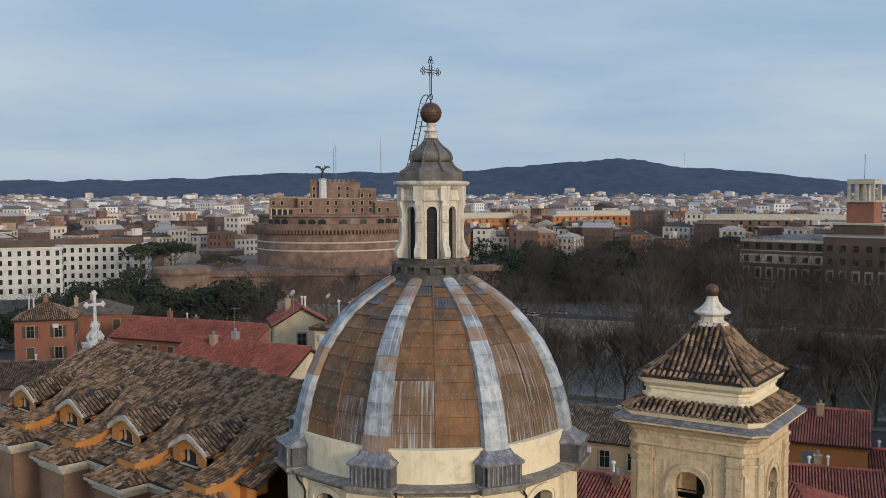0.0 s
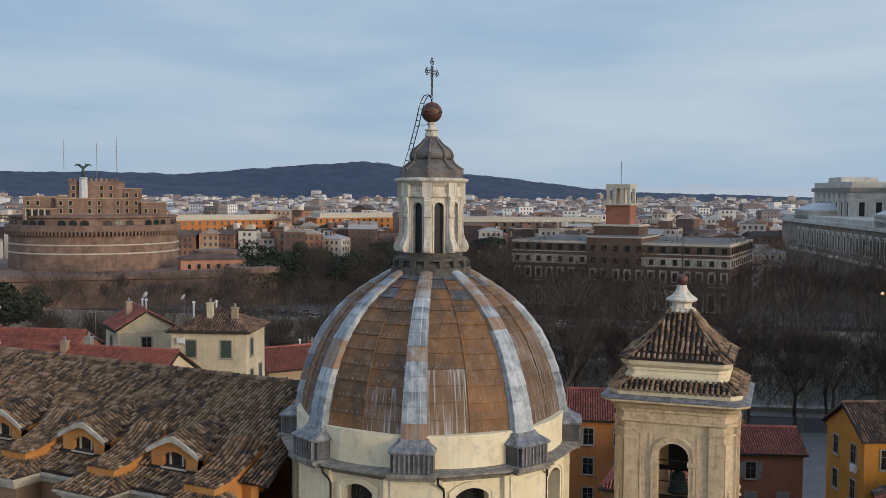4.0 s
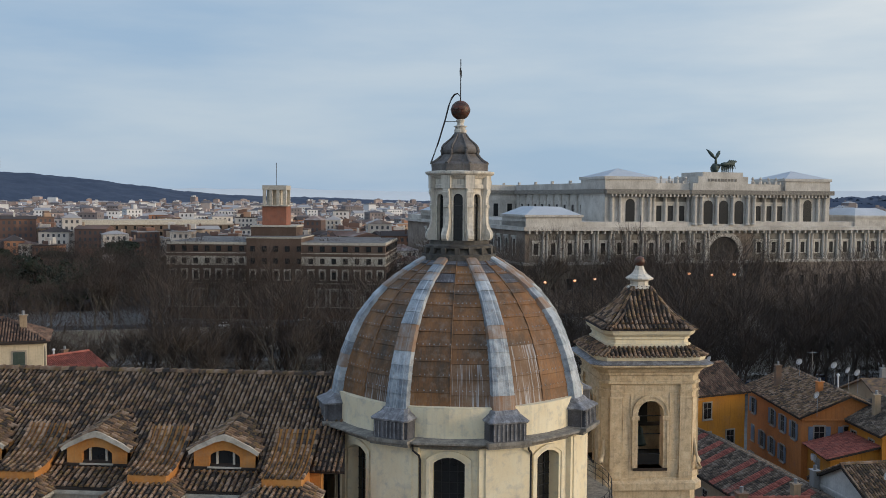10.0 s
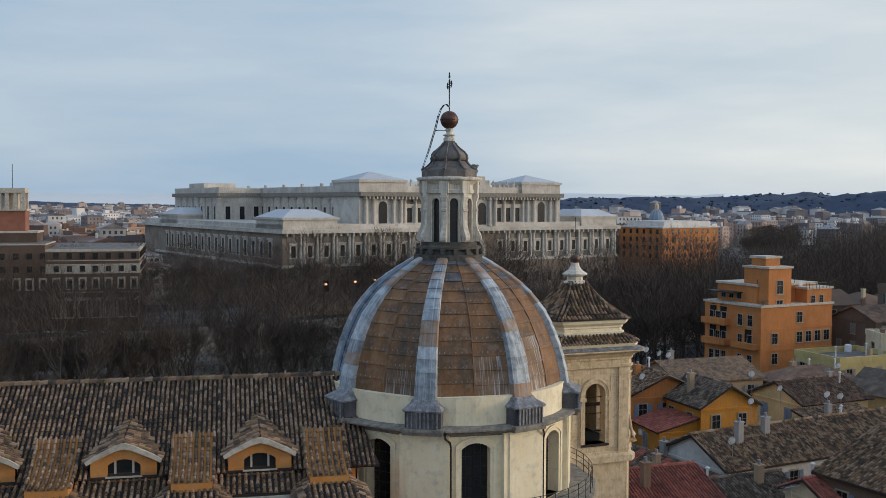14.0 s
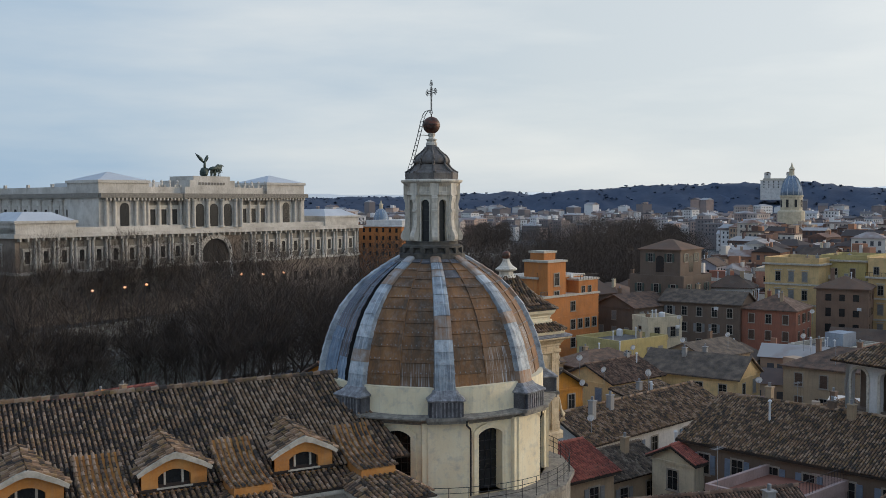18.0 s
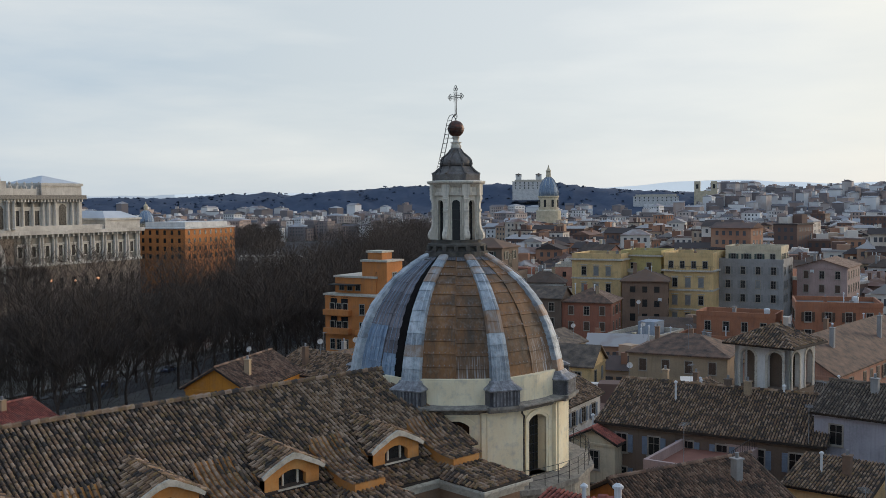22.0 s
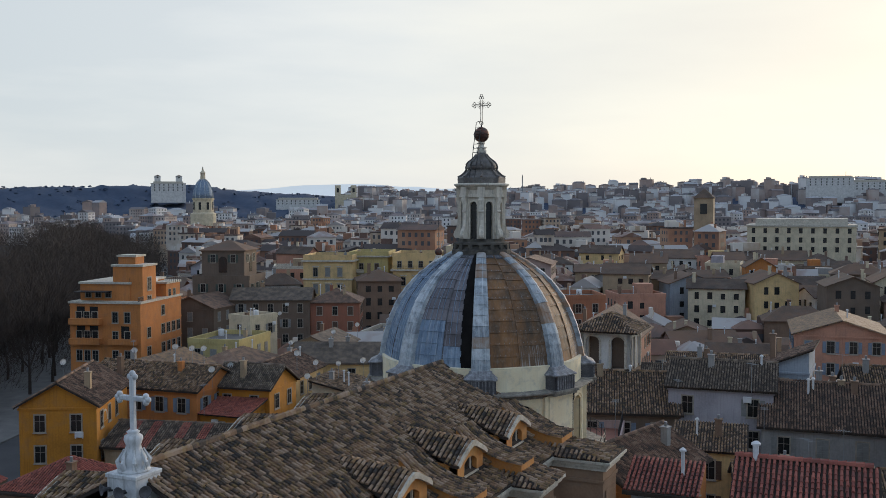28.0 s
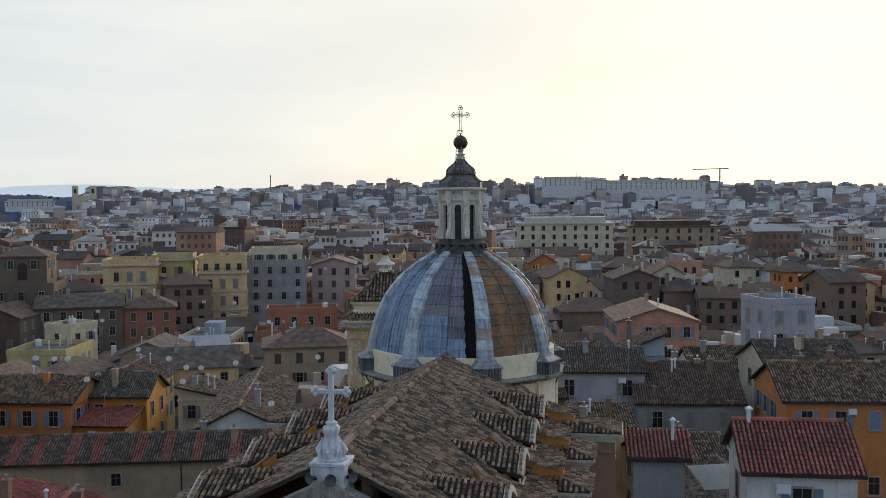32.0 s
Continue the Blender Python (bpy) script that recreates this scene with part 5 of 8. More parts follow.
    if roof == "gable":
        prism(bm, [(-hd, 0), (hd, 0), (hd, h), (0, h + rise - 0.08), (-hd, h)], w, Matrix(((0, 1, 0, -hw), (1, 0, 0, 0), (0, 0, 1, 0), (0, 0, 0, 1))))
    elif roof == "cross":
        prism(bm, [(-hw, 0), (hw, 0), (hw, h), (0, h + rise - 0.08), (-hw, h)], d, Matrix.Translation((0, -hd, 0)))
    elif roof == "shed":
        prism(bm, [(-hd, 0), (hd, 0), (hd, h + rise - 0.1), (-hd, h)], w, Matrix(((0, 1, 0, -hw), (1, 0, 0, 0), (0, 0, 1, 0), (0, 0, 0, 1))))
    else:
        box(bm, -hw, hw, -hd, hd, 0, h)
    bmesh.ops.recalc_face_normals(bm, faces=bm.faces)
    part("wall", bm, W[wall], ob)
    tm = tile or (TILE if near else TILE_FAR)
    faces = roof_faces(roof, w, d, h, rise)
    if faces:
        bm = bmesh.new()
        for f in faces:
            slab(bm, [(p[0], p[1], p[2] + 0.1) for p in f], 0.2)
        bmesh.ops.recalc_face_normals(bm, faces=bm.faces)
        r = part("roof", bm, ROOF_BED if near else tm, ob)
        if near:
            for k, f in enumerate(faces):
                slope_tiles([(p[0], p[1], p[2] + 0.11) for p in f], seed + k, tm, r)
            if roof in ("gable", "cross", "hip"):
                a, b = faces[0][0], faces[0][1]
                va, vb = Vector(a) + Vector((0, 0, 0.15)), Vector(b) + Vector((0, 0, 0.15))
                L = (vb - va).length
                if L > 1:
                    u = (vb - va).normalized()
                    s = u.cross(Vector((0, 0, 1)))
                    tiles_stuff("ridge_tiles", None, tm, r, 0.5, 0.42, grid=[(va + u * (0.42 * k), s, u, Vector((0, 0, 1))) for k in range(int(L / 0.42))])
        bm = bmesh.new()
        box(bm, -hw - 0.12, hw + 0.12, -hd - 0.12, hd + 0.12, h - 0.42, h - 0.2)
        part("eaves_moulding", bm, W[wall], ob)
    else:
        bm = bmesh.new()
        frame_bm(bm, [(-hw - 0.08, -hd - 0.08), (hw + 0.08, -hd - 0.08), (hw + 0.08, hd + 0.08), (-hw - 0.08, hd + 0.08)], [(-hw + 0.25, -hd + 0.25), (hw - 0.25, -hd + 0.25), (hw - 0.25, hd - 0.25), (-hw + 0.25, hd - 0.25)], 0.9,
                 Matrix(((1, 0, 0, 0), (0, 0, 1, 0), (0, 1, 0, h), (0, 0, 0, 1))))
        bmesh.ops.recalc_face_normals(bm, faces=bm.faces)
        part("parapet", bm, W[wall], ob)
        part("terrace_floor", box(bmesh.new(), -hw + 0.25, hw - 0.25, -hd + 0.25, hd - 0.25, h, h + 0.05), tile or FLAT, ob)
    for sd in sides:
        span, off, ang = {"f": (w, hd, 0), "b": (w, hd, 180), "r": (d, hw, 90), "l": (d, hw, -90)}[sd]
        n = int((span - 1.0) / gap)
        for st in range(storeys):
            z = h - 2.75 - 3.3 * st
            if z < 0.5:
                break
            for k in range(n):
                if pr.random() < 0.12:
                    continue
                x = (k - (n - 1) / 2) * (span / max(1, n)) * 0.94
                kind = win if pr.random() < 0.7 else pr.choice(("plain", "closed", "open"))
                part("window", WINS[(kind, shut)], None, ob, "", Matrix.Rotation(radians(ang), 4, "Z") @ Matrix.Translation((x, -off, z)))
    for k in range(chimneys):
        x, y = pr.uniform(-0.35, 0.35) * w, pr.uniform(-0.3, 0.3) * d
        zt = h + (rise if roof != "flat" else 0.3) + pr.uniform(0.4, 1.2)
        bm = bmesh.new()
        box(bm, x - 0.32, x + 0.32, y - 0.3, y + 0.3, h - 0.3, zt)
        box(bm, x - 0.4, x + 0.4, y - 0.38, y + 0.38, zt, zt + 0.1)
        c = part("chimney", bm, W[pr.choice(("tan", "grey", "brown", wall))], ob)
        bm = bmesh.new()
        rings(bm, [(0.14, zt + 0.1), (0.14, zt + 0.5)], 8, 0, (x, y))
        part("chimney_pot", bm, GREY_METAL, c)
    return ob


def dish(x, y, z, az, tall=1.0, r=0.4):
    ob = thing("satellite_dish", "white satellite dish on a thin roof pole", "satellite dish", "satellite dishes", m=Matrix.Translation((x, y, z)))
    part("pole", tube(bmesh.new(), [(0, 0, -1.2), (0, 0, tall)], 0.03, 6), GREY_METAL, ob)
    bm = bmesh.new()
    prof = [(0.0, 0.0), (r * 0.35, 0.02), (r * 0.7, 0.075), (r, 0.16)]
    rr = [[bm.verts.new((a * math.cos(2 * math.pi * k / 16), a * math.sin(2 * math.pi * k / 16), b)) for k in range(16)] for a, b in prof[1:]]
    c = bm.verts.new((0, 0, 0))
    for k in range(16):
        bm.faces.new((c, rr[0][k], rr[0][(k + 1) % 16]))
        for a, b in zip(rr, rr[1:]):
            bm.faces.new((a[k], b[k], b[(k + 1) % 16], a[(k + 1) % 16]))
    bmesh.ops.solidify(bm, geom=bm.faces[:], thickness=0.02)
    D = Matrix.Translation((0, 0, tall)) @ Matrix.Rotation(radians(az), 4, "Z") @ Matrix.Rotation(radians(62), 4, "Y")
    part("reflector", bm, WHITE_METAL, ob, "", D, smooth=True)
    part("feed_arm", tube(bmesh.new(), [(r * 0.8, 0, 0.1), (0.1, 0, 0.5)], 0.018, 5), GREY_METAL, ob, "", D)


def aerial(x, y, z, az, tall=2.4):
    ob = thing("tv_aerial", "thin metal television aerial on a roof", "aerial", "television aerials", m=Matrix.Translation((x, y, z)) @ Matrix.Rotation(radians(az), 4, "Z"))
    part("mast", tube(bmesh.new(), [(0, 0, -1), (0, 0, tall)], 0.025, 5), GREY_METAL, ob)
    part("boom", tube(bmesh.new(), [(-0.6, 0, tall - 0.15), (0.7, 0, tall - 0.15)], 0.015, 4), GREY_METAL, ob)
    for k in range(7):
        x1 = -0.55 + 0.19 * k
        part("element", tube(bmesh.new(), [(x1, -0.32, tall - 0.15), (x1, 0.32, tall - 0.15)], 0.01, 4), GREY_METAL, ob)


R_ = TILE_RED
TILE_GREY = material("lichen_grey_tile", [(0.05, 0.04, 0.033), (0.1, 0.077, 0.06), (0.16, 0.118, 0.086), (0.25, 0.2, 0.155)], 0.9, 0.9, 0.4, 14, vary=0.45, island=True, stain=(0.17, 0.12, 0.06), stain_amount=0.4)
TILE_WARM = material("warm_brown_tile", [(0.055, 0.038, 0.03), (0.12, 0.075, 0.052), (0.19, 0.108, 0.07), (0.27, 0.175, 0.12)], 0.9, 0.9, 0.4, 14, vary=0.45, island=True, stain=(0.12, 0.1, 0.08), stain_amount=0.5)
FLUE = bmesh.new()
rings(FLUE, [(0.11, -1.2), (0.11, 1.1), (0.2, 1.12), (0.2, 1.22), (0.05, 1.34)], 8, 0)
FLUE = mesh_of(FLUE, WHITE_METAL, "flue_pipe")
AIRCON = bmesh.new()
box(AIRCON, -0.42, 0.42, -0.34, 0.02, 0, 0.6)
bmesh.ops.bevel(AIRCON, geom=AIRCON.edges[:], offset=0.03, segments=1, affect="EDGES")
tube(AIRCON, [(-0.1, -0.33, 0.3), (-0.1, -0.37, 0.3)], 0.22, 12)
box(AIRCON, -0.4, -0.34, -0.3, 0.03, -0.12, 0)
box(AIRCON, 0.34, 0.4, -0.3, 0.03, -0.12, 0)
AIRCON = mesh_of(AIRCON, WHITE_METAL, "air_conditioner")
TANK = bmesh.new()
rings(TANK, [(0.55, 0), (0.6, 0.1), (0.6, 1.1), (0.5, 1.25), (0.15, 1.35)], 14, 0)
TANK = mesh_of(TANK, WHITE_METAL, "water_tank")


def clutter(ob, w, d, h, rise, flat, pr):
    """Flues, an air conditioner on a wall and, on terraces, a tank."""
    for _ in range(pr.randint(0, 2)):
        part("flue_pipe", FLUE, None, ob, "", Matrix.Translation((pr.uniform(-0.42, 0.42) * w, pr.uniform(-0.2, 0.2) * d, h + (0.8 if flat else rise * 0.85))))
    if pr.random() < 0.5:
        part("air_conditioner", AIRCON, None, ob, "", Matrix.Translation((pr.uniform(-0.4, 0.4) * w, -d / 2, h - pr.choice((1.3, 4.6)))))
    if flat and pr.random() < 0.6:
        part("water_tank", TANK, None, ob, "", Matrix.Translation((pr.uniform(0.15, 0.4) * w, pr.uniform(0.15, 0.38) * d, h + 0.05)))


SPECS = []
# x, y, along, deep, turn, eaves, roof, wall, rise, tiles, storeys, shutters, chimneys
SPECS += [
    (37.0, 60.5, 10, 17, 6, 17.6, "cross", "orange", 2.2, None, 3, "blue", 2),
    (42.0, 49.5, 7.5, 8, 8, 17.4, "cross", "ochre", 2.2, None, 2, "grey", 1),
    (37.4, 48.9, 6.6, 7.2, -86, 14.9, "shed", "ochre", 1.9, R_, 2, "grey", 0),
    (43.0, 33.2, 26, 9, 15, 15.9, "gable", "white", 2.3, None, 3, "blue", 2),
    (1.0, 39.5, 8, 8, 8, 16.2, "hip", "brown", 2.0, R_, 2, "brown", 1),
    (-9.5, 27.5, 10, 8, 14, 17.5, "gable", "brown", 1.8, R_, 2, "brown", 1),
    (44.2, 6.8, 21, 15, -74, 18.5, "gable", "umber", 3.0, None, 3, "blue", 3),
    (46.8, -8.6, 10.5, 10, -84, 21.2, "gable", "lavender", 2.0, None, 2, "grey", 1),
    (56.0, -14.2, 7.5, 5.4, 180, 21.9, "shed", "blue", 2.4, None, 2, "grey", 1),
    (105.0, -16.6, 13.5, 18, -82, 20.6, "cross", "pink", 2.2, None, 3, "blue", 1),
]
SPECS += [
    (-8.8, -21.9, 6.2, 6.8, -87, 24.8, "gable", "white", 2.1, R_, 3, "blue", 0),
    (-6.2, -14.0, 3.3, 2.3, -87, 24.2, "shed", "grey", 1.0, R_, 2, "brown", 0),
    (33.5, -9.6, 6.2, 5.5, -82, 17.4, "shed", "yellow", 1.2, None, 2, "brown", 1),
    (34.9, 15.0, 4.4, 4.6, 12, 16.8, "gable", "cream", 1.2, R_, 2, "blue", 0),
    (17.5, -5.5, 13, 8.5, -14, 18.6, "gable", "orange", 2.3, None, 2, "grey", 1),
    (27.5, -19.5, 13, 9, -78, 15.6, "gable", "rose", 2.0, None, 3, "brown", 2),
    (13.5, -21.0, 11, 9, 8, 15.4, "gable", "grey", 2.0, None, 3, "brown", 2),
    (46.5, -18.6, 11.5, 13, -84, 18.2, "gable", "grey", 3.4, None, 2, "grey", 4),
    (37.6, -34.2, 14, 13, -84, 20.6, "gable", "orange", 2.8, None, 3, "blue", 2),
    (53.0, -33.0, 11, 13, -80, 21.0, "gable", "cream", 2.6, None, 3, "brown", 2),
    (81.0, -34.6, 7.5, 8, -70, 25.6, "flat", "lavender", 0, None, 4, "grey", 2),
    (62.5, -24.0, 8, 9, -80, 19.0, "gable", "white", 2.2, None, 3, "brown", 1),
]
SPECS += [
    (75.5, 56.2, 15, 9, -66, 15.3, "gable", "yellow", 2.6, None, 3, "grey", 2),
    (60.5, 58.0, 11, 9, 12, 15.6, "gable", "yellow", 2.0, None, 2, "blue", 1),
    (57.0, 44.5, 9, 7, 10, 14.5, "shed", "cream", 1.6, None, 2, "grey", 1),
    (125.0, 57.9, 11, 9, -72, 13.8, "flat", "terra", 0, None, 3, "brown", 1),
    (100.0, 21.0, 40, 13, 6, 17.4, "gable", "pink", 4.0, None, 3, "brown", 3),
    (62.5, 22.0, 9, 9, 10, 15.5, "gable", "tan", 2.0, None, 2, "brown", 1),
    (132.0, 55.9, 15, 8, -72, 17.7, "flat", "terra", 0, None, 3, "grey", 2),
    (127.2, 88.8, 10.7, 11, -64, 18.9, "hip", "brick", 2.6, None, 2, "brown", 2),
    (138.5, 39.5, 15, 12, -60, 20.5, "flat", "terra", 0, None, 3, "brown", 2),
    (119.5, 100.5, 17, 9, -64, 19.6, "gable", "umber", 2.2, None, 3, "grey", 1),
]
SPECS += [
    (108.0, 110.5, 12, 11, 10, 18.6, "gable", "umber", 2.4, None, 3, "grey", 1),
    (85.5, 86.5, 13, 10, 10, 15.4, "flat", "lemon", 0, None, 3, "grey", 1),
    (95.5, 88.6, 7, 6, -12, 18.2, "flat", "cream", 0, None, 1, "grey", 1),
    (191.5, 66.0, 11.5, 16, -76, 24.2, "cross", "rose", 1.8, None, 3, "brown", 1),
    (177.0, 77.5, 15, 13, -72, 25.4, "flat", "grey", 0, None, 4, "grey", 2),
    (-60.9, 40.4, 6.4, 6.4, 58, 25.4, "cross", "cream", 2.0, R_, 2, "brown", 1),
    (-47.4, 38.6, 8.0, 7.6, 24, 26.4, "hip", "cream", 1.7, None, 2, "green", 2),
    (-50.6, 25.4, 15.6, 9.6, 14, 22.7, "gable", "cream", 2.8, R_, 2, "grey", 2),
    (-53.1, 59.9, 10.7, 8.6, 60, 18.8, "gable", "tan", 2.0, R_, 2, "brown", 1),
    (-98.4, 50.7, 25.7, 9.6, 19, 18.7, "gable", "brick", 2.4, R_, 2, "brown", 2),
]
SPECS += [
    (-118.6, 36.2, 8.6, 8.6, 58, 21.6, "hip", "brick", 2.1, None, 2, "brown", 1),
    (-127.0, 49.0, 11.0, 9.5, 58, 20.6, "hip", "brick", 2.0, None, 2, "brown", 2),
    (-92.0, 21.5, 17.0, 10.6, 52, 17.0, "gable", "brown", 2.2, None, 2, "brown", 1),
    (-78.7, 63.7, 17.1, 10.7, 20, 17.0, "gable", "brown", 2.2, None, 3, "grey", 1),
    (-28.6, 56.1, 16.1, 10.7, 16, 14.8, "gable", "tan", 2.2, None, 3, "grey", 1),
    (2.5, 68.0, 11, 8, 24, 13.2, "gable", "brick", 1.8, R_, 2, "grey", 1),
    (-1.5, 53.5, 9, 8, 24, 14.0, "gable", "tan", 1.8, R_, 2, "grey", 1),
    (-9.0, 64.0, 14, 10, 20, 16.4, "gable", "orange", 2.2, R_, 3, "grey", 2),
    (9.0, 17.5, 7, 6, 5, 17.0, "gable", "tan", 1.6, R_, 2, "grey", 0),
    (19.0, 15.5, 9, 8, 8, 17.5, "gable", "tan", 1.8, R_, 2, "grey", 1),
]
SPECS += [
    (30.5, 21.0, 8, 7, 10, 15.0, "gable", "tan", 1.6, None, 2, "grey", 1),
    (70.5, 74.0, 13, 9, 8, 14.5, "hip", "umber", 2.0, None, 2, "brown", 1),
    (54.0, 76.0, 14, 11, 8, 15.5, "gable", "tan", 2.2, None, 3, "grey", 1),
    (88.0, 68.0, 12, 9, 12, 15.5, "gable", "tan", 2.0, None, 3, "brown", 1),
    (90.0, 41.0, 15, 12, -70, 17.0, "hip", "tan", 2.4, None, 3, "brown", 2),
    (83.0, -2.0, 14, 10, -82, 16.5, "gable", "grey", 2.0, None, 3, "brown", 2),
    (66.0, 2.0, 13, 10, -80, 17.0, "gable", "umber", 2.2, None, 3, "brown", 2),
]
for k, (x, y, w, d, rot, h, roof, wall, rise, tile, st, shut, ch) in enumerate(SPECS):
    ob = house(x, y, w, d, rot, h, roof, wall, rise, tile or (None if roof == "flat" else (TILE, TILE_GREY, TILE_WARM)[k % 3]), math.hypot(x + 20, y + 20) < 118, st, 3.0, k, shut=shut, chimneys=ch, win=("open", "plain", "closed")[k % 3])
    clutter(ob, w, d, h, rise, roof == "flat", random.Random(k))

# long plain convent wing with patched tiles
CONV = house(25.8, 36.4, 33.5, 8.0, -75, 14.3, "gable", "tan", 1.8, TILE_GREY, True, 2, 3, 77, sides="b", chimneys=2, name="convent_wing", label="long plain tan convent wing with red patches in its tiles")
for k, x in enumerate((-15.2, -12.8, -9.4, -6.9, -2.6, 0.3, 3.4, 7.2, 10.5, 13.6)):
    slope_tiles([(x, -0.1, 16.29), (x + 0.95, -0.1, 16.29), (x + 0.95, -4.4, 14.35), (x, -4.4, 14.35)], 300 + k, TILE_RED, CONV)
for x, z in ((-4.2, 11.8), (11.2, 12.0)):
    part("window", WINS[("plain", "grey")], None, CONV, "small plain window", Matrix.Translation((x, -4.0, z)) @ Matrix.Diagonal((0.9, 1, 0.72, 1)))
part("downpipe", tube(bmesh.new(), [(2.4, -4.12, 0.5), (2.4, -4.12, 13.6), (2.6, -4.4, 14.1)], 0.06, 6), IRON, CONV, "rusty drain pipe")
# bright ochre house with a painted arch
OCH = house(20.5, 58.4, 8.0, 14.0, -60, 19.0, "cross", "ochre", 2.4, TILE_WARM, True, 4, 3, 78, shut="grey", win="plain", sides="frl", chimneys=1, name="house", label="bright ochre plastered house with a cream arch on its wall")
part("wall_arch", frame_bm(bmesh.new(), arch_pts(2.0, 1.3, 1.0, 12), arch_pts(1.6, 1.1, 0.8, 12), 0.1, Matrix.Rotation(radians(90), 4, "Z") @ Matrix.Translation((-3.6, -4.06, 16.6))), TRIM, OCH, "cream painted arch moulding")
part("air_conditioner", AIRCON, None, OCH, "", Matrix.Translation((2.2, -7.0, 15.6)))

# ---- particular houses ----
def local(x, y, rot, z=0.0):
    return Matrix.Translation((x, y, z)) @ Matrix.Rotation(radians(rot), 4, "Z")


def win_on(ob, x, y, z, ang, key=("plain", "grey"), sx=1.0, sz=1.0):
    part("window", WINS[key], None, ob, "", Matrix.Translation((x, y, z)) @ Matrix.Rotation(radians(ang), 4, "Z") @ Matrix.Diagonal((sx, 1, sz, 1)))


# stepped orange apartment house by the river
ob = thing("apartment_house", "stepped burnt-orange apartment house with roof terraces", "house", m=local(78.4, 101.4, 16) @ Matrix.Diagonal((1.05, 1.0, 1.09, 1)))
for nm, b, h in (("body", (0, 17, 0, 14), 20.2), ("upper_floor", (2.0, 16, 3.0, 13), 23.4), ("stair_tower", (2.2, 7.5, 0.6, 6.5), 26.4), ("wing_top", (11, 17, 0.2, 9), 22.8), ("roof_room", (3.4, 6.8, 2.6, 6), 28.0)):
    part(nm, box(bmesh.new(), b[0], b[1], b[2], b[3], 0 if nm == "body" else 18, h), W["orange"], ob)
    part("cornice", box(bmesh.new(), b[0] - 0.25, b[1] + 0.25, b[2] - 0.25, b[3] + 0.25, h - 0.1, h + 0.25), TRIM, ob)
part("balcony", box(bmesh.new(), -1.3, 0.2, 7.5, 13.6, 16.6, 17.6), W["orange"], ob)
part("balcony", box(bmesh.new(), -1.3, 0.2, 7.5, 13.6, 13.2, 14.2), W["orange"], ob)
part("balcony", box(bmesh.new(), -1.0, 0.2, 0.6, 6.0, 13.2, 14.1), W["orange"], ob)
part("awning", box(bmesh.new(), -0.4, 3.2, 6.6, 13.0, 22.0, 22.15), IRON, ob)
for x0, x1, y0, y1, z in ((-0.2, 1.9, 0.3, 13.8, 20.45), (10.4, 17.0, -0.1, 0.3, 23.0), (2.0, 10.8, 3.0, 3.2, 23.6)):
    part("terrace_rail", box(bmesh.new(), x0, x1, y0, y0 + 0.08, z + 0.75, z + 0.83), IRON, ob)
    for k in range(9):
        f = k / 8
        part("rail_post", box(bmesh.new(), x0 + (x1 - x0) * f - 0.03, x0 + (x1 - x0) * f + 0.03, y0, y0 + 0.06, z - 0.2, z + 0.8), IRON, ob)
for z in (12.9, 16.3, 19.6):
    part("band", box(bmesh.new(), -0.08, 17.08, -0.08, 14.08, z, z + 0.22), W["orange"], ob)
# dark sheets on the wall paint the shade of the balcony recesses
for y, z in ((8.4, 14.3), (11.0, 14.3), (8.4, 17.7), (11.0, 17.7), (2.2, 14.2)):
    part("balcony_door", box(bmesh.new(), -0.06, 0.1, y, y + 1.6, z, z + 2.2), BARS, ob, "dark balcony opening")
for x, y in ((12.0, 3.0), (14.5, 5.0), (8.6, 4.4)):
    part("air_conditioner", AIRCON, None, ob, "", Matrix.Translation((x, y, 23.1 if x > 11 else 23.65)))

for st in range(4):
    for x in (3.2, 9.0, 11.2, 13.4, 15.6):
        if not (st == 0 and x < 8):
            win_on(ob, x, -0.02 if x < 11 or st else 0.18, 17.4 - 3.3 * st, 0, ("plain", "brown"), 1.2, 0.95)
    for y in (2.6, 5.0, 9.0, 10.6, 12.2):
        win_on(ob, 0, y, 16.9 - 3.3 * st, -90, ("plain", "brown"), 1.0, 1.0)
for y in (7.4, 9.4, 11.4):
    win_on(ob, 2.0, y, 21.0, -90, ("plain", "brown"), 1.0, 0.6)
for z in (19.0, 22.2):
    win_on(ob, 4.8, 0.6, z, 0, ("plain", "brown"), 1.3, 1.2)
for x in (12.4, 14.4):
    win_on(ob, x, 0.2, 20.4, 0, ("plain", "brown"), 0.9, 0.7)

# white loggia tower on the long dark roof
ob = thing("roof_loggia", "white arched roof loggia with a hipped tile roof", "loggia", m=local(50.3, 4.8, 2, 21.3) @ Matrix.Diagonal((1.15, 1.15, 0.96, 1)))
for q in range(4):
    R = Matrix.Rotation(radians(90 * q), 4, "Z") @ Matrix.Translation((0, -2.55, 0))
    for s in (-1, 1):
        bm = bmesh.new()
        arch_frame(bm, 2.55, 4.9, 1.35, 4.0, 0.67, 0.4, 10, Matrix.Translation((s * 1.275, 0, 0)))
        w = part("arcade_wall", bm, W["white"], ob, "", R)
        part("arch_trim", frame_bm(bmesh.new(), arch_pts(1.8, 4.22, 0.9, 10), arch_pts(1.35, 4.0, 0.67, 10), 0.1, Matrix.Translation((s * 1.275, -0.07, 0))), TRIM, w)
bm = bmesh.new()
for f in roof_faces("hip", 5.2, 5.1, 4.9, 1.6, 0.8):
    slab(bm, [(p[0], p[1], p[2] + 0.1) for p in f], 0.2)
bmesh.ops.recalc_face_normals(bm, faces=bm.faces)
r = part("roof", bm, ROOF_BED, ob)
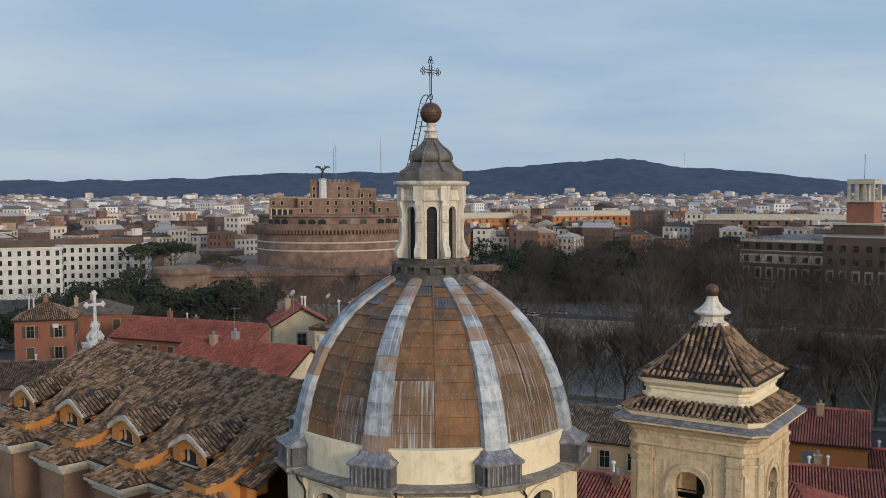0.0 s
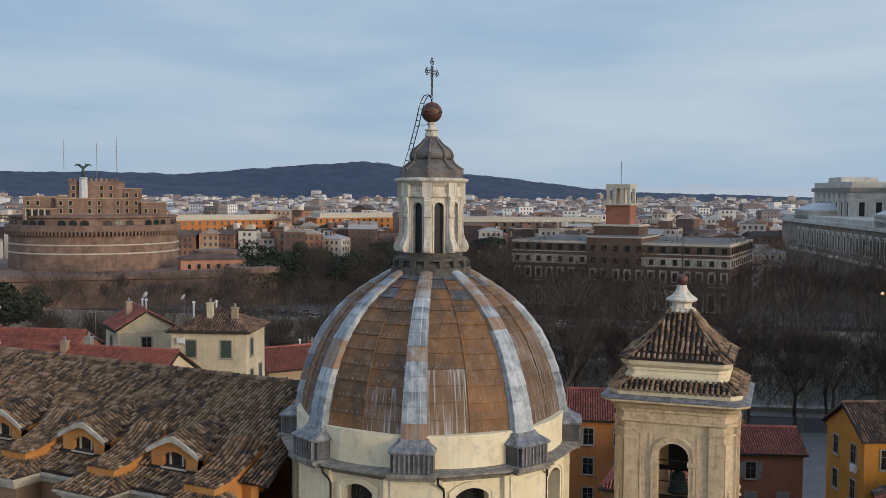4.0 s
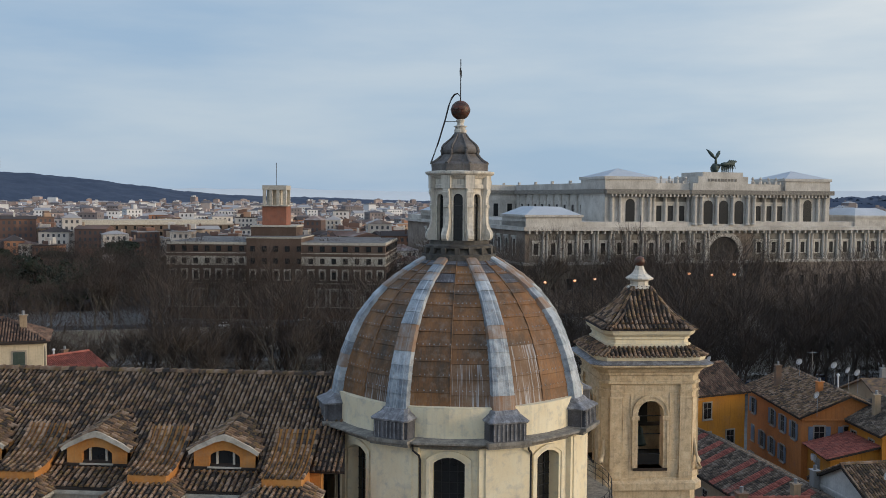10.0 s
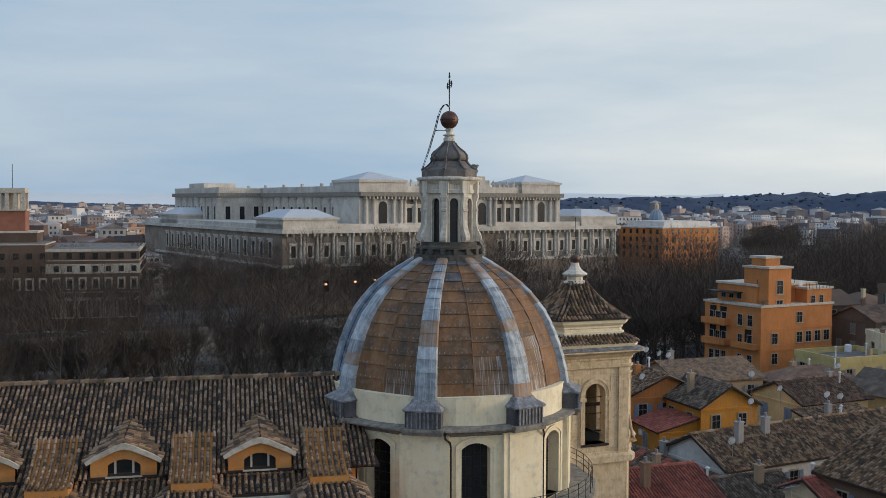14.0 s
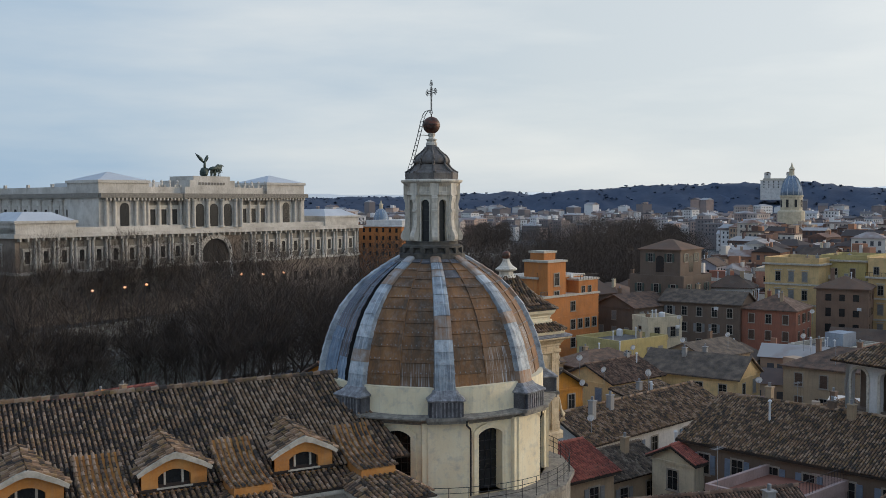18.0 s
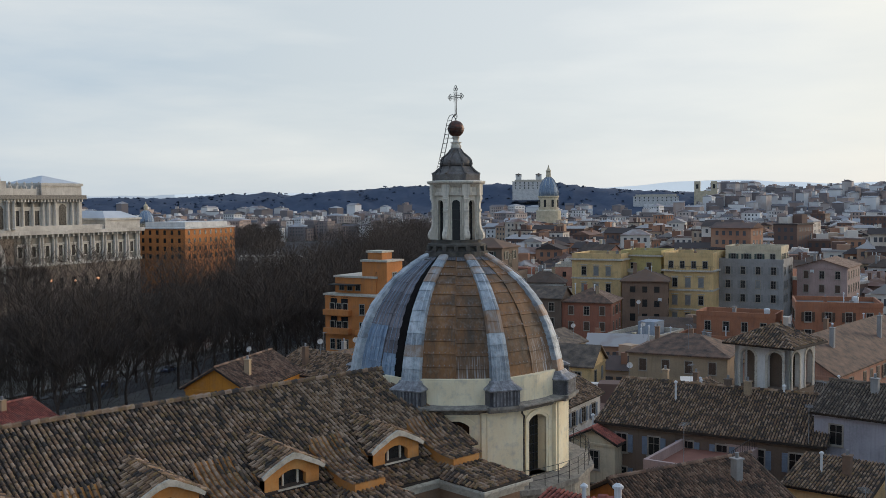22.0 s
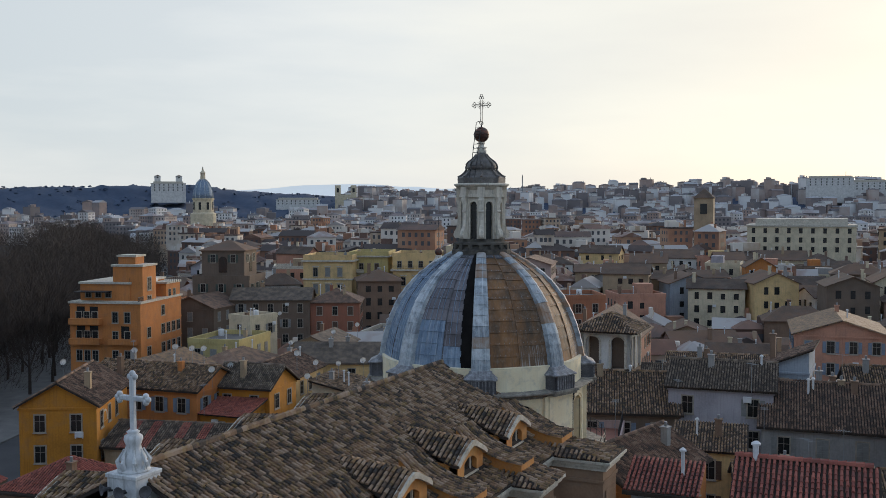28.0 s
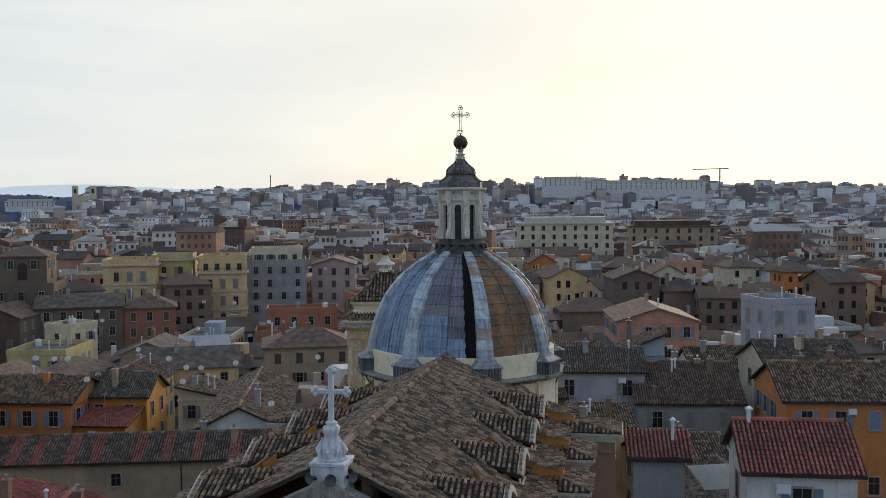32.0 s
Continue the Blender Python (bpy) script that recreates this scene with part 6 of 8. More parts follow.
for k, f in enumerate(roof_faces("hip", 5.2, 5.1, 4.9, 1.6, 0.8)):
    slope_tiles([(p[0], p[1], p[2] + 0.11) for p in f], k, TILE, r)
# box added inside; its dark umber gives the arches their shade
part("inner_wall", box(bmesh.new(), -1.75, 1.75, -1.75, 1.75, -3, 4.8), W["umber"], ob)
part("loggia_floor", box(bmesh.new(), -2.5, 2.5, -2.5, 2.5, -3.0, 0.25), W["umber"], ob)

# yellow palazzi: corner block, recess, tall front
for x, y, w, d, h, top, wall, rows, cols in ((156.3, 107.6, 12.4, 14, 25.8, 26.6, "yellow", 5, 3), (165.5, 101.0, 10, 13, 26.6, 27.2, "lemon", 6, 2), (166.7, 88.1, 11.6, 15, 23.4, 27.0, "yellow", 5, 3)):
    ob = house(x, y, w, d, -70, top, "flat", wall, 0, None, False, 0, 3.0, int(x), shut="grey", chimneys=2, name="palazzo", label="tall yellow palazzo with pale cornices and shuttered windows")
    for z, o in ((h, 0.55), (h - 4.6, 0.22), (h - 9.2, 0.22), (h - 17.6, 0.2)):
        part("cornice", box(bmesh.new(), -w / 2 - o, w / 2 + o, -d / 2 - o, d / 2 + o, z, z + 0.4), TRIM, ob)
    if top - h > 2:
        for k in range(4):
            win_on(ob, (k - 1.5) * 2.7, -d / 2 - 0.02, h + 0.9, 0, ("plain", "brown"), 0.95, 0.9)
        part("terrace_rail", box(bmesh.new(), -w / 2 - 0.5, w / 2 + 0.5, -d / 2 - 0.5, -d / 2 - 0.42, h + 1.25, h + 1.32), IRON, ob)
        for k in range(16):
            xx = -w / 2 - 0.4 + (w + 0.8) * k / 15
            part("rail_post", box(bmesh.new(), xx - 0.025, xx + 0.025, -d / 2 - 0.5, -d / 2 - 0.44, h + 0.4, h + 1.3), IRON, ob)
    for r in range(rows):
        for k in range(cols):
            xx = (k - (cols - 1) / 2) * (3.1 if w > 11 else 4.0)
            win_on(ob, xx, -d / 2 - 0.02, h - 3.6 - 4.2 * r, 0, ("closed" if (r + k) % 3 else "plain", "grey" if wall == "yellow" else "brown"), 1.0, 1.15)
            if wall == "yellow":
                part("window_head", box(bmesh.new(), xx - 0.85, xx + 0.85, -d / 2 - 0.25, -d / 2 + 0.05, h - 1.25 - 4.2 * r, h - 1.05 - 4.2 * r), TRIM, ob)
        if wall == "lemon":
            part("balcony", box(bmesh.new(), -3.9, -1.4, -d / 2 - 1.1, -d / 2, h - 4.0 - 4.2 * r, h - 3.1 - 4.2 * r), TRIM, ob)
house(178.0, 77.8, 13, 10, -72, 28.4, "flat", "cream", 0, None, False, 1, 3, 5, name="penthouse", label="cream rooftop penthouse with a flat roof")
# brown house with a corner altana
house(121.6, 114.0, 13, 13, -70, 23.5, "flat", "umber", 0, None, False, 3, 4, 8, name="palazzo", label="dark brown palazzo under a roof belvedere")
ob = house(121.6, 114.0, 9.8, 9.8, -70, 30.0, "hip", "umber", 2.0, None, False, 1, 4, 9, name="belvedere", label="brown square belvedere with arched openings and hipped roof", chimneys=0)
for q in range(4):
    R = Matrix.Rotation(radians(90 * q), 4, "Z") @ Matrix.Translation((0, -4.96, 25.0))
    # flat dark sheet instead of a shaded hole
    part("arch_opening", prism(bmesh.new(), arch_pts(1.9, 3.6, 0.9, 8), 0.1), BARS, ob, "", R)
house(102.0, 122.0, 12, 11, 8, 20.5, "gable", "umber", 2.4, None, False, 3, 3, 3)
# terrace with railings beside the church
ob = house(33.0, 2.5, 9.5, 7, 12, 16.8, "flat", "rose", 0, FLAT_RED, True, 2, 3, 4, name="terrace_house", label="rose house with a red roof terrace and railings", chimneys=0)
for k in range(20):
    x = -4.6 + 9.2 * k / 19
    part("rail_post", tube(bmesh.new(), [(x, -3.4, 17.6), (x, -3.4, 18.8)], 0.02, 4), IRON, ob)
part("rail", tube(bmesh.new(), [(-4.6, -3.4, 18.8), (4.6, -3.4, 18.8)], 0.03, 5), IRON, ob)
# clutter on the roofs
for x, y, z, a in ((40, 56, 20.6, 200), (39.5, 57.5, 20.6, 190), (38.6, 59.5, 20.8, 210), (36, 64, 20.4, 220), (34, 50, 19.2, 200), (41, 52.5, 18.5, 195), (45, 45, 20, 215), (43.6, 42.5, 17.4, 200), (48, 44, 18.4, 190), (26, 66, 20.2, 200),
                    (21.0, 58.5, 19.4, 220), (72, 56, 19.0, 205), (83, 58, 18.8, 200), (66, 60, 17.8, 200), (95, 82, 18.4, 200), (-52.5, 33, 29, 190), (-50, 36, 28.6, 200), (57, 46, 16.8, 200),
                    (60, 30, 18.2, 210), (33, 27, 17.2, 200), (50, 38, 18.8, 190), (87, 47, 19.6, 200), (104, 60, 21.0, 200)):
    dish(x, y, z, a)
for x, y, z, a in ((36, -6, 20.5, 30), (40, -12.5, 22, 60), (30, -15, 19.6, 10), (24, -22, 19.5, 80), (15, -20, 20.5, 40), (46, 12, 20.8, 20), (47, -2, 20.6, 70), (60, -26, 21.4, 50), (20, 40, 19.2, 10), (38, 66, 20, 30), (-48, 22, 27.4, 60), (20, -4, 21.2, 15), (72, 29, 21.2, 40), (57, -20, 21, 70)):
    aerial(x, y, z, a)
# pale corrugated canopy
ob = thing("canopy", "pale corrugated plastic canopy leaning between roofs", "canopy", m=local(-4.0, -18.0, -70, 21.6))
CORR = material("pale_corrugated_sheet", [(0.42, 0.44, 0.4), (0.55, 0.57, 0.52)], 1.0, 0.4, 0.1)
bm = bmesh.new()
n = 30
a = [bm.verts.new((-1.5 + 3 * k / n, -1.4, 0.04 * (k % 2))) for k in range(n + 1)]
b = [bm.verts.new((-1.5 + 3 * k / n, 1.4, 0.9 + 0.04 * (k % 2))) for k in range(n + 1)]
for k in range(n):
    bm.faces.new((a[k], a[k + 1], b[k + 1], b[k]))
bmesh.ops.solidify(bm, geom=bm.faces[:], thickness=0.02)
part("sheet", bm, CORR, ob)
for x in (-1.4, 1.4):
    part("post", tube(bmesh.new(), [(x, -1.3, -22), (x, -1.3, 0.02)], 0.04, 5), GREY_METAL, ob)
    part("post", tube(bmesh.new(), [(x, 1.3, -22), (x, 1.3, 0.85)], 0.04, 5), GREY_METAL, ob)

# ---- great palace beyond the river ----
TRAVERTINE = material("travertine", [(0.36, 0.325, 0.285), (0.55, 0.515, 0.46), (0.7, 0.665, 0.61)], 0.15, 0.9, 0.2, 20, streak=0.5, streak_col=(0.26, 0.235, 0.2), stain=(0.25, 0.22, 0.19), stain_amount=0.45)
WHITE_ROOF = material("pale_metal_roof", [(0.42, 0.45, 0.48), (0.56, 0.58, 0.6)], 0.1, 0.6, 0.1)
# dark stone colour that paints the shade of the bays behind the columns
BAY_SHADE_STONE = material("bay_shade_travertine", [(0.13, 0.115, 0.1), (0.22, 0.2, 0.17), (0.32, 0.29, 0.25)], 0.3, 0.9, 0.2, 14)
# lower storeys: stained stone, with the dimming by trees put into the brown
BASE_STONE = material("brown_lower_travertine", [(0.15, 0.115, 0.09), (0.25, 0.2, 0.16), (0.37, 0.31, 0.255)], 0.2, 0.9, 0.2, 18, streak=0.5, streak_col=(0.14, 0.11, 0.09))
pal = thing("justice_palace", "huge grey-white travertine palace with columns and bronze chariot", "palace", m=local(77.0, 318.5, 21.5))
HW = 78.0


def pal_box(name, x0, x1, y0, y1, z0, z1, mat=None, parent=None, label=""):
    return part(name, box(bmesh.new(), x0, x1, y0, y1, z0, z1), mat or TRAVERTINE, parent or pal, label)


low = pal_box("lower_block", -HW, HW, 0, 158, 0, 30, BASE_STONE)
pal_box("lower_cornice", -HW - 1.2, HW + 1.2, -2.2, 159, 29.2, 30.6)
pal_box("lower_parapet", -HW, HW, 0, 158, 30.6, 32.4)
pal_box("rear_wing", -66, -45, 92, 150, 30, 46.4)
pal_box("rear_wing_cornice", -67, -45, 91, 151, 42.4, 44.0, STONE_DARK)
pal_box("rear_pavilion", -63, -48, 118, 138, 46.4, 48.6)
for k in range(12):
    pal_box("rustic_course", -HW - 0.25, HW + 0.25, -0.25, 140, 0.4 + 1.4 * k, 1.55 + 1.4 * k, BASE_STONE, low)
pal_box("string_course", -HW - 0.8, HW + 0.8, -0.8, 140.5, 17.2, 18.2, None, low)
up = pal_box("upper_block", -46, 47, 2.5, 130, 30, 43)
pal_box("upper_cornice", -47.4, 48.4, -0.6, 131, 42.4, 44.0, STONE_DARK)
pal_box("upper_parapet", -46, 47, 2.5, 130, 44.0, 46.4)
for x0, x1 in ((-HW, -57), (58, HW)):
    for y0 in (-0.6, 110):
        p = pal_box("corner_pavilion", x0, x1, y0, y0 + 24, 30, 34.2)
        bm = bmesh.new()
        box(bm, x0 - 0.6, x1 + 0.6, y0 - 0.6, y0 + 24.6, 34.0, 34.8)
        part("pavilion_cornice", bm, TRAVERTINE, p)
        bm = bmesh.new()
        cx, cy = (x0 + x1) / 2, y0 + 12
        v = [bm.verts.new(q) for q in ((x0, y0, 34.8), (x1, y0, 34.8), (x1, y0 + 24, 34.8), (x0, y0 + 24, 34.8), (cx - 5, cy - 6, 37.6), (cx + 5, cy - 6, 37.6), (cx + 5, cy + 6, 37.6), (cx - 5, cy + 6, 37.6))]
        for f in ((0, 1, 5, 4), (1, 2, 6, 5), (2, 3, 7, 6), (3, 0, 4, 7), (4, 5, 6, 7)):
            bm.faces.new([v[i] for i in f])
        part("pavilion_roof", bm, WHITE_ROOF, p, "pale metal roof")
for x0, x1 in ((-47, -27), (28, 48)):
    p = pal_box("upper_pavilion", x0, x1, 1.6, 22, 30, 48.2)
    pal_box("pavilion_cornice", x0 - 0.8, x1 + 0.8, 0.8, 22.8, 42.4, 44.0, STONE_DARK, p)
    pal_box("pavilion_attic", x0 - 0.5, x1 + 0.5, 1.1, 22.5, 47.6, 48.6, None, p)
    bm = bmesh.new()
    cx = (x0 + x1) / 2
    v = [bm.verts.new(q) for q in ((x0, 1.6, 48.6), (x1, 1.6, 48.6), (x1, 22, 48.6), (x0, 22, 48.6), (cx, 12, 51.8))]
    for f in ((0, 1, 4), (1, 2, 4), (2, 3, 4), (3, 0, 4)):
        bm.faces.new([v[i] for i in f])
    part("pavilion_roof", bm, WHITE_ROOF, p, "pale metal roof")
c = pal_box("central_block", -12.5, 13.5, 0.2, 20, 0, 46.5)
pal_box("central_cornice", -13.6, 14.6, -0.9, 21, 42.4, 44.0, STONE_DARK, c)
pal_box("attic_storey", -10, 11, 0.6, 18, 46.4, 49.0, None, c)
pal_box("attic_step", -8, 9, 1.0, 16, 49.0, 50.6, None, c)
for k in range(9):
    pal_box("inscription_bar", -6 + 1.4 * k, -5.1 + 1.4 * k, 0.4, 0.62, 47.2, 48.2, STONE_DARK, c)
pal_box("rear_hall", -14, 15, 40, 90, 43, 49, WHITE_ROOF)
# openings and columns of the front
AW = prism(bmesh.new(), arch_pts(3.6, 8.6, 1.7, 10), 0.3)
AW = mesh_of(AW, BARS, "arched_window")
RW = mesh_of(box(bmesh.new(), -1.1, 1.1, 0, 0.3, 0, 5.6), BARS, "tall_window")
SF = bmesh.new()
frame_bm(SF, [(-1.8, -0.4), (1.8, -0.4), (1.8, 6.4), (-1.8, 6.4)], [(-1.1, 0), (1.1, 0), (1.1, 5.6), (-1.1, 5.6)], 0.5)
box(SF, -2.1, 2.1, -0.35, 0.4, 6.4, 7.0)
SF = mesh_of(SF, TRAVERTINE, "window_surround")
CB = bmesh.new()
rings(CB, [(0.95, 0), (0.95, 0.5), (0.75, 0.7), (0.7, 8.6), (0.66, 9.6), (0.95, 10.2), (0.95, 10.7)], 10, 0)
CB = mesh_of(CB, TRAVERTINE, "column")
for x in (-6.0, 0.5, 7.0):
    part("arched_window", AW, None, c, "dark arched opening", Matrix.Translation((x, -0.08, 31.6)))
for x in (-9.2, -2.8, 3.8, 10.2, -12.0, 13.0):
    part("column", CB, None, c, "", Matrix.Translation((x, -0.5, 31.2)))
for s in (-1, 1):
    for k in range(3):
        x = 0.5 + s * (16.2 + 4.7 * k)
        part("window_surround", SF, None, up, "", Matrix.Translation((x, 2.1, 32.6)))
        part("tall_window", RW, None, up, "dark tall window", Matrix.Translation((x, 2.3, 32.6)))
    for k in range(4):
        part("column", CB, None, up, "", Matrix.Translation((0.5 + s * (13.9 + 4.7 * k), 1.9, 31.2)))
    part("arched_window", AW, None, up, "dark arched window", Matrix.Translation((0.5 + s * 37.5, 1.5, 32.0)))
    for o in (-7.5, -4.2, 4.2, 7.5):
        part("column", CB, None, up, "", Matrix.Translation((0.5 + s * 37.5 + o, 1.2, 31.2)))
for s in (-1, 1):
    for k in range(3):
        x = 0.5 + s * (16.2 + 4.7 * k)
        # panel added behind the columns, recess shade in its colour
        pal_box("bay_panel", x - 1.75, x + 1.75, 2.38, 2.52, 31.4, 41.6, BAY_SHADE_STONE, up, "added wall panel, dark for the shade between columns")
for z, y in ((28.2, -2.0), (41.4, -0.4)):
    for k in range(60):
        x = -45 + 1.55 * k if z > 40 else -77 + 2.6 * k
        pal_box("bracket", x - 0.3, x + 0.3, y, y + 2.2, z, z + 1.0, None, up if z > 40 else low)
for k in range(24):
    x = -74 + 6.4 * k
    if abs(x - 0.5) > 9:
        part("window_surround", SF, None, low, "", Matrix.Translation((x, -0.4, 20.8)) @ Matrix.Diagonal((0.8, 1, 0.72, 1)))
        part("tall_window", RW, None, low, "", Matrix.Translation((x, -0.25, 20.8)) @ Matrix.Diagonal((0.75, 1, 0.72, 1)))
        # same painted shade between the lower columns
        pal_box("bay_panel", x - 2.4, x + 2.4, -0.12, 0.1, 18.4, 28.2, BAY_SHADE_STONE, low)
        part("tall_window", RW, None, low, "", Matrix.Translation((x, -0.4, 8.4)) @ Matrix.Diagonal((0.8, 1, 0.7, 1)))
        part("column", CB, None, low, "", Matrix.Translation((x + 2.6, -0.5, 18.2)) @ Matrix.Diagonal((0.8, 0.8, 1, 1)))
        part("column", CB, None, low, "", Matrix.Translation((x + 4.0, -0.5, 18.2)) @ Matrix.Diagonal((0.8, 0.8, 1, 1)))
# thin dark sheet in place of the shaded depth of the entrance
part("great_arch", mesh_of(prism(bmesh.new(), arch_pts(13, 15, 6.4, 14), 0.5), DARK, "great_arch"), None, c, "flat dark sheet for the deep shade of the entrance arch", Matrix.Translation((0.5, -0.15, 12)))
part("arch_surround", frame_bm(bmesh.new(), arch_pts(16, 17, 7.9, 14), arch_pts(13, 15, 6.4, 14), 1.0, Matrix.Translation((0.5, -0.9, 12))), TRAVERTINE, c)
S = Matrix.Rotation(radians(-90), 4, "Z")
for k in range(16):
    y = 8 + 7.6 * k
    part("window_surround", SF, None, up, "", Matrix.Translation((-46.3, y, 32.6)) @ S)
    part("tall_window", RW, None, up, "", Matrix.Translation((-46.15, y, 32.6)) @ S)
    part("window_surround", SF, None, low, "", Matrix.Translation((-HW - 0.3, y + 2, 20.4)) @ S)
    part("tall_window", RW, None, low, "", Matrix.Translation((-HW - 0.15, y + 2, 20.4)) @ S)
for k in range(14):
    part("column", CB, None, up, "", Matrix.Translation((-46.3, 11.8 + 7.6 * k, 31.2)))
for k in range(7):
    part("window_surround", SF, None, up, "", Matrix.Translation((-66.3, 96.5 + 8 * k, 32.6)) @ S)
    part("tall_window", RW, None, up, "", Matrix.Translation((-66.15, 96.5 + 8 * k, 32.6)) @ S)
    part("column", CB, None, up, "", Matrix.Translation((-66.3, 92.5 + 8 * k, 31.2)))
for k in range(3):
    part("window_surround", SF, None, up, "", Matrix.Translation((-62 + 6.5 * k, 91.8, 32.6)))
    part("tall_window", RW, None, up, "", Matrix.Translation((-62 + 6.5 * k, 91.9, 32.6)))
for k in range(40):
    x = -45 + 2.3 * k
    if not (-27.5 < x < -12 or 14 < x < 28):
        continue
    pal_box("baluster_post", x - 0.25, x + 0.25, 2.2, 2.7, 46.4, 47.2)
for k in range(10):
    for s in (-1, 1):
        x = 0.5 + s * (14.2 + 3.4 * k)
        if x < -30 or x > 31 or k > 4:
            continue
        part("roof_urn", rings(bmesh.new(), [(0.5, 46.4), (0.5, 47.6), (0.3, 47.8), (0.55, 48.4), (0.2, 49.0)], 8, 0, (x, 3.2)), TRAVERTINE, up)
for x in (-30, -19, -8, 4, 16, 28, 40, 52):
    pal_box("parapet_pier", -46.4, -45.6, 30 + 1.6 * (x + 32), 31.4 + 1.6 * (x + 32), 46.3, 47.5)
# bronze chariot group: plain forms
bm = bmesh.new()
for k in range(4):
    x = 0.7 + 1.25 * k
    yy = -1.2 + 0.8 * k
    tube(bm, [(x - 1.4, yy, 2.2), (x, yy, 2.5), (x + 1.1, yy, 2.6), (x + 1.9, yy, 3.6), (x + 2.5, yy, 3.3)], [0.5, 0.62, 0.55, 0.3, 0.16], 7)
    for dx, dz in ((-1.3, 0), (-0.9, 0), (0.9, 0), (1.8, 1.2)):
        tube(bm, [(x + dx * 0.8, yy, 2.2), (x + dx, yy, 1.1 + dz * 0.6), (x + dx + 0.1, yy, dz)], [0.24, 0.15, 0.1], 5)
tube(bm, [(-3.3, 0, 0.9), (-2.6, 0, 1.6), (-1.2, 0, 1.7), (-0.3, 0, 2.2)], [0.9, 1.15, 1.0, 0.35], 8)
tube(bm, [(-2.4, -1.3, 0.8), (-2.4, 1.3, 0.8)], 0.8, 10)
tube(bm, [(-2.0, 0, 2.2), (-2.0, 0, 3.6), (-1.9, 0, 4.6), (-1.9, 0, 5.2)], [0.5, 0.42, 0.36, 0.2], 8)
for s in (-1, 1):
    tube(bm, [(-2.0 + 0.2 * s, 0.2, 4.2), (-2.1 + 1.0 * s, 0.5, 5.2), (-2.2 + 1.9 * s, 0.8, 6.2), (-2.4 + 2.7 * s, 1.0, 6.6 if s > 0 else 7.0)], [0.25, 0.6, 0.45, 0.08], 6)
tube(bm, [(-1.8, 0, 4.5), (-0.9, 0, 5.0), (-0.3, 0, 5.9)], [0.2, 0.14, 0.08], 6)
qd = new("bronze_chariot", mesh_of(bm, BRONZE, "bronze_chariot", True))
qd.matrix_basis = local(77.0, 318.5, 21.5) @ Matrix.Translation((0.5, 2.5, 50.6)) @ Matrix.Diagonal((1.1, 1.1, 1.22, 1))
tagged(qd, "green bronze four-horse chariot with a winged figure", "sculpture")

# ---- round castle with its walls ----
CASTLE = material("castle_brick", [(0.11, 0.07, 0.055), (0.2, 0.125, 0.095), (0.31, 0.21, 0.165)], 0.3, 0.95, 0.35, 18, streak=0.4, streak_col=(0.14, 0.11, 0.09), stain=(0.3, 0.26, 0.21), stain_amount=0.4)
CAS = local(-284.5, 239.1, 48.2)
cas = thing("round_castle", "massive round brown brick castle with terraces and battlements", "castle", m=CAS)


def cpart(name, prof, mat=None, n=56, parent=None, label="", c=(0, 0)):
    return part(name, rings(bmesh.new(), prof, n, 0, c), mat or CASTLE, parent or cas, label)


drum = cpart("drum", [(32.4, 0), (32.0, 17.6), (31.8, 24.6), (32.5, 25.4), (33.2, 26.0), (33.2, 28.2), (30, 28.3)])
for z in (17.4, 20.6):
    cpart("pale_string_course", [(32.0, z), (32.25, z + 0.1), (32.25, z + 0.5), (32.0, z + 0.6)], TRIM)
cpart("gallery", [(31.2, 26), (31.2, 30.6), (31.9, 31.0), (31.9, 31.6), (22, 32.0)], None, 56)
for k in range(48):
    a = 7.5 * k
    R = radial(a, 31.25)
    if k % 4:
        # dark infill paints the shade under each gallery arch
        part("gallery_arch", prism(bmesh.new(), arch_pts(3.0, 2.6, 0.8, 8), 0.3), BARS, cas, "", R @ Matrix.Translation((0, -0.1, 27.6)))
    for j in (0, 2.5, 5.0):
        part("corbel", box(bmesh.new(), -0.35, 0.35, -0.9, 0.4, 24.4, 26.0), CASTLE, drum, "", radial(a + j, 32.4))
# buildings on the drum, seen from the river: x across, y away
for x0, x1, y0, y1, z1, mer in ((-25.5, -10, -17, 12, 38.9, 0), (-14, 11, -20, 18, 38.4, 0), (-9.5, 11, -12, 12, 44.8, 1), (10, 17.5, -12, 8, 42.2, 0), (17, 26.5, -14, 10, 36.8, 0), (-25.5, -14, -20, -10, 34.6, 0)):
    b = part("upper_building", box(bmesh.new(), x0, x1, y0, y1, 30, z1), CASTLE, cas)
    part("wall_cap", box(bmesh.new(), x0 - 0.25, x1 + 0.25, y0 - 0.25, y1 + 0.25, z1 - 0.35, z1), W["tan"] if not mer else CASTLE, b)
    if mer:
        for k in range(int((x1 - x0) / 1.9)):
            part("merlon", box(bmesh.new(), x0 + 1.9 * k, x0 + 1.9 * k + 1.15, y0 - 0.2, y0 + 0.5, z1, z1 + 1.2), CASTLE, b)
        for k in range(int((y1 - y0) / 1.9)):
            part("merlon", box(bmesh.new(), x0 - 0.2, x0 + 0.5, y0 + 1.9 * k, y0 + 1.9 * k + 1.15, z1, z1 + 1.2), CASTLE, b)
    for k in range(int((x1 - x0) / 3.4)):
        for z in (32.6, 35.6, 38.6, 41.4):
            if z + 1.8 < z1 and (k * 5 + int(z)) % 3:
                x = x0 + 1.2 + 3.4 * k
                part("window_frame", box(bmesh.new(), x - 0.25, x + 1.25, y0 - 0.06, y0 + 0.1, z - 0.2, z + 1.8), W["tan"], b)
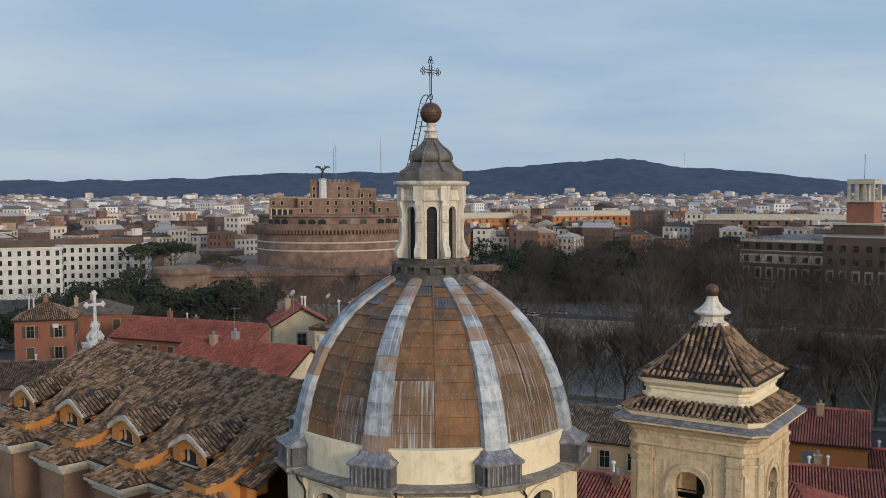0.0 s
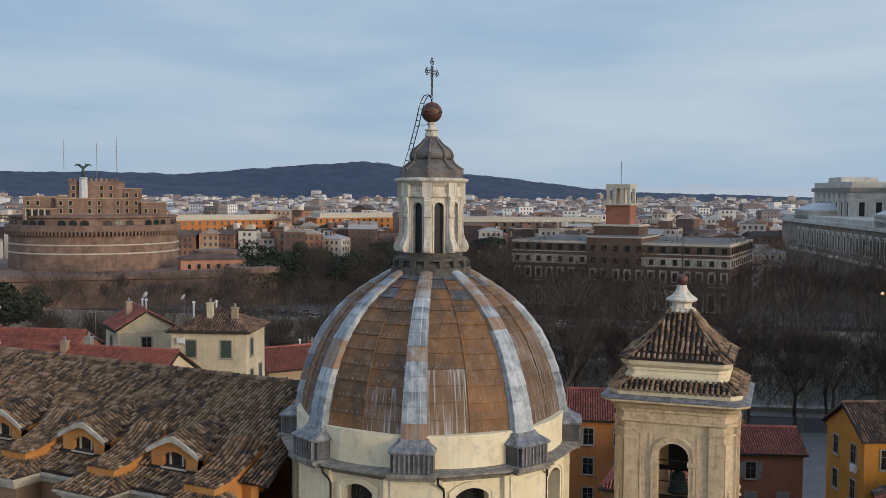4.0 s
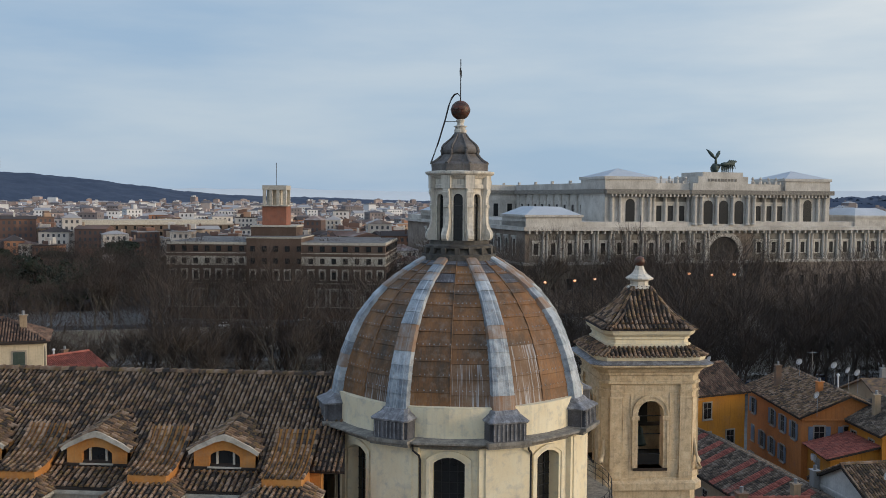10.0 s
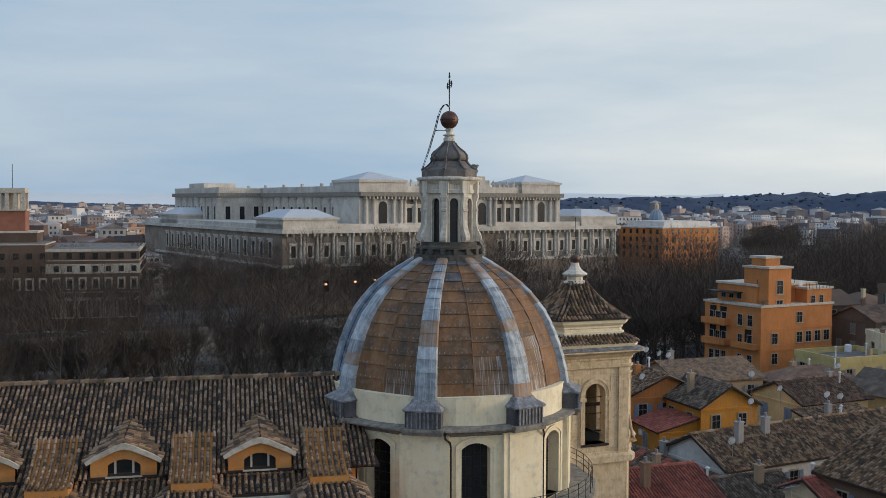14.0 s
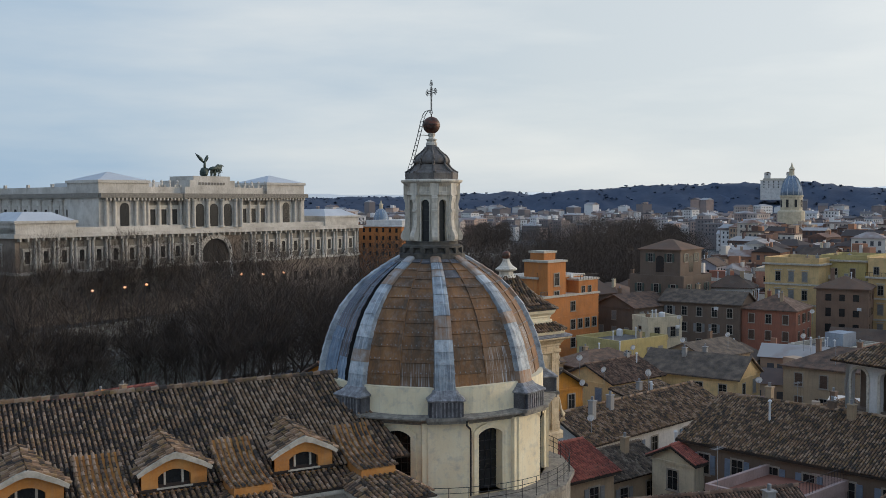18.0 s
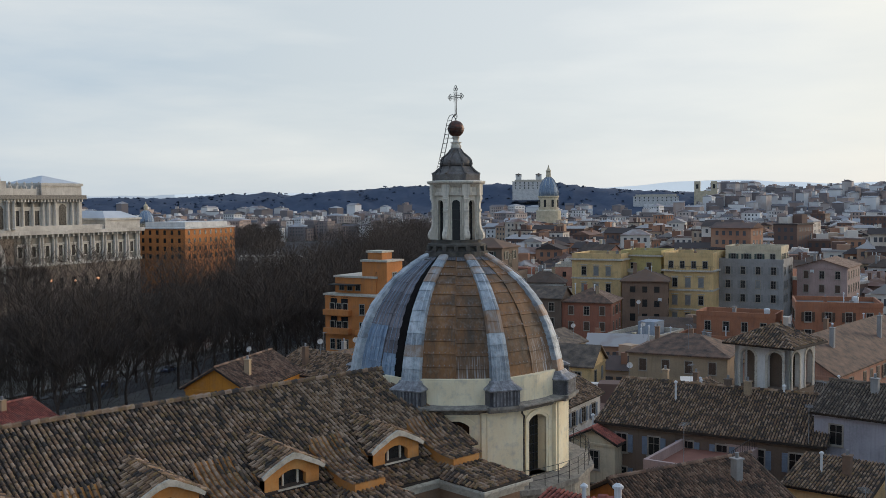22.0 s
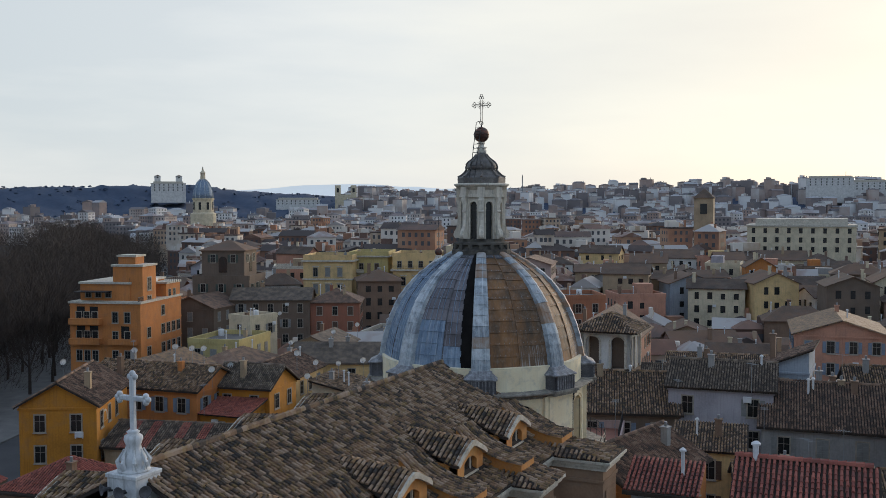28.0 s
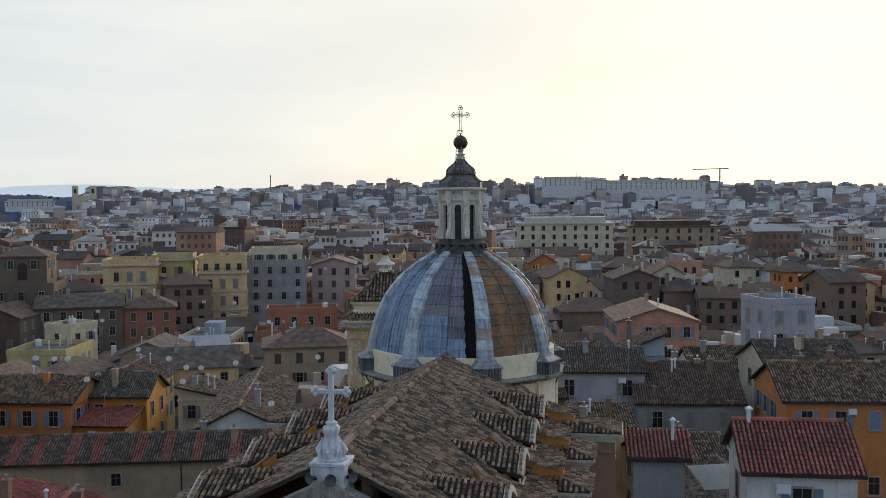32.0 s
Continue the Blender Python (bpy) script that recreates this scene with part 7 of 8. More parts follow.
                part("castle_window", box(bmesh.new(), x, x + 1.0, y0 - 0.1, y0 + 0.2, z, z + 1.6), BARS, b)
for k in range(4):
    # loggia gaps are dark boxes, their shade in the colour
    part("loggia_opening", box(bmesh.new(), -24.2 + 2.2 * k, -22.8 + 2.2 * k, -20.12, -19.8, 30.4, 33.8), BARS, cas, "dark loggia opening")
    part("loggia_column", box(bmesh.new(), -24.75 + 2.2 * k, -24.3 + 2.2 * k, -20.35, -19.9, 30.0, 34.2), TRIM, cas)
part("angel_base", rings(bmesh.new(), [(1.7, 38), (1.6, 45.6), (1.9, 46.0), (1.1, 46.3)], 8, 22.5, (-4.2, -13)), MARBLE, cas)
bm = bmesh.new()
tube(bm, [(0, 0, 0), (0, 0, 2.0), (0, 0, 3.6), (0, 0, 4.5)], [0.65, 0.6, 0.45, 0.22], 8)
for s in (-1, 1):
    tube(bm, [(0.1 * s, 0.2, 3.2), (1.2 * s, 0.5, 4.6), (2.3 * s, 0.6, 4.9), (3.2 * s, 0.6, 4.2)], [0.2, 0.55, 0.4, 0.08], 6)
tube(bm, [(0.2, -0.2, 3.4), (0.9, -0.5, 4.4), (0.8, -0.4, 5.6)], [0.16, 0.12, 0.06], 5)
an = new("angel_statue", mesh_of(bm, BRONZE, "angel_statue", True))
an.matrix_basis = CAS @ Matrix.Translation((-4.2, -13, 46.3))
tagged(an, "dark bronze winged statue on the castle top", "statue")
part("flagpole", tube(bmesh.new(), [(1.0, 0, 44.5), (1.0, 0, 60)], 0.12, 5), GREY_METAL, cas)
bw = part("base_wall", rings(bmesh.new(), [(76, 0), (76, 9.6), (77, 10.1), (77, 11.2), (72, 11.3)], 4, 45), CASTLE, cas)
for k in range(40):
    part("merlon", box(bmesh.new(), -52 + 2.65 * k, -50.6 + 2.65 * k, -54.5, -53.7, 11.2, 12.2), CASTLE, bw)
for k in range(4):
    a = radians(45 + 90 * k)
    b = cpart("corner_bastion", [(10.4, 0), (9.8, 11.0), (10.4, 12.0), (10.4, 13.8), (9, 13.9)], None, 28, cas, "", (76 * math.cos(a), 76 * math.sin(a)))
part("guard_house", box(bmesh.new(), 30, 54, -34, -24, 0, 15.2), W["pink"], cas, "low pink-brown guard house")
bm = bmesh.new()
for f in roof_faces("hip", 24, 10, 15.2, 1.8, 0.6):
    slab(bm, [(p[0] + 42, p[1] - 29, p[2] + 0.1) for p in f], 0.2)
bmesh.ops.recalc_face_normals(bm, faces=bm.faces)
part("guard_roof", bm, TILE_FAR, cas)
for k in range(6):
    part("guard_window", box(bmesh.new(), 32.5 + 3.6 * k, 33.7 + 3.6 * k, -34.1, -33.9, 11.6, 13.4), BARS, cas)

# ---- brown building with a tower on the far bank ----
MUSEUM = material("dark_brown_brick", [(0.07, 0.047, 0.035), (0.11, 0.07, 0.05), (0.15, 0.1, 0.075)], 0.1, 0.95, 0.3, 20, stain=(0.2, 0.17, 0.14), stain_amount=0.3)
mu = thing("riverside_hall", "long dark brick building with pale bands and a square tower", "building", m=local(-86, 264, 2.5))
body = part("body", box(bmesh.new(), -27, 45, 0, 46, 0, 25.2), MUSEUM, mu)
part("flat_roof", box(bmesh.new(), -26.6, 44.6, 0.4, 45.6, 25.2, 25.56), FLAT, mu, "grey flat roof")
part("centre_block", box(bmesh.new(), -0.5, 17.5, -0.6, 24, 0, 27.2), MUSEUM, mu)
for z0, z1 in ((24.7, 25.5), (17.9, 20.9), (21.8, 22.1), (11.9, 12.3)):
    part("pale_band", box(bmesh.new(), -27.15, 45.15, -0.15, 46.15, z0, z1), TRIM, mu)
part("pale_band", box(bmesh.new(), -0.7, 17.7, -0.8, 24.2, 26.8, 27.2), TRIM, mu)
part("flat_roof", box(bmesh.new(), -0.4, 17.4, -0.5, 23.9, 27.2, 27.26), FLAT, mu)
MW = mesh_of(box(bmesh.new(), -0.75, 0.75, -0.06, 0.2, 0, 1.8), BARS, "hall_window")
MF = mesh_of(frame_bm(bmesh.new(), [(-1.2, -0.2), (1.2, -0.2), (1.2, 3.6), (-1.2, 3.6)], [(-0.7, 0), (0.7, 0), (0.7, 3.0), (-0.7, 3.0)], 0.3), TRIM, "window_frame")
for k in range(19):
    x = -25 + 3.8 * k
    y = -0.2 if not -1 < x < 18 else -0.75
    part("hall_window", MW, None, body, "", Matrix.Translation((x, y, 22.5)))
    part("hall_window", MW, None, body, "", Matrix.Translation((x, y, 18.5)))
    part("window_frame", MF, None, body, "", Matrix.Translation((x, y - 0.1, 13.2)))
    part("hall_window", MW, None, body, "", Matrix.Translation((x, y, 13.6)) @ Matrix.Diagonal((0.9, 1, 1.2, 1)))
    if y > -0.5:
        part("window_frame", MF, None, body, "", Matrix.Translation((x, y - 0.1, 4.4)) @ Matrix.Diagonal((1.4, 1, 1.7, 1)))
for k in range(11):
    for z in (22.5, 18.5, 13.6):
        part("hall_window", MW, None, body, "", Matrix.Translation((45.2, 4 + 3.9 * k, z)) @ Matrix.Rotation(radians(90), 4, "Z"))
tw = part("square_tower", box(bmesh.new(), 2.0, 10.2, 12, 20, 25, 37.4), W["brick"], mu, "red-brown brick tower")
part("tower_step", box(bmesh.new(), -1.4, 13.8, 10, 23, 25, 30.4), MUSEUM, mu)
part("step_rail", box(bmesh.new(), -1.7, 14.1, 9.7, 23.3, 30.2, 30.8), TRIM, mu)
part("tower_balcony", box(bmesh.new(), 1.4, 10.8, 11.4, 20.6, 37.2, 37.7), TRIM, tw)
for x in (2.6, 4.9, 7.3, 9.6):
    for y in (12.7, 19.3):
        part("tower_column", box(bmesh.new(), x - 0.5, x + 0.5, y - 0.5, y + 0.5, 37.7, 42.8), TRIM, tw)
part("tower_core", box(bmesh.new(), 4.4, 7.8, 14.4, 17.8, 37.7, 42.8), TRIM, tw)
part("tower_top", box(bmesh.new(), 2.0, 10.2, 12, 20, 42.8, 44.3), TRIM, tw)
part("flagpole", tube(bmesh.new(), [(6, 16, 44.3), (6, 16, 52)], 0.09, 6), IRON, mu)

# ---- other marked buildings ----
BOX_FACES = ((0, 1, 3, 2), (4, 6, 7, 5), (0, 4, 5, 1), (2, 3, 7, 6), (0, 2, 6, 4), (1, 5, 7, 3))


def add_box(vs, fs, M, x0, x1, y0, y1, z0, z1):
    k = len(vs)
    for x in (x0, x1):
        for y in (y0, y1):
            for z in (z0, z1):
                vs.append(tuple(M @ Vector((x, y, z))))
    fs += [tuple(k + i for i in f) for f in BOX_FACES]


def block(name, label, x, y, w, d, rot, h, mat, band=TRIM, storeys=5, gap=3.4, roof=None, base=0.0):
    ob = thing(name, label, "building", m=local(x, y, rot, base))
    b = part("wall", box(bmesh.new(), -w / 2, w / 2, -d / 2, d / 2, 0, h), mat, ob)
    part("cornice", box(bmesh.new(), -w / 2 - 0.5, w / 2 + 0.5, -d / 2 - 0.5, d / 2 + 0.5, h - 0.4, h + 0.3), band, ob)
    part("attic", box(bmesh.new(), -w / 2 + 3, w / 2 - 3, -d / 2 + 2, d / 2 - 2, h, h + 2.6), roof or band, ob)
    vs, fs = [], []
    for ang, span, off in ((0, w, d / 2), (-90, d, w / 2), (90, d, w / 2)):
        n = int(span / gap)
        R = Matrix.Rotation(radians(ang), 4, "Z")
        for st in range(storeys):
            z = h - 3.0 - 3.6 * st
            if z < 1:
                break
            for k in range(n):
                x = (k - (n - 1) / 2) * gap
                add_box(vs, fs, R, x - 0.65, x + 0.65, -off - 0.06, -off + 0.1, z, z + 2.0)
    me = bpy.data.meshes.new("windows")
    me.from_pydata(vs, [], fs)
    me.materials.append(BARS)
    part("glazing", me, None, ob)["kind"] = "stuff"
    return ob


block("apartment_block", "white apartment block with rows of regular windows", -352, 134, 34, 18, 62, 19.6, W["white"], W["white"], 5, 3.4, TILE_FAR)
block("apartment_block", "long white apartment block beside tall pines", -366, 176, 42, 16, 54, 18.6, W["white"], W["white"], 5, 3.2, TILE_FAR)
block("apartment_block", "long orange apartment block beyond the castle garden", -352, 392, 70, 16, 62, 25.5, W["orange"], TRIM, 3, 4.2)
block("apartment_block", "orange apartment block with pale corner strips", -312, 470, 60, 16, 62, 26.0, W["orange"], TRIM, 3, 4.2)
block("apartment_block", "dark grey-brown block of barracks", -215, 520, 90, 18, 30, 24.0, W["umber"], TRIM, 2, 5)
block("office_block", "white-topped orange office block on the far bank", 186, 372, 38, 26, 24, 29.5, W["orange"], W["white"], 4, 4.0, W["white"])
block("town_palazzo", "long tan palazzo with a deep tile roof", 404, -35, 40, 22, -88, 29.0, W["tan"], TILE_FAR, 3, 5.0, TILE_FAR)
block("town_palazzo", "long cream palazzo with a bell arch", 356, 12, 40, 22, -86, 31.5, W["cream"], TRIM, 3, 4.4)
block("hill_palace", "very long pale palace on the far hill", 1384, -20, 220, 30, -90, 28, W["white"], TRIM, 3, 7.0, None, 40)
block("hill_palace", "pale palace block with a flag tower on the hill", 1388, 70, 60, 40, -90, 34, W["white"], TRIM, 3, 7.0, None, 40)
block("villa", "white villa with two roof towers on the wooded hill", 1000, 885, 45, 26, -48, 26, W["white"], TRIM, 3, 6.0, None, 42)
for dx in (-14, 14):
    o = local(1000, 885, -48)
    p = o @ Vector((dx, 0, 0))
    house(p.x, p.y, 8, 8, -48, 36, "hip", "white", 1.5, None, False, 1, 4, 2, base=42, chimneys=0, name="villa_tower", label="square white villa tower with a small roof")
ob = thing("twin_tower_church", "pale church with two square bell towers on the hill", "church", m=local(1140, 689, -60, 26))
part("body", box(bmesh.new(), -15, 15, 0, 30, 0, 27), W["cream"], ob)
for x in (-11, 11):
    part("bell_tower", box(bmesh.new(), x - 4, x + 4, -1, 7, 0, 40), W["cream"], ob)
    # dark block fills the belfry where only shade would show
    part("opening", box(bmesh.new(), x - 1.6, x + 1.6, -1.2, 7.2, 30, 36), BARS, ob)
block("convent", "long white convent on the hill slope", 1105, 745, 60, 18, -60, 20, W["white"], TRIM, 2, 6.0, None, 26)


def domed_church(x, y, base, r, zt, label):
    ob = thing("domed_church", label, "church", m=local(x, y, 20, base))
    h = zt - base
    part("drum", rings(bmesh.new(), [(r * 1.25, 0), (r * 1.25, h * 0.3), (r, h * 0.32), (r, h * 0.5), (r * 1.08, h * 0.51), (r * 1.08, h * 0.53), (r * 0.98, h * 0.53)], 16), W["cream"], ob)
    for k in range(8):
        part("drum_window", box(bmesh.new(), -r * 0.12, r * 0.12, -0.2, 0.3, h * 0.36, h * 0.47), BARS, ob, "", radial(45 * k, r))
    part("dome", rings(bmesh.new(), [(r, h * 0.53), (r * 0.97, h * 0.6), (r * 0.85, h * 0.68), (r * 0.6, h * 0.76), (r * 0.28, h * 0.81)], 24, 0), LEAD_BLUE, ob, "blue-grey lead dome", smooth=True)
    for k in range(12):
        a = radians(30 * k)
        part("rib", tube(bmesh.new(), [(q * r * math.cos(a), q * r * math.sin(a), z * h) for q, z in ((1.0, 0.53), (0.98, 0.6), (0.86, 0.685), (0.61, 0.765), (0.28, 0.815))], r * 0.03, 5), LEAD_RIB, ob)
    part("lantern", rings(bmesh.new(), [(r * 0.26, h * 0.8), (r * 0.24, h * 0.9), (r * 0.3, h * 0.905), (r * 0.1, h * 0.95), (r * 0.03, h)], 10), W["cream"], ob)
    return ob


domed_church(586, 494, 16, 8.2, 70.5, "large pale domed church rising over far roofs")
domed_church(300, 640, 8, 6.0, 42, "small blue-domed church among far roofs")
ob = house(426, 63, 9, 9, -84, 43, "hip", "tan", 4.0, None, False, 0, 3, 2, chimneys=0, name="church_tower", label="tan square church tower with an arched belfry")
# belfry shade put in as a dark block
part("belfry_opening", box(bmesh.new(), -1.6, 1.6, -4.7, 4.7, 35, 40), BARS, ob)
for x, y, z, h in ((1406, 52, 64, 22), (-2424, 2296, 92, 130), (-2500, 2150, 92, 110), (-1500, 2700, 118, 40), (470, 1500, 40, 30)):
    ob = thing("mast", "thin grey lattice mast on a distant rise", "mast", m=Matrix.Translation((x, y, z)))
    part("lattice", tube(bmesh.new(), [(0, 0, 0), (0, 0, h * 0.6), (0, 0, h)], [h * 0.014, h * 0.01, h * 0.004], 4), GREY_METAL, ob)
    for k in range(4):
        part("ring", rings(bmesh.new(), [(h * 0.02, h * (0.5 + 0.1 * k)), (h * 0.02, h * (0.51 + 0.1 * k))], 8), GREY_METAL, ob)
for x, y, z, a in ((1500, 560, 58, 20), (1480, -160, 60, 60)):
    ob = thing("tower_crane", "thin grey tower crane far over the roofs", "crane", m=local(x, y, a, z - 20))
    part("mast", box(bmesh.new(), -0.8, 0.8, -0.8, 0.8, 0, 50), GREY_METAL, ob)
    part("jib", box(bmesh.new(), -14, 44, -0.6, 0.6, 48, 49.4), GREY_METAL, ob)
# stone bridge far upriver
br = thing("stone_bridge", "pale stone bridge with round arches over the river", "bridge", m=local(345, 470, 132))
bm = bmesh.new()
box(bm, -62, 62, -8, 8, 3, 6.2)
part("deck", bm, TRIM, br)
for x in (-42, -21, 0, 21, 42):
    part("pier", box(bmesh.new(), x - 3, x + 3, -9, 9, -12, 3.2), TRIM, br)
for x in (-31.5, -10.5, 10.5, 31.5):
    outer = [(-7.5, 0), (7.5, 0)] + [(7.5 - 15 * k / 10, 11.5) for k in range(11)]
    part("arch", frame_bm(bmesh.new(), outer, arch_pts(14.6, 10.6, 7.2, 10), 16, Matrix.Translation((x, -8, -8))), TRIM, br)

# ---- the rest of the town ----
PALETTE = ["cream", "white", "lavender", "tan", "tan", "orange", "pink", "rose", "brown", "grey", "white", "yellow", "brick", "umber", "blue"]
taken = [(x, y, 0.55 * max(w, d) + 1.5) for x, y, w, d, *_ in SPECS]
taken += [(21.7, 61.7, 8), (29.5, 24, 6), (25.8, 36.4, 8), (22.5, 48, 7), (0, 0, 15), (-8, 0, 14), (-20, 0, 16), (-30, 0, 15), (10.7, 8.3, 7), (84, 107, 17), (52, 5, 8), (156, 108, 10), (165.5, 101, 9), (166.7, 88, 10), (178, 78, 9), (121.6, 114, 10), (33, 2.5, 8), (102, 118, 11), (404, -35, 26), (356, 12, 26), (426, 63, 12), (586, 494, 16), (300, 640, 10)]


def free(x, y, r):
    if -262 < x < -98 and 180 < y < 425:
        return False
    if x < -36 and math.hypot(x, y) < 300 and river_gap(x, y)[1] < 0:
        return False
    if y > 42 and x < 92 and river_gap(x, y)[1] < 0 and river_gap(x, y)[0] < 150:
        return False
    if river_gap(x, y)[0] < 112 + r and not (y < 110 and x > 92 and river_gap(x, y)[0] > 84 + r):
        return False
    if math.hypot(x + 284, y - 239) < 112 + r or math.hypot(x + 78, y - 287) < 58 + r:
        return False
    q = Matrix.Rotation(radians(-21.5), 4, "Z") @ Vector((x - 77, y - 318.5, 0))
    if -92 - r < q.x < 130 + r and -40 < q.y < 160 + r:
        return False
    return all((x - a) ** 2 + (y - b) ** 2 > (c + r) ** 2 for a, b, c in taken)


def windows_mesh(w, d, h, storeys, gap, pr):
    vs, fs = [], []
    for ang, span, off in ((0, w, d / 2), (-90, d, w / 2), (90, d, w / 2)):
        n = max(1, int((span - 0.6) / gap))
        R = Matrix.Rotation(radians(ang), 4, "Z")
        for st in range(storeys):
            z = h - 2.7 - 3.3 * st
            for k in range(n):
                if pr.random() < 0.1 or z < 0.5:
                    continue
                x = (k - (n - 1) / 2) * gap
                ww, hh = pr.choice((0.5, 0.55, 0.6)), pr.choice((1.4, 1.7, 1.8))
                add_box(vs, fs, R, x - ww, x + ww, -off - 0.05, -off + 0.1, z, z + hh)
    me = bpy.data.meshes.new("windows")
    me.from_pydata(vs, [], fs)
    me.materials.append(BARS)
    return me


def town_house(x, y, w, d, rot, h, roof, wall, rise, pr, base=0.0):
    words = {"gable": "gabled tile roof", "hip": "hipped tile roof", "flat": "flat terrace roof"}[roof]
    ob = thing("town_house", f"{WORDS[wall]} town house with a {words}", "house", "town houses", m=local(x, y, rot, base))
    hw, hd = w / 2, d / 2
    bm = bmesh.new()
    if roof == "gable":
        prism(bm, [(-hd, 0), (hd, 0), (hd, h), (0, h + rise - 0.1), (-hd, h)], w, Matrix(((0, 1, 0, -hw), (1, 0, 0, 0), (0, 0, 1, 0), (0, 0, 0, 1))))
        bmesh.ops.recalc_face_normals(bm, faces=bm.faces)
    else:
        box(bm, -hw, hw, -hd, hd, 0, h)
    part("wall", bm, W[wall], ob)
    bm = bmesh.new()
    if roof == "flat":
        frame_bm(bm, [(-hw - 0.1, -hd - 0.1), (hw + 0.1, -hd - 0.1), (hw + 0.1, hd + 0.1), (-hw - 0.1, hd + 0.1)], [(-hw + 0.3, -hd + 0.3), (hw - 0.3, -hd + 0.3), (hw - 0.3, hd - 0.3), (-hw + 0.3, hd - 0.3)], 0.9, Matrix(((1, 0, 0, 0), (0, 0, 1, 0), (0, 1, 0, h), (0, 0, 0, 1))))
        part("parapet", bm, TRIM if pr.random() < 0.4 else W[wall], ob)
        part("terrace", box(bmesh.new(), -hw + 0.3, hw - 0.3, -hd + 0.3, hd - 0.3, h, h + 0.06), FLAT if pr.random() < 0.6 else FLAT_RED, ob)
        a, b = pr.uniform(-0.25, 0.1) * w, pr.uniform(-0.25, 0.1) * d
        part("roof_room", box(bmesh.new(), a, a + w * 0.35, b, b + d * 0.35, h, h + 2.7), W[pr.choice(PALETTE)], ob)
    else:
        for f in roof_faces(roof, w, d, h, rise, 0.5):
            slab(bm, [(p[0], p[1], p[2] + 0.1) for p in f], 0.22)
        bmesh.ops.recalc_face_normals(bm, faces=bm.faces)
        part("roof", bm, TILE_FAR, ob)
    part("glazing", windows_mesh(w, d, h, 4, pr.uniform(2.5, 3.2), pr), None, ob)["kind"] = "stuff"
    for k in range(pr.randint(1, 2)):
        bm = bmesh.new()
        a, b = pr.uniform(-0.4, 0.4) * w, pr.uniform(-0.35, 0.35) * d
        t = h + (rise if roof != "flat" else 0.5) + pr.uniform(0.3, 1.6)
        box(bm, a - 0.4, a + 0.4, b - 0.3, b + 0.3, h - 0.5, t)
        box(bm, a - 0.48, a + 0.48, b - 0.38, b + 0.38, t, t + 0.12)
        part("chimney", bm, W[pr.choice(("tan", "brown", "grey", "cream"))], ob)
    clutter(ob, w, d, h, rise, roof == "flat", pr)
    return ob


pr = random.Random(11)
made = 0
for ring_no in range(2600):
    r = 40 + 300 * math.sqrt(pr.random())
    a = radians(pr.uniform(-42, 152))
    x, y = -25 + r * math.cos(a), -15 + r * math.sin(a)
    w, d = pr.uniform(8, 16), pr.uniform(7.5, 12)
    near = math.hypot(x - 20, y) < 150
    rad = 0.46 * max(w, d)
    if made >= 240 or not free(x, y, rad):
        continue
    taken.append((x, y, rad))
    made += 1
    roof = pr.choice(("gable", "gable", "hip", "flat"))
    h = pr.uniform(9.5, 13.5) if near else pr.uniform(14.5, 22.5)
    town_house(x, y, w, d, pr.choice((8, -80, 98, 20, -60)) + pr.uniform(-8, 8), h, roof, pr.choice(PALETTE), pr.uniform(1.8, 2.8), pr)

FAR_WALL = material("far_town_wall", [(0.16, 0.1, 0.08), (0.4, 0.2, 0.12), (0.46, 0.34, 0.24), (0.68, 0.62, 0.55)], 0.02, 0.95, 0.0, 10, vary=0.95, island=True)
FAR_ROOF = material("far_town_roof", [(0.07, 0.055, 0.05), (0.13, 0.09, 0.075), (0.22, 0.125, 0.09), (0.4, 0.37, 0.35)], 0.03, 0.95, 0.0, 10, vary=0.85, island=True)
# haze over the distance is put into these paler wall and roof colours
DIST_WALL = material("haze_pale_town_wall", [(0.23, 0.2, 0.195), (0.42, 0.3, 0.25), (0.5, 0.43, 0.39), (0.74, 0.72, 0.7)], 0.01, 0.95, 0.0, 10, vary=0.95, island=True)
DIST_ROOF = material("haze_pale_town_roof", [(0.14, 0.13, 0.135), (0.2, 0.17, 0.165), (0.26, 0.205, 0.19), (0.38, 0.375, 0.38)], 0.01, 0.95, 0.0, 10, vary=0.85, island=True)
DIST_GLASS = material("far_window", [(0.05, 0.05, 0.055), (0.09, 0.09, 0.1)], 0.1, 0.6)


def town_band(name, count, r0, r1, a0, a1, wmat, rmat, big, label, seed):
    pr = random.Random(seed)
    wv, wf, rv, rf, gv, gf = [], [], [], [], [], []
    cells = {}
    n = 0
    for _ in range(count * 6):
        if n >= count:
            break
        r = math.sqrt(r0 * r0 + (r1 * r1 - r0 * r0) * pr.random() ** 1.15)
        a = radians(pr.uniform(a0, a1))
        x, y = r * math.cos(a), r * math.sin(a)
        w, d = pr.uniform(11, 22) * big, pr.uniform(10, 15) * big
        key = (int(x / (13 * big)), int(y / (13 * big)))
        if key in cells or not free(x, y, 6 * min(1, big)):
            continue
        z = ground_z(x, y)
        if z > 14 and not (x > 0 and y < x * 0.6) and (x > 0 or z > 26 or pr.random() < 0.97):
            continue
        cells[key] = 1
        n += 1
        h = pr.uniform(13, 23) if pr.random() < 0.93 else pr.uniform(23, 30)
        if r < 330:
            h = pr.uniform(8.5, 12.5) if r < 190 else pr.uniform(12, 18.5)
        M = local(x, y, pr.choice((8, 98, -60, 30)) + pr.uniform(-10, 10), z - 2)
        h += 2
        add_box(wv, wf, M, -w / 2, w / 2, -d / 2, d / 2, 0, h)
        k = len(rv)
        kind = pr.random()
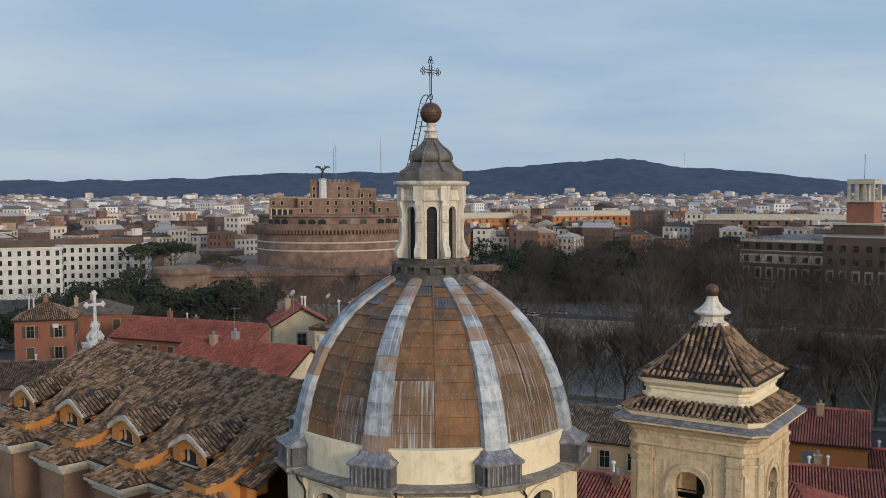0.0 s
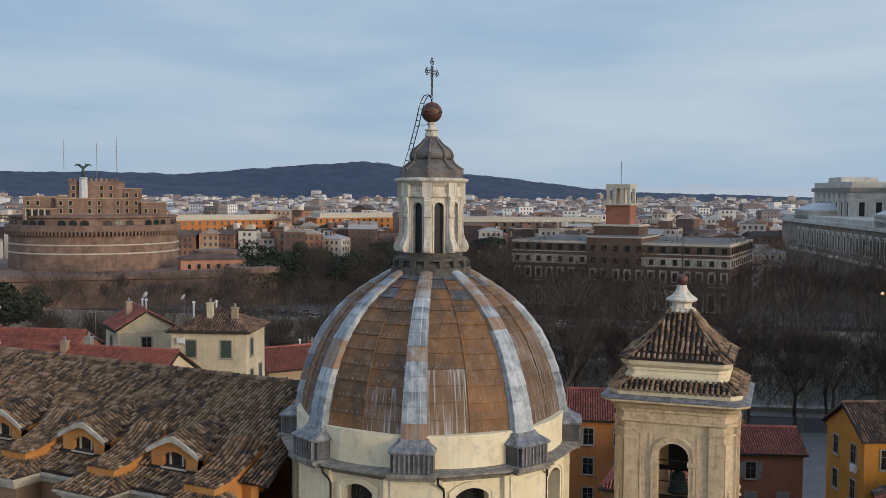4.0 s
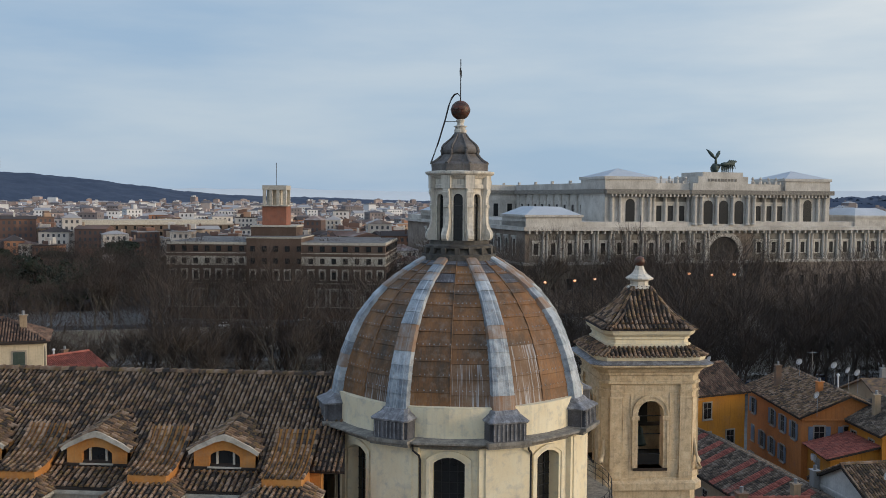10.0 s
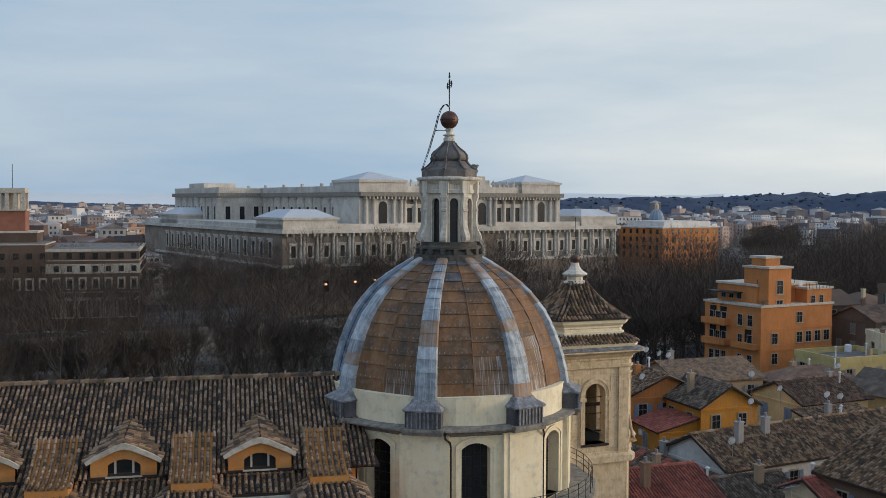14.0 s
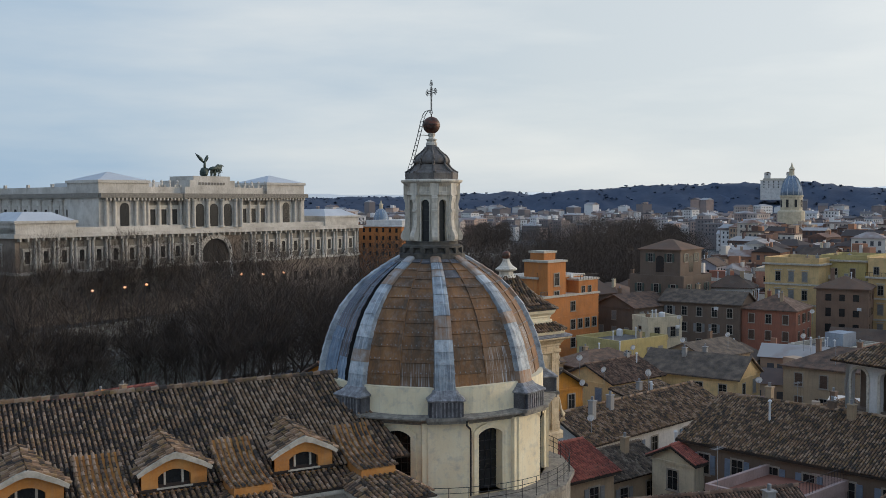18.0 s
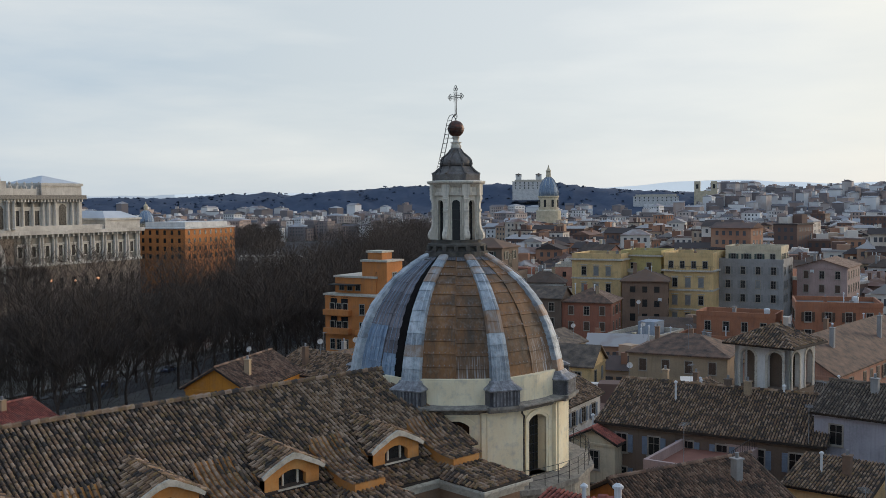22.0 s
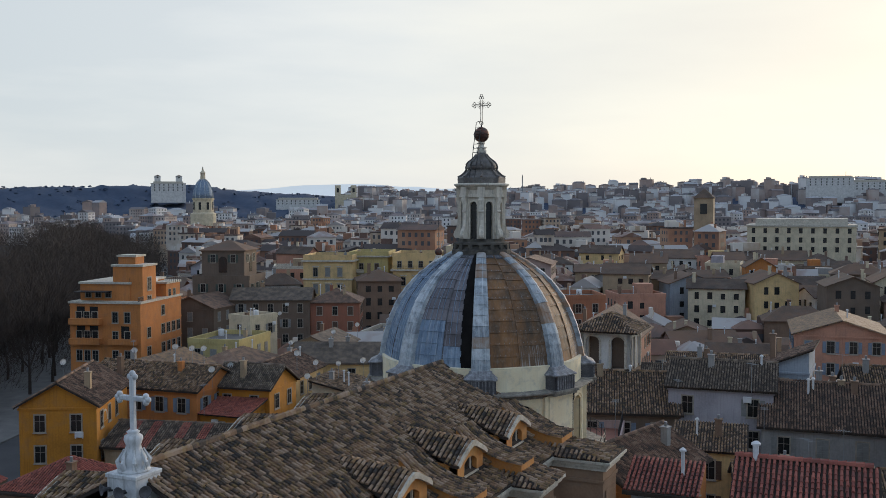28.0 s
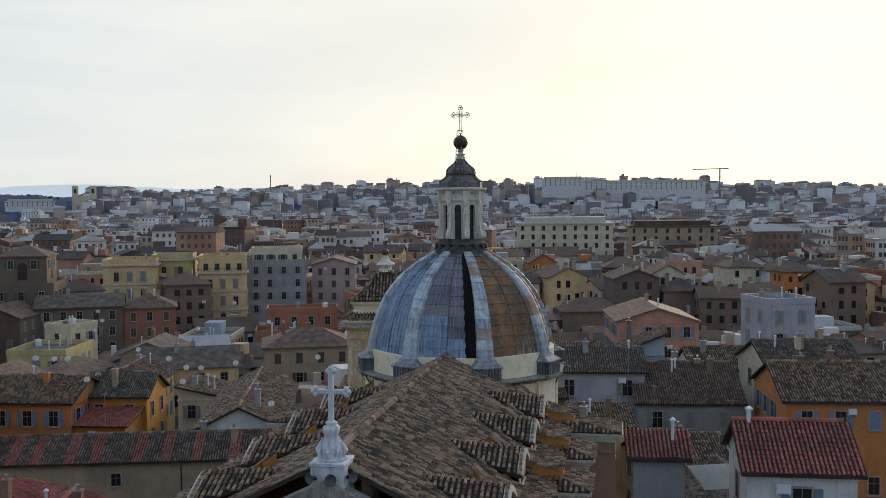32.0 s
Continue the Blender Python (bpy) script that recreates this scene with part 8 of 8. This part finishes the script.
        if kind < 0.68:
            rise = pr.uniform(1.8, 3.0) * (0.8 + 0.2 * big)
            o = 0.5
            q = [(-w / 2 - o, -d / 2 - o, h), (w / 2 + o, -d / 2 - o, h), (w / 2 + o, d / 2 + o, h), (-w / 2 - o, d / 2 + o, h)]
            s = w / 2 - (d / 2 if kind < 0.3 else -o)
            q += [(-s, 0, h + rise), (s, 0, h + rise)]
            rv += [tuple(M @ Vector(p)) for p in q]
            rf += [tuple(k + i for i in f) for f in ((0, 1, 5, 4), (2, 3, 4, 5), (1, 2, 5), (3, 0, 4), (0, 3, 2, 1))]
        else:
            add_box(rv, rf, M, -w / 2 - 0.3, w / 2 + 0.3, -d / 2 - 0.3, d / 2 + 0.3, h, h + 0.6)
            for _k in range(2):
                u, v = pr.uniform(-0.35, 0.1) * w, pr.uniform(-0.35, 0.1) * d
                add_box(wv, wf, M, u, u + w * pr.uniform(0.15, 0.4), v, v + d * 0.4, h, h + pr.uniform(2, 4.5))
        for _k in range(pr.randint(0, 2)):
            u, v = pr.uniform(-0.4, 0.4) * w, pr.uniform(-0.3, 0.3) * d
            add_box(wv, wf, M, u - 0.5, u + 0.5, v - 0.4, v + 0.4, h, h + pr.uniform(2.2, 4))
        if r < 1200:
            for ang, span, off in ((0, w, d / 2), (-90, d, w / 2), (90, d, w / 2), (180, w, d / 2)):
                R = M @ Matrix.Rotation(radians(ang), 4, "Z")
                g = 3.2 * big
                m = int((span - 1) / g)
                for st in range(3):
                    for i in range(m):
                        u = (i - (m - 1) / 2) * g
                        zt = h - 2.8 - 3.4 * st
                        j = len(gv)
                        gv += [tuple(R @ Vector(p)) for p in ((u - 0.6, -off - 0.05, zt), (u + 0.6, -off - 0.05, zt), (u + 0.6, -off - 0.05, zt + 1.7), (u - 0.6, -off - 0.05, zt + 1.7))]
                        gf.append((j, j + 1, j + 2, j + 3))
    for nm, v, f, m in ((name + "_walls", wv, wf, wmat), (name + "_roofs", rv, rf, rmat), (name + "_windows", gv, gf, DIST_GLASS)):
        if not f:
            continue
        me = bpy.data.meshes.new(nm)
        me.from_pydata(v, [], f)
        me.materials.append(m)
        tagged(new(nm, me), label + (" walls" if "walls" in nm else " roofs" if "roofs" in nm else " windows"), "far town", kind="stuff")


town_band("lane_houses", 900, 60, 340, -44, 150, FAR_WALL, FAR_ROOF, 0.55, "small crowded lane house", 24)
town_band("middle_town", 2000, 330, 720, -44, 165, FAR_WALL, FAR_ROOF, 0.85, "crowded warm plaster house", 21)
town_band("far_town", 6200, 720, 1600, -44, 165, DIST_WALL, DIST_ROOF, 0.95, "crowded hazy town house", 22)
town_band("distant_town", 6500, 1600, 3000, -44, 165, DIST_WALL, DIST_ROOF, 1.2, "haze-paled distant town house", 23)

# ---- trees ----
BARK = material("plane_bark", [(0.07, 0.06, 0.05), (0.14, 0.125, 0.1), (0.24, 0.22, 0.18)], 1.2, 0.95, 0.3, 6)
TWIG = material("bare_twigs", [(0.042, 0.031, 0.025), (0.072, 0.054, 0.043), (0.108, 0.083, 0.066)], 0.3, 0.95, 0.0, 6, vary=0.3)
LEAF = material("pine_needles", [(0.012, 0.02, 0.012), (0.024, 0.036, 0.02), (0.042, 0.055, 0.03)], 0.4, 0.9, 0.0, 8, vary=0.3)
# far leaves carry the blue of the haze in their base colour
LEAF_HAZE = material("far_wood_haze_blue", [(0.024, 0.042, 0.08), (0.037, 0.059, 0.102), (0.055, 0.079, 0.124)], 0.03, 0.95, 0.0, 6, vary=0.22, island=True)


def limb(vs, fs, p, q, r0, r1, n=4):
    d = (q - p).normalized()
    s = d.cross(Vector((0.3, 0.2, 1)) if abs(d.z) < 0.9 else Vector((1, 0, 0))).normalized()
    u = s.cross(d)
    k = len(vs)
    for c, r in ((p, r0), (q, r1)):
        for i in range(n):
            a = 2 * math.pi * i / n
            vs.append(tuple(c + (s * math.cos(a) + u * math.sin(a)) * r))
    for i in range(n):
        fs.append((k + i, k + (i + 1) % n, k + n + (i + 1) % n, k + n + i))


def plane_tree(seed):
    """A leafless plane tree: trunk and limbs in one mesh, fine twigs in another."""
    pr = random.Random(seed)
    vs, fs, tv, tf = [], [], [], []
    H = pr.uniform(20, 24)

    def grow(p, d, L, r, depth):
        q = p + d * L
        bend = Vector((pr.uniform(-1, 1), pr.uniform(-1, 1), pr.uniform(0, 0.6))) * 0.12
        m = p + d * (L * 0.5) + bend * L * 0.5
        if depth < 3:
            limb(vs, fs, p, m, r, r * 0.86, 6 if depth < 2 else 4)
            limb(vs, fs, m, q, r * 0.86, r * 0.7, 6 if depth < 2 else 4)
        else:
            limb(vs, fs, p, q, r, r * 0.55, 3)
        if depth >= 2:
            for _ in range({2: 5, 3: 4}.get(depth, 5)):
                b = p.lerp(q, pr.random())
                w = (d + Vector((pr.uniform(-1, 1), pr.uniform(-1, 1), pr.uniform(-0.5, 0.9))) * 1.05).normalized()
                e = b + w * pr.uniform(0.9, 3.0)
                s = w.cross(Vector((pr.uniform(-1, 1), pr.uniform(-1, 1), pr.uniform(-1, 1)))).normalized() * 0.034
                k = len(tv)
                tv.extend((tuple(b - s), tuple(b + s), tuple(e)))
                tf.append((k, k + 1, k + 2))
        if depth >= 4:
            return
        for _ in range(pr.choice((3, 3, 4)) if depth else 4):
            w = (d * 0.85 + Vector((pr.uniform(-1, 1), pr.uniform(-1, 1), pr.uniform(-0.1, 1.0))) * (0.8 if depth else 0.7)).normalized()
            grow(q if pr.random() < 0.6 else m.lerp(q, pr.uniform(0.4, 1)), w, L * pr.uniform(0.62, 0.84), r * 0.56, depth + 1)

    grow(Vector((0, 0, -0.3)), Vector((pr.uniform(-0.08, 0.08), pr.uniform(-0.08, 0.08), 1)).normalized(), H * 0.2, 0.27, 0)
    for _ in range(950):
        z = pr.uniform(0.16, 0.93)
        rad = 0.36 * math.sin(math.pi * min(1, 0.12 + z * 0.9)) ** 0.6 * math.sqrt(pr.random())
        a = pr.uniform(0, 2 * math.pi)
        b = Vector((math.cos(a) * rad * H, math.sin(a) * rad * H, z * H * 0.86))
        w = Vector((math.cos(a) * 0.5 + pr.uniform(-0.5, 0.5), math.sin(a) * 0.5 + pr.uniform(-0.5, 0.5), pr.uniform(0.2, 1.2))).normalized()
        e = b + w * pr.uniform(1.4, 3.4)
        s = w.cross(Vector((pr.uniform(-1, 1), pr.uniform(-1, 1), pr.uniform(-1, 1)))).normalized() * 0.03
        k = len(tv)
        tv.extend((tuple(b - s), tuple(b + s), tuple(e)))
        tf.append((k, k + 1, k + 2))
    k = 23.0 / max(v[2] for v in tv)
    kx = 0.5 * k + 0.5 * 9.0 / max(max(abs(v[0]), abs(v[1])) for v in tv)
    vs[:] = [(v[0] * kx, v[1] * kx, v[2] * k) for v in vs]
    tv[:] = [(v[0] * kx, v[1] * kx, v[2] * k) for v in tv]
    a = bpy.data.meshes.new("trunk")
    a.from_pydata(vs, [], fs)
    a.materials.append(BARK)
    b = bpy.data.meshes.new("twigs")
    b.from_pydata(tv, [], tf)
    b.materials.append(TWIG)
    return a, b


def pine_tree(seed, flat):
    pr = random.Random(seed)
    vs, fs, lv, lf = [], [], [], []
    H = 15 if flat else 11
    top = Vector((pr.uniform(-0.6, 0.6), pr.uniform(-0.6, 0.6), H * (0.72 if flat else 0.3)))
    limb(vs, fs, Vector((0, 0, -0.3)), top, 0.4, 0.26, 7)
    for _ in range(9):
        a, f = pr.uniform(0, 2 * math.pi), pr.uniform(0.4, 1)
        limb(vs, fs, top * pr.uniform(0.8, 1), top + Vector((math.cos(a) * 5 * f, math.sin(a) * 5 * f, pr.uniform(1.2, 3.2))), 0.14, 0.05)
    lobes = [(Vector((pr.gauss(0, 3.0), pr.gauss(0, 3.0), 0)), pr.uniform(1.3, 2.3)) for _ in range(16)]
    for c, R in lobes:
        c = c + top + Vector((0, 0, (2.6 if flat else pr.uniform(0, 6.0)) - 0.04 * (c.x ** 2 + c.y ** 2)))
        for _ in range(95):
            n = Vector((pr.gauss(0, 1), pr.gauss(0, 1), pr.gauss(0, 1))).normalized()
            p = c + Vector((n.x * R, n.y * R, n.z * R * (0.5 if flat else 0.9))) * pr.uniform(0.7, 1.08)
            s = Vector((pr.gauss(0, 1), pr.gauss(0, 1), pr.gauss(0, 0.6))).normalized() * 0.34
            t = n.cross(s).normalized() * 0.28
            k = len(lv)
            lv.extend((tuple(p - s), tuple(p + t), tuple(p + s), tuple(p - t + n * 0.15)))
            lf.append((k, k + 1, k + 2, k + 3))
    a = bpy.data.meshes.new("trunk")
    a.from_pydata(vs, [], fs)
    a.materials.append(BARK)
    b = bpy.data.meshes.new("crown")
    b.from_pydata(lv, [], lf)
    b.materials.append(LEAF)
    return a, b


def plant(kind, meshes, label, group):
    ob = thing(kind, label, "tree", group)
    part("trunk", meshes[0], None, ob)
    part("crown", meshes[1], None, ob, "fine bare brown twigs" if kind == "plane_tree" else "dark green needle crown")
    return ob


PLANES = [plant("plane_tree", plane_tree(40 + k), "tall leafless plane tree with fine brown twigs", "riverside plane trees") for k in range(5)]
FLATS = [plant("umbrella_pine", pine_tree(60 + k, True), "dark umbrella pine with a flat spreading crown", "umbrella pines") for k in range(2)]
OAKS = [plant("evergreen_tree", pine_tree(70 + k, False), "dense dark evergreen tree", "garden evergreens") for k in range(2)]
pr = random.Random(8)
first = {}


def put(kinds, x, y, z=0.0, size=1.0):
    ob = pr.choice(kinds)
    m = Matrix.Translation((x, y, z)) @ Matrix.Rotation(pr.uniform(0, 6.28), 4, "Z")
    s = size * pr.uniform(0.85, 1.12)
    if ob not in first:
        first[ob] = 1
        ob.matrix_basis = m
        ob.scale = (s, s, s)
    else:
        c = copy_thing(ob, m)
        c.scale = (s, s, s * pr.uniform(0.92, 1.08))


def bank_spots(off, step, x0r=-330, x1r=330, ymax=440):
    line = along_river(off)
    for (x0, y0), (x1, y1) in zip(line, line[1:]):
        L = math.hypot(x1 - x0, y1 - y0)
        for k in range(int(L / step)):
            f = (k + pr.uniform(0.2, 0.8)) * step / L
            x, y = x0 + f * (x1 - x0) + pr.uniform(-1.5, 1.5), y0 + f * (y1 - y0) + pr.uniform(-1.5, 1.5)
            if x0r < x < x1r and y < ymax and not (off < -60 and any((x - a) ** 2 + (y - b) ** 2 < (c + 3) ** 2 for a, b, c in taken)):
                yield x, y


for off, step in ((-57.5, 8.5), (-72, 10), (57.5, 9), (73.5, 9.5)):
    for x, y in bank_spots(off, step):
        if x > -140:
            put(PLANES, x, y, 0.2, (1.3 if x > -10 else 1.1) if off > 0 else 1.15 if x < 20 else 1.4)
        elif pr.random() < 0.85:
            put(PLANES, x, y, 0.2, 0.7)

# the crowded rows behind them, and the park by the castle
spots = [(x, y, 1.3) for x, y in bank_spots(86, 15)] + [(x, y, 1.3) for x, y in bank_spots(66, 24) if x > 30]
spots = [q for q in spots if q[0] > -140]
spots += [(x, y, 1.25) for off, step in ((-64, 12), (-76, 13), (-86, 11), (-97, 14)) for x, y in bank_spots(off, step, 64, 330)]
spots += [(x, y, 1.15) for off, step in ((-65, 9), (-79, 11), (-90, 14)) for x, y in bank_spots(off, step, -70 if off > -70 else 22, 64)]
spots += [(x, y, 1.1) for off in (57, 74, -58, -74) for x, y in bank_spots(off, 9, 330, 520, 690)]
for _ in range(85):
    x, y = pr.uniform(-240, -105), pr.uniform(245, 400)
    if river_gap(x, y)[0] > 90 and math.hypot(x + 284, y - 239) > 84 and math.hypot(x + 78, y - 287) > 52:
        spots.append((x, y, pr.uniform(0.8, 1.05)))
blocks, faces, total = [], [], 0
for x, y, s in spots:
    src = pr.choice(PLANES)
    a = pr.uniform(0, 6.28)
    for ch in src.children:
        me = ch.data
        co = np.empty(len(me.vertices) * 3)
        me.vertices.foreach_get("co", co)
        co = co.reshape(-1, 3) * s
        c, n = math.cos(a), math.sin(a)
        blocks.append(np.stack((co[:, 0] * c - co[:, 1] * n + x, co[:, 0] * n + co[:, 1] * c + y, co[:, 2] + 0.2), 1))
        faces.extend(tuple(v + total for v in f.vertices) for f in me.polygons)
        total += len(co)
me = bpy.data.meshes.new("riverside_trees")
me.from_pydata(np.concatenate(blocks).tolist(), [], faces)
me.materials.append(TWIG)
tagged(new("riverside_trees", me), "dense brown thicket of leafless riverside trees", "trees", kind="stuff")
# evergreen belts below the white blocks and beside the castle
for (xa, ya), (xb, yb), n, spread, big in (((-247, 108), (-220, 152), 30, 26, 1.25), ((-229, 75), (-216, 102), 14, 14, 0.85)):
    for k in range(n):
        f = (k + pr.random()) / n
        put(OAKS, xa + f * (xb - xa) + pr.uniform(-spread, spread) * 0.6, ya + f * (yb - ya) + pr.uniform(-spread, spread), 0.2, big * pr.uniform(0.8, 1.2))
# castle gardens and pines by the white blocks
for _ in range(46):
    a, r = pr.uniform(-1.2, 1.9), pr.uniform(84, 124)
    x, y = -284 + r * math.cos(a), 239 + r * math.sin(a)
    if river_gap(x, y)[0] > 96:
        put(OAKS, x, y, 0.2, pr.uniform(1.1, 1.6))
for x, y, s in ((-318, 168, 1.3), (-326, 178, 1.4), (-312, 180, 1.25), (-332, 190, 1.3), (-305, 196, 1.2), (-180, 330, 1.2), (-166, 352, 1.3), (-150, 340, 1.2), (-195, 352, 1.3), (-212, 340, 1.2), (-140, 372, 1.3), (-232, 372, 1.2), (-176, 378, 1.3), (-120, 356, 1.2)):
    put(FLATS, x, y, 0.2, s)
for _ in range(36):
    f = pr.random()
    put(OAKS, -216 + 70 * f + pr.uniform(-9, 9), 246 + 52 * f + pr.uniform(-9, 9), 0.2, pr.uniform(1.25, 1.75))
for _ in range(40):
    x, y = pr.uniform(-235, -120), pr.uniform(285, 420)
    put(OAKS, x, y, 0.2, pr.uniform(0.9, 1.4))

for x, y in ((579, 957), (679, 889), (723, 854), (753, 828), (789, 795), (818, 765)):
    put(FLATS, x, y, height(x, y), 1.35)

# woods on the far hills
def wooded(x, y, z):
    """How far the canopy stands over the ground there; below zero where there is none."""
    if z < 13 or (x > 0 and y < x * 0.62):
        return -3
    return (5.5 if x < 0 else 4.0) + 5.0 * noise.noise((x * 0.011, y * 0.011, 0.3)) - (0 if x > 0 else 1.0)


vs, fs = [], []
pr = random.Random(5)
AZ, RR = 480, 120
for i in range(RR):
    r = 650 + 22 * i
    for k in range(AZ):
        a = radians(14 + 144 * k / (AZ - 1))
        x, y = r * math.cos(a) + pr.uniform(-3, 3), r * math.sin(a) + pr.uniform(-3, 3)
        z = ground_z(x, y)
        vs.append((x, y, z + wooded(x, y, z) + pr.uniform(-2.2, 2.2)))
        if i and k and vs[-1][2] - z > -2:
            n = len(vs) - 1
            fs.append((n, n - 1, n - 1 - AZ, n - AZ))
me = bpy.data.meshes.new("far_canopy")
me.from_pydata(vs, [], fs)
me.materials.append(LEAF_HAZE)
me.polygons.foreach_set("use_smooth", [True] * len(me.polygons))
tagged(new("far_canopy", me), "smooth dark woods covering the far hills, coloured haze-blue", "woods", kind="stuff")
vs, fs = [], []
for _ in range(26000):
    r = math.sqrt(pr.uniform(650 ** 2, 2600 ** 2))
    a = radians(pr.uniform(28, 158))
    x, y = r * math.cos(a), r * math.sin(a)
    z = ground_z(x, y)
    up = wooded(x, y, z)
    if up < 0 or pr.random() < 0.4:
        continue
    big = pr.uniform(2.0, 3.6) * (1 + r / 4000)
    pine = 3.5 if pr.random() < 0.02 else 0
    for _k in range(5):
        n = Vector((pr.gauss(0, 0.6), pr.gauss(0, 0.6), 0.6 + abs(pr.gauss(0, 0.5)))).normalized()
        p = Vector((x + n.x * big * 0.7, y + n.y * big * 0.7, z + up + pine + n.z * 1.1))
        u = Vector((pr.gauss(0, 1), pr.gauss(0, 1), pr.gauss(0, 0.4))).normalized() * big * 0.5
        t = n.cross(u).normalized() * big * 0.45
        k = len(vs)
        vs += [tuple(p - u), tuple(p + t), tuple(p + u), tuple(p - t)]
        fs.append((k, k + 1, k + 2, k + 3))
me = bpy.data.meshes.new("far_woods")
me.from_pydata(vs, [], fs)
me.materials.append(LEAF_HAZE)
tagged(new("far_woods", me), "dark tree crowns on the far hills, coloured haze-blue", "woods", kind="stuff")

# ---- street lamps and parked cars on the quays ----
GLOW = bpy.data.materials.new("sodium_lamp")
GLOW.use_nodes = True
GLOW.node_tree.nodes["Principled BSDF"].inputs["Emission Color"].default_value = (1.0, 0.32, 0.05, 1)
GLOW.node_tree.nodes["Principled BSDF"].inputs["Emission Strength"].default_value = 1.3
for x, y, z in ((15.0, 173.0, 21.6), (19.5, 172.0, 22.1), (39.6, 166.4, 24.0), (44.2, 164.8, 23.9), (48.6, 163.2, 24.2), (8.3, 174.4, 21.0)):
    ob = thing("street_lamp", "tall dark street lamp with a glowing orange head", "street lamp", "street lamps", m=Matrix.Translation((x, y, 0.2)))
    part("pole", tube(bmesh.new(), [(0, 0, 0), (0, 0, z - 0.6), (0.5, 0, z)], [0.1, 0.07, 0.05], 6), IRON, ob)
    part("lamp_head", rings(bmesh.new(), [(0.1, z - 0.35), (0.32, z - 0.2), (0.34, z), (0.1, z + 0.15)], 10, 0, (0.5, 0)), GLOW, ob, "glowing orange lamp glass")

PAINTS = [material("car_paint_" + n, [tuple(v * 0.9 for v in c), c], 0.5, 0.3, 0.0, 8) for n, c in (("white", (0.7, 0.7, 0.7)), ("grey", (0.25, 0.26, 0.27)), ("black", (0.02, 0.02, 0.022)), ("silver", (0.45, 0.46, 0.47)), ("blue", (0.05, 0.08, 0.16)))]
CABIN = bmesh.new()
prism(CABIN, [(-1.3, 0.95), (1.0, 0.95), (0.45, 1.45), (-1.0, 1.45)], 1.5, Matrix.Translation((0, -0.75, 0)))
CABIN = mesh_of(CABIN, BARS, "cabin")
WHEEL = mesh_of(tube(bmesh.new(), [(0, -0.1, 0), (0, 0.1, 0)], 0.31, 12), IRON, "wheel")
CARS = []
for pm in PAINTS:
    bm = bmesh.new()
    prism(bm, [(-2.05, 0.3), (2.05, 0.3), (2.1, 0.7), (1.9, 0.9), (1.0, 0.97), (-1.35, 0.97), (-2.0, 0.95), (-2.1, 0.6)], 1.7, Matrix.Translation((0, -0.85, 0)))
    box(bm, -0.95, 0.4, -0.72, 0.72, 1.44, 1.48)
    bmesh.ops.recalc_face_normals(bm, faces=bm.faces)
    CARS.append(mesh_of(bm, pm, "body"))
pr = random.Random(77)
for off in (61.5, 70.5, -61.5):
    line = along_river(off)
    for (x0, y0), (x1, y1) in zip(line[3:9], line[4:9]):
        L = math.hypot(x1 - x0, y1 - y0)
        for k in range(int(L / 6.5)):
            if pr.random() < 0.87:
                continue
            f = (k + 0.5) * 6.5 / L
            x, y = x0 + f * (x1 - x0), y0 + f * (y1 - y0)
            i = pr.choice((0, 0, 1, 2, 3, 4))
            ob = thing("car", ("white", "dark grey", "black", "silver", "dark blue")[i] + " car parked on the riverside road", "car", "parked cars", m=local(x, y, math.degrees(math.atan2(y1 - y0, x1 - x0)), 0.06))
            part("body", CARS[i], None, ob)
            part("cabin", CABIN, None, ob, "dark car glass")
            for wx in (-1.3, 1.3):
                for wy in (-0.78, 0.78):
                    part("wheel", WHEEL, None, ob, "", Matrix.Translation((wx, wy, 0.31)))
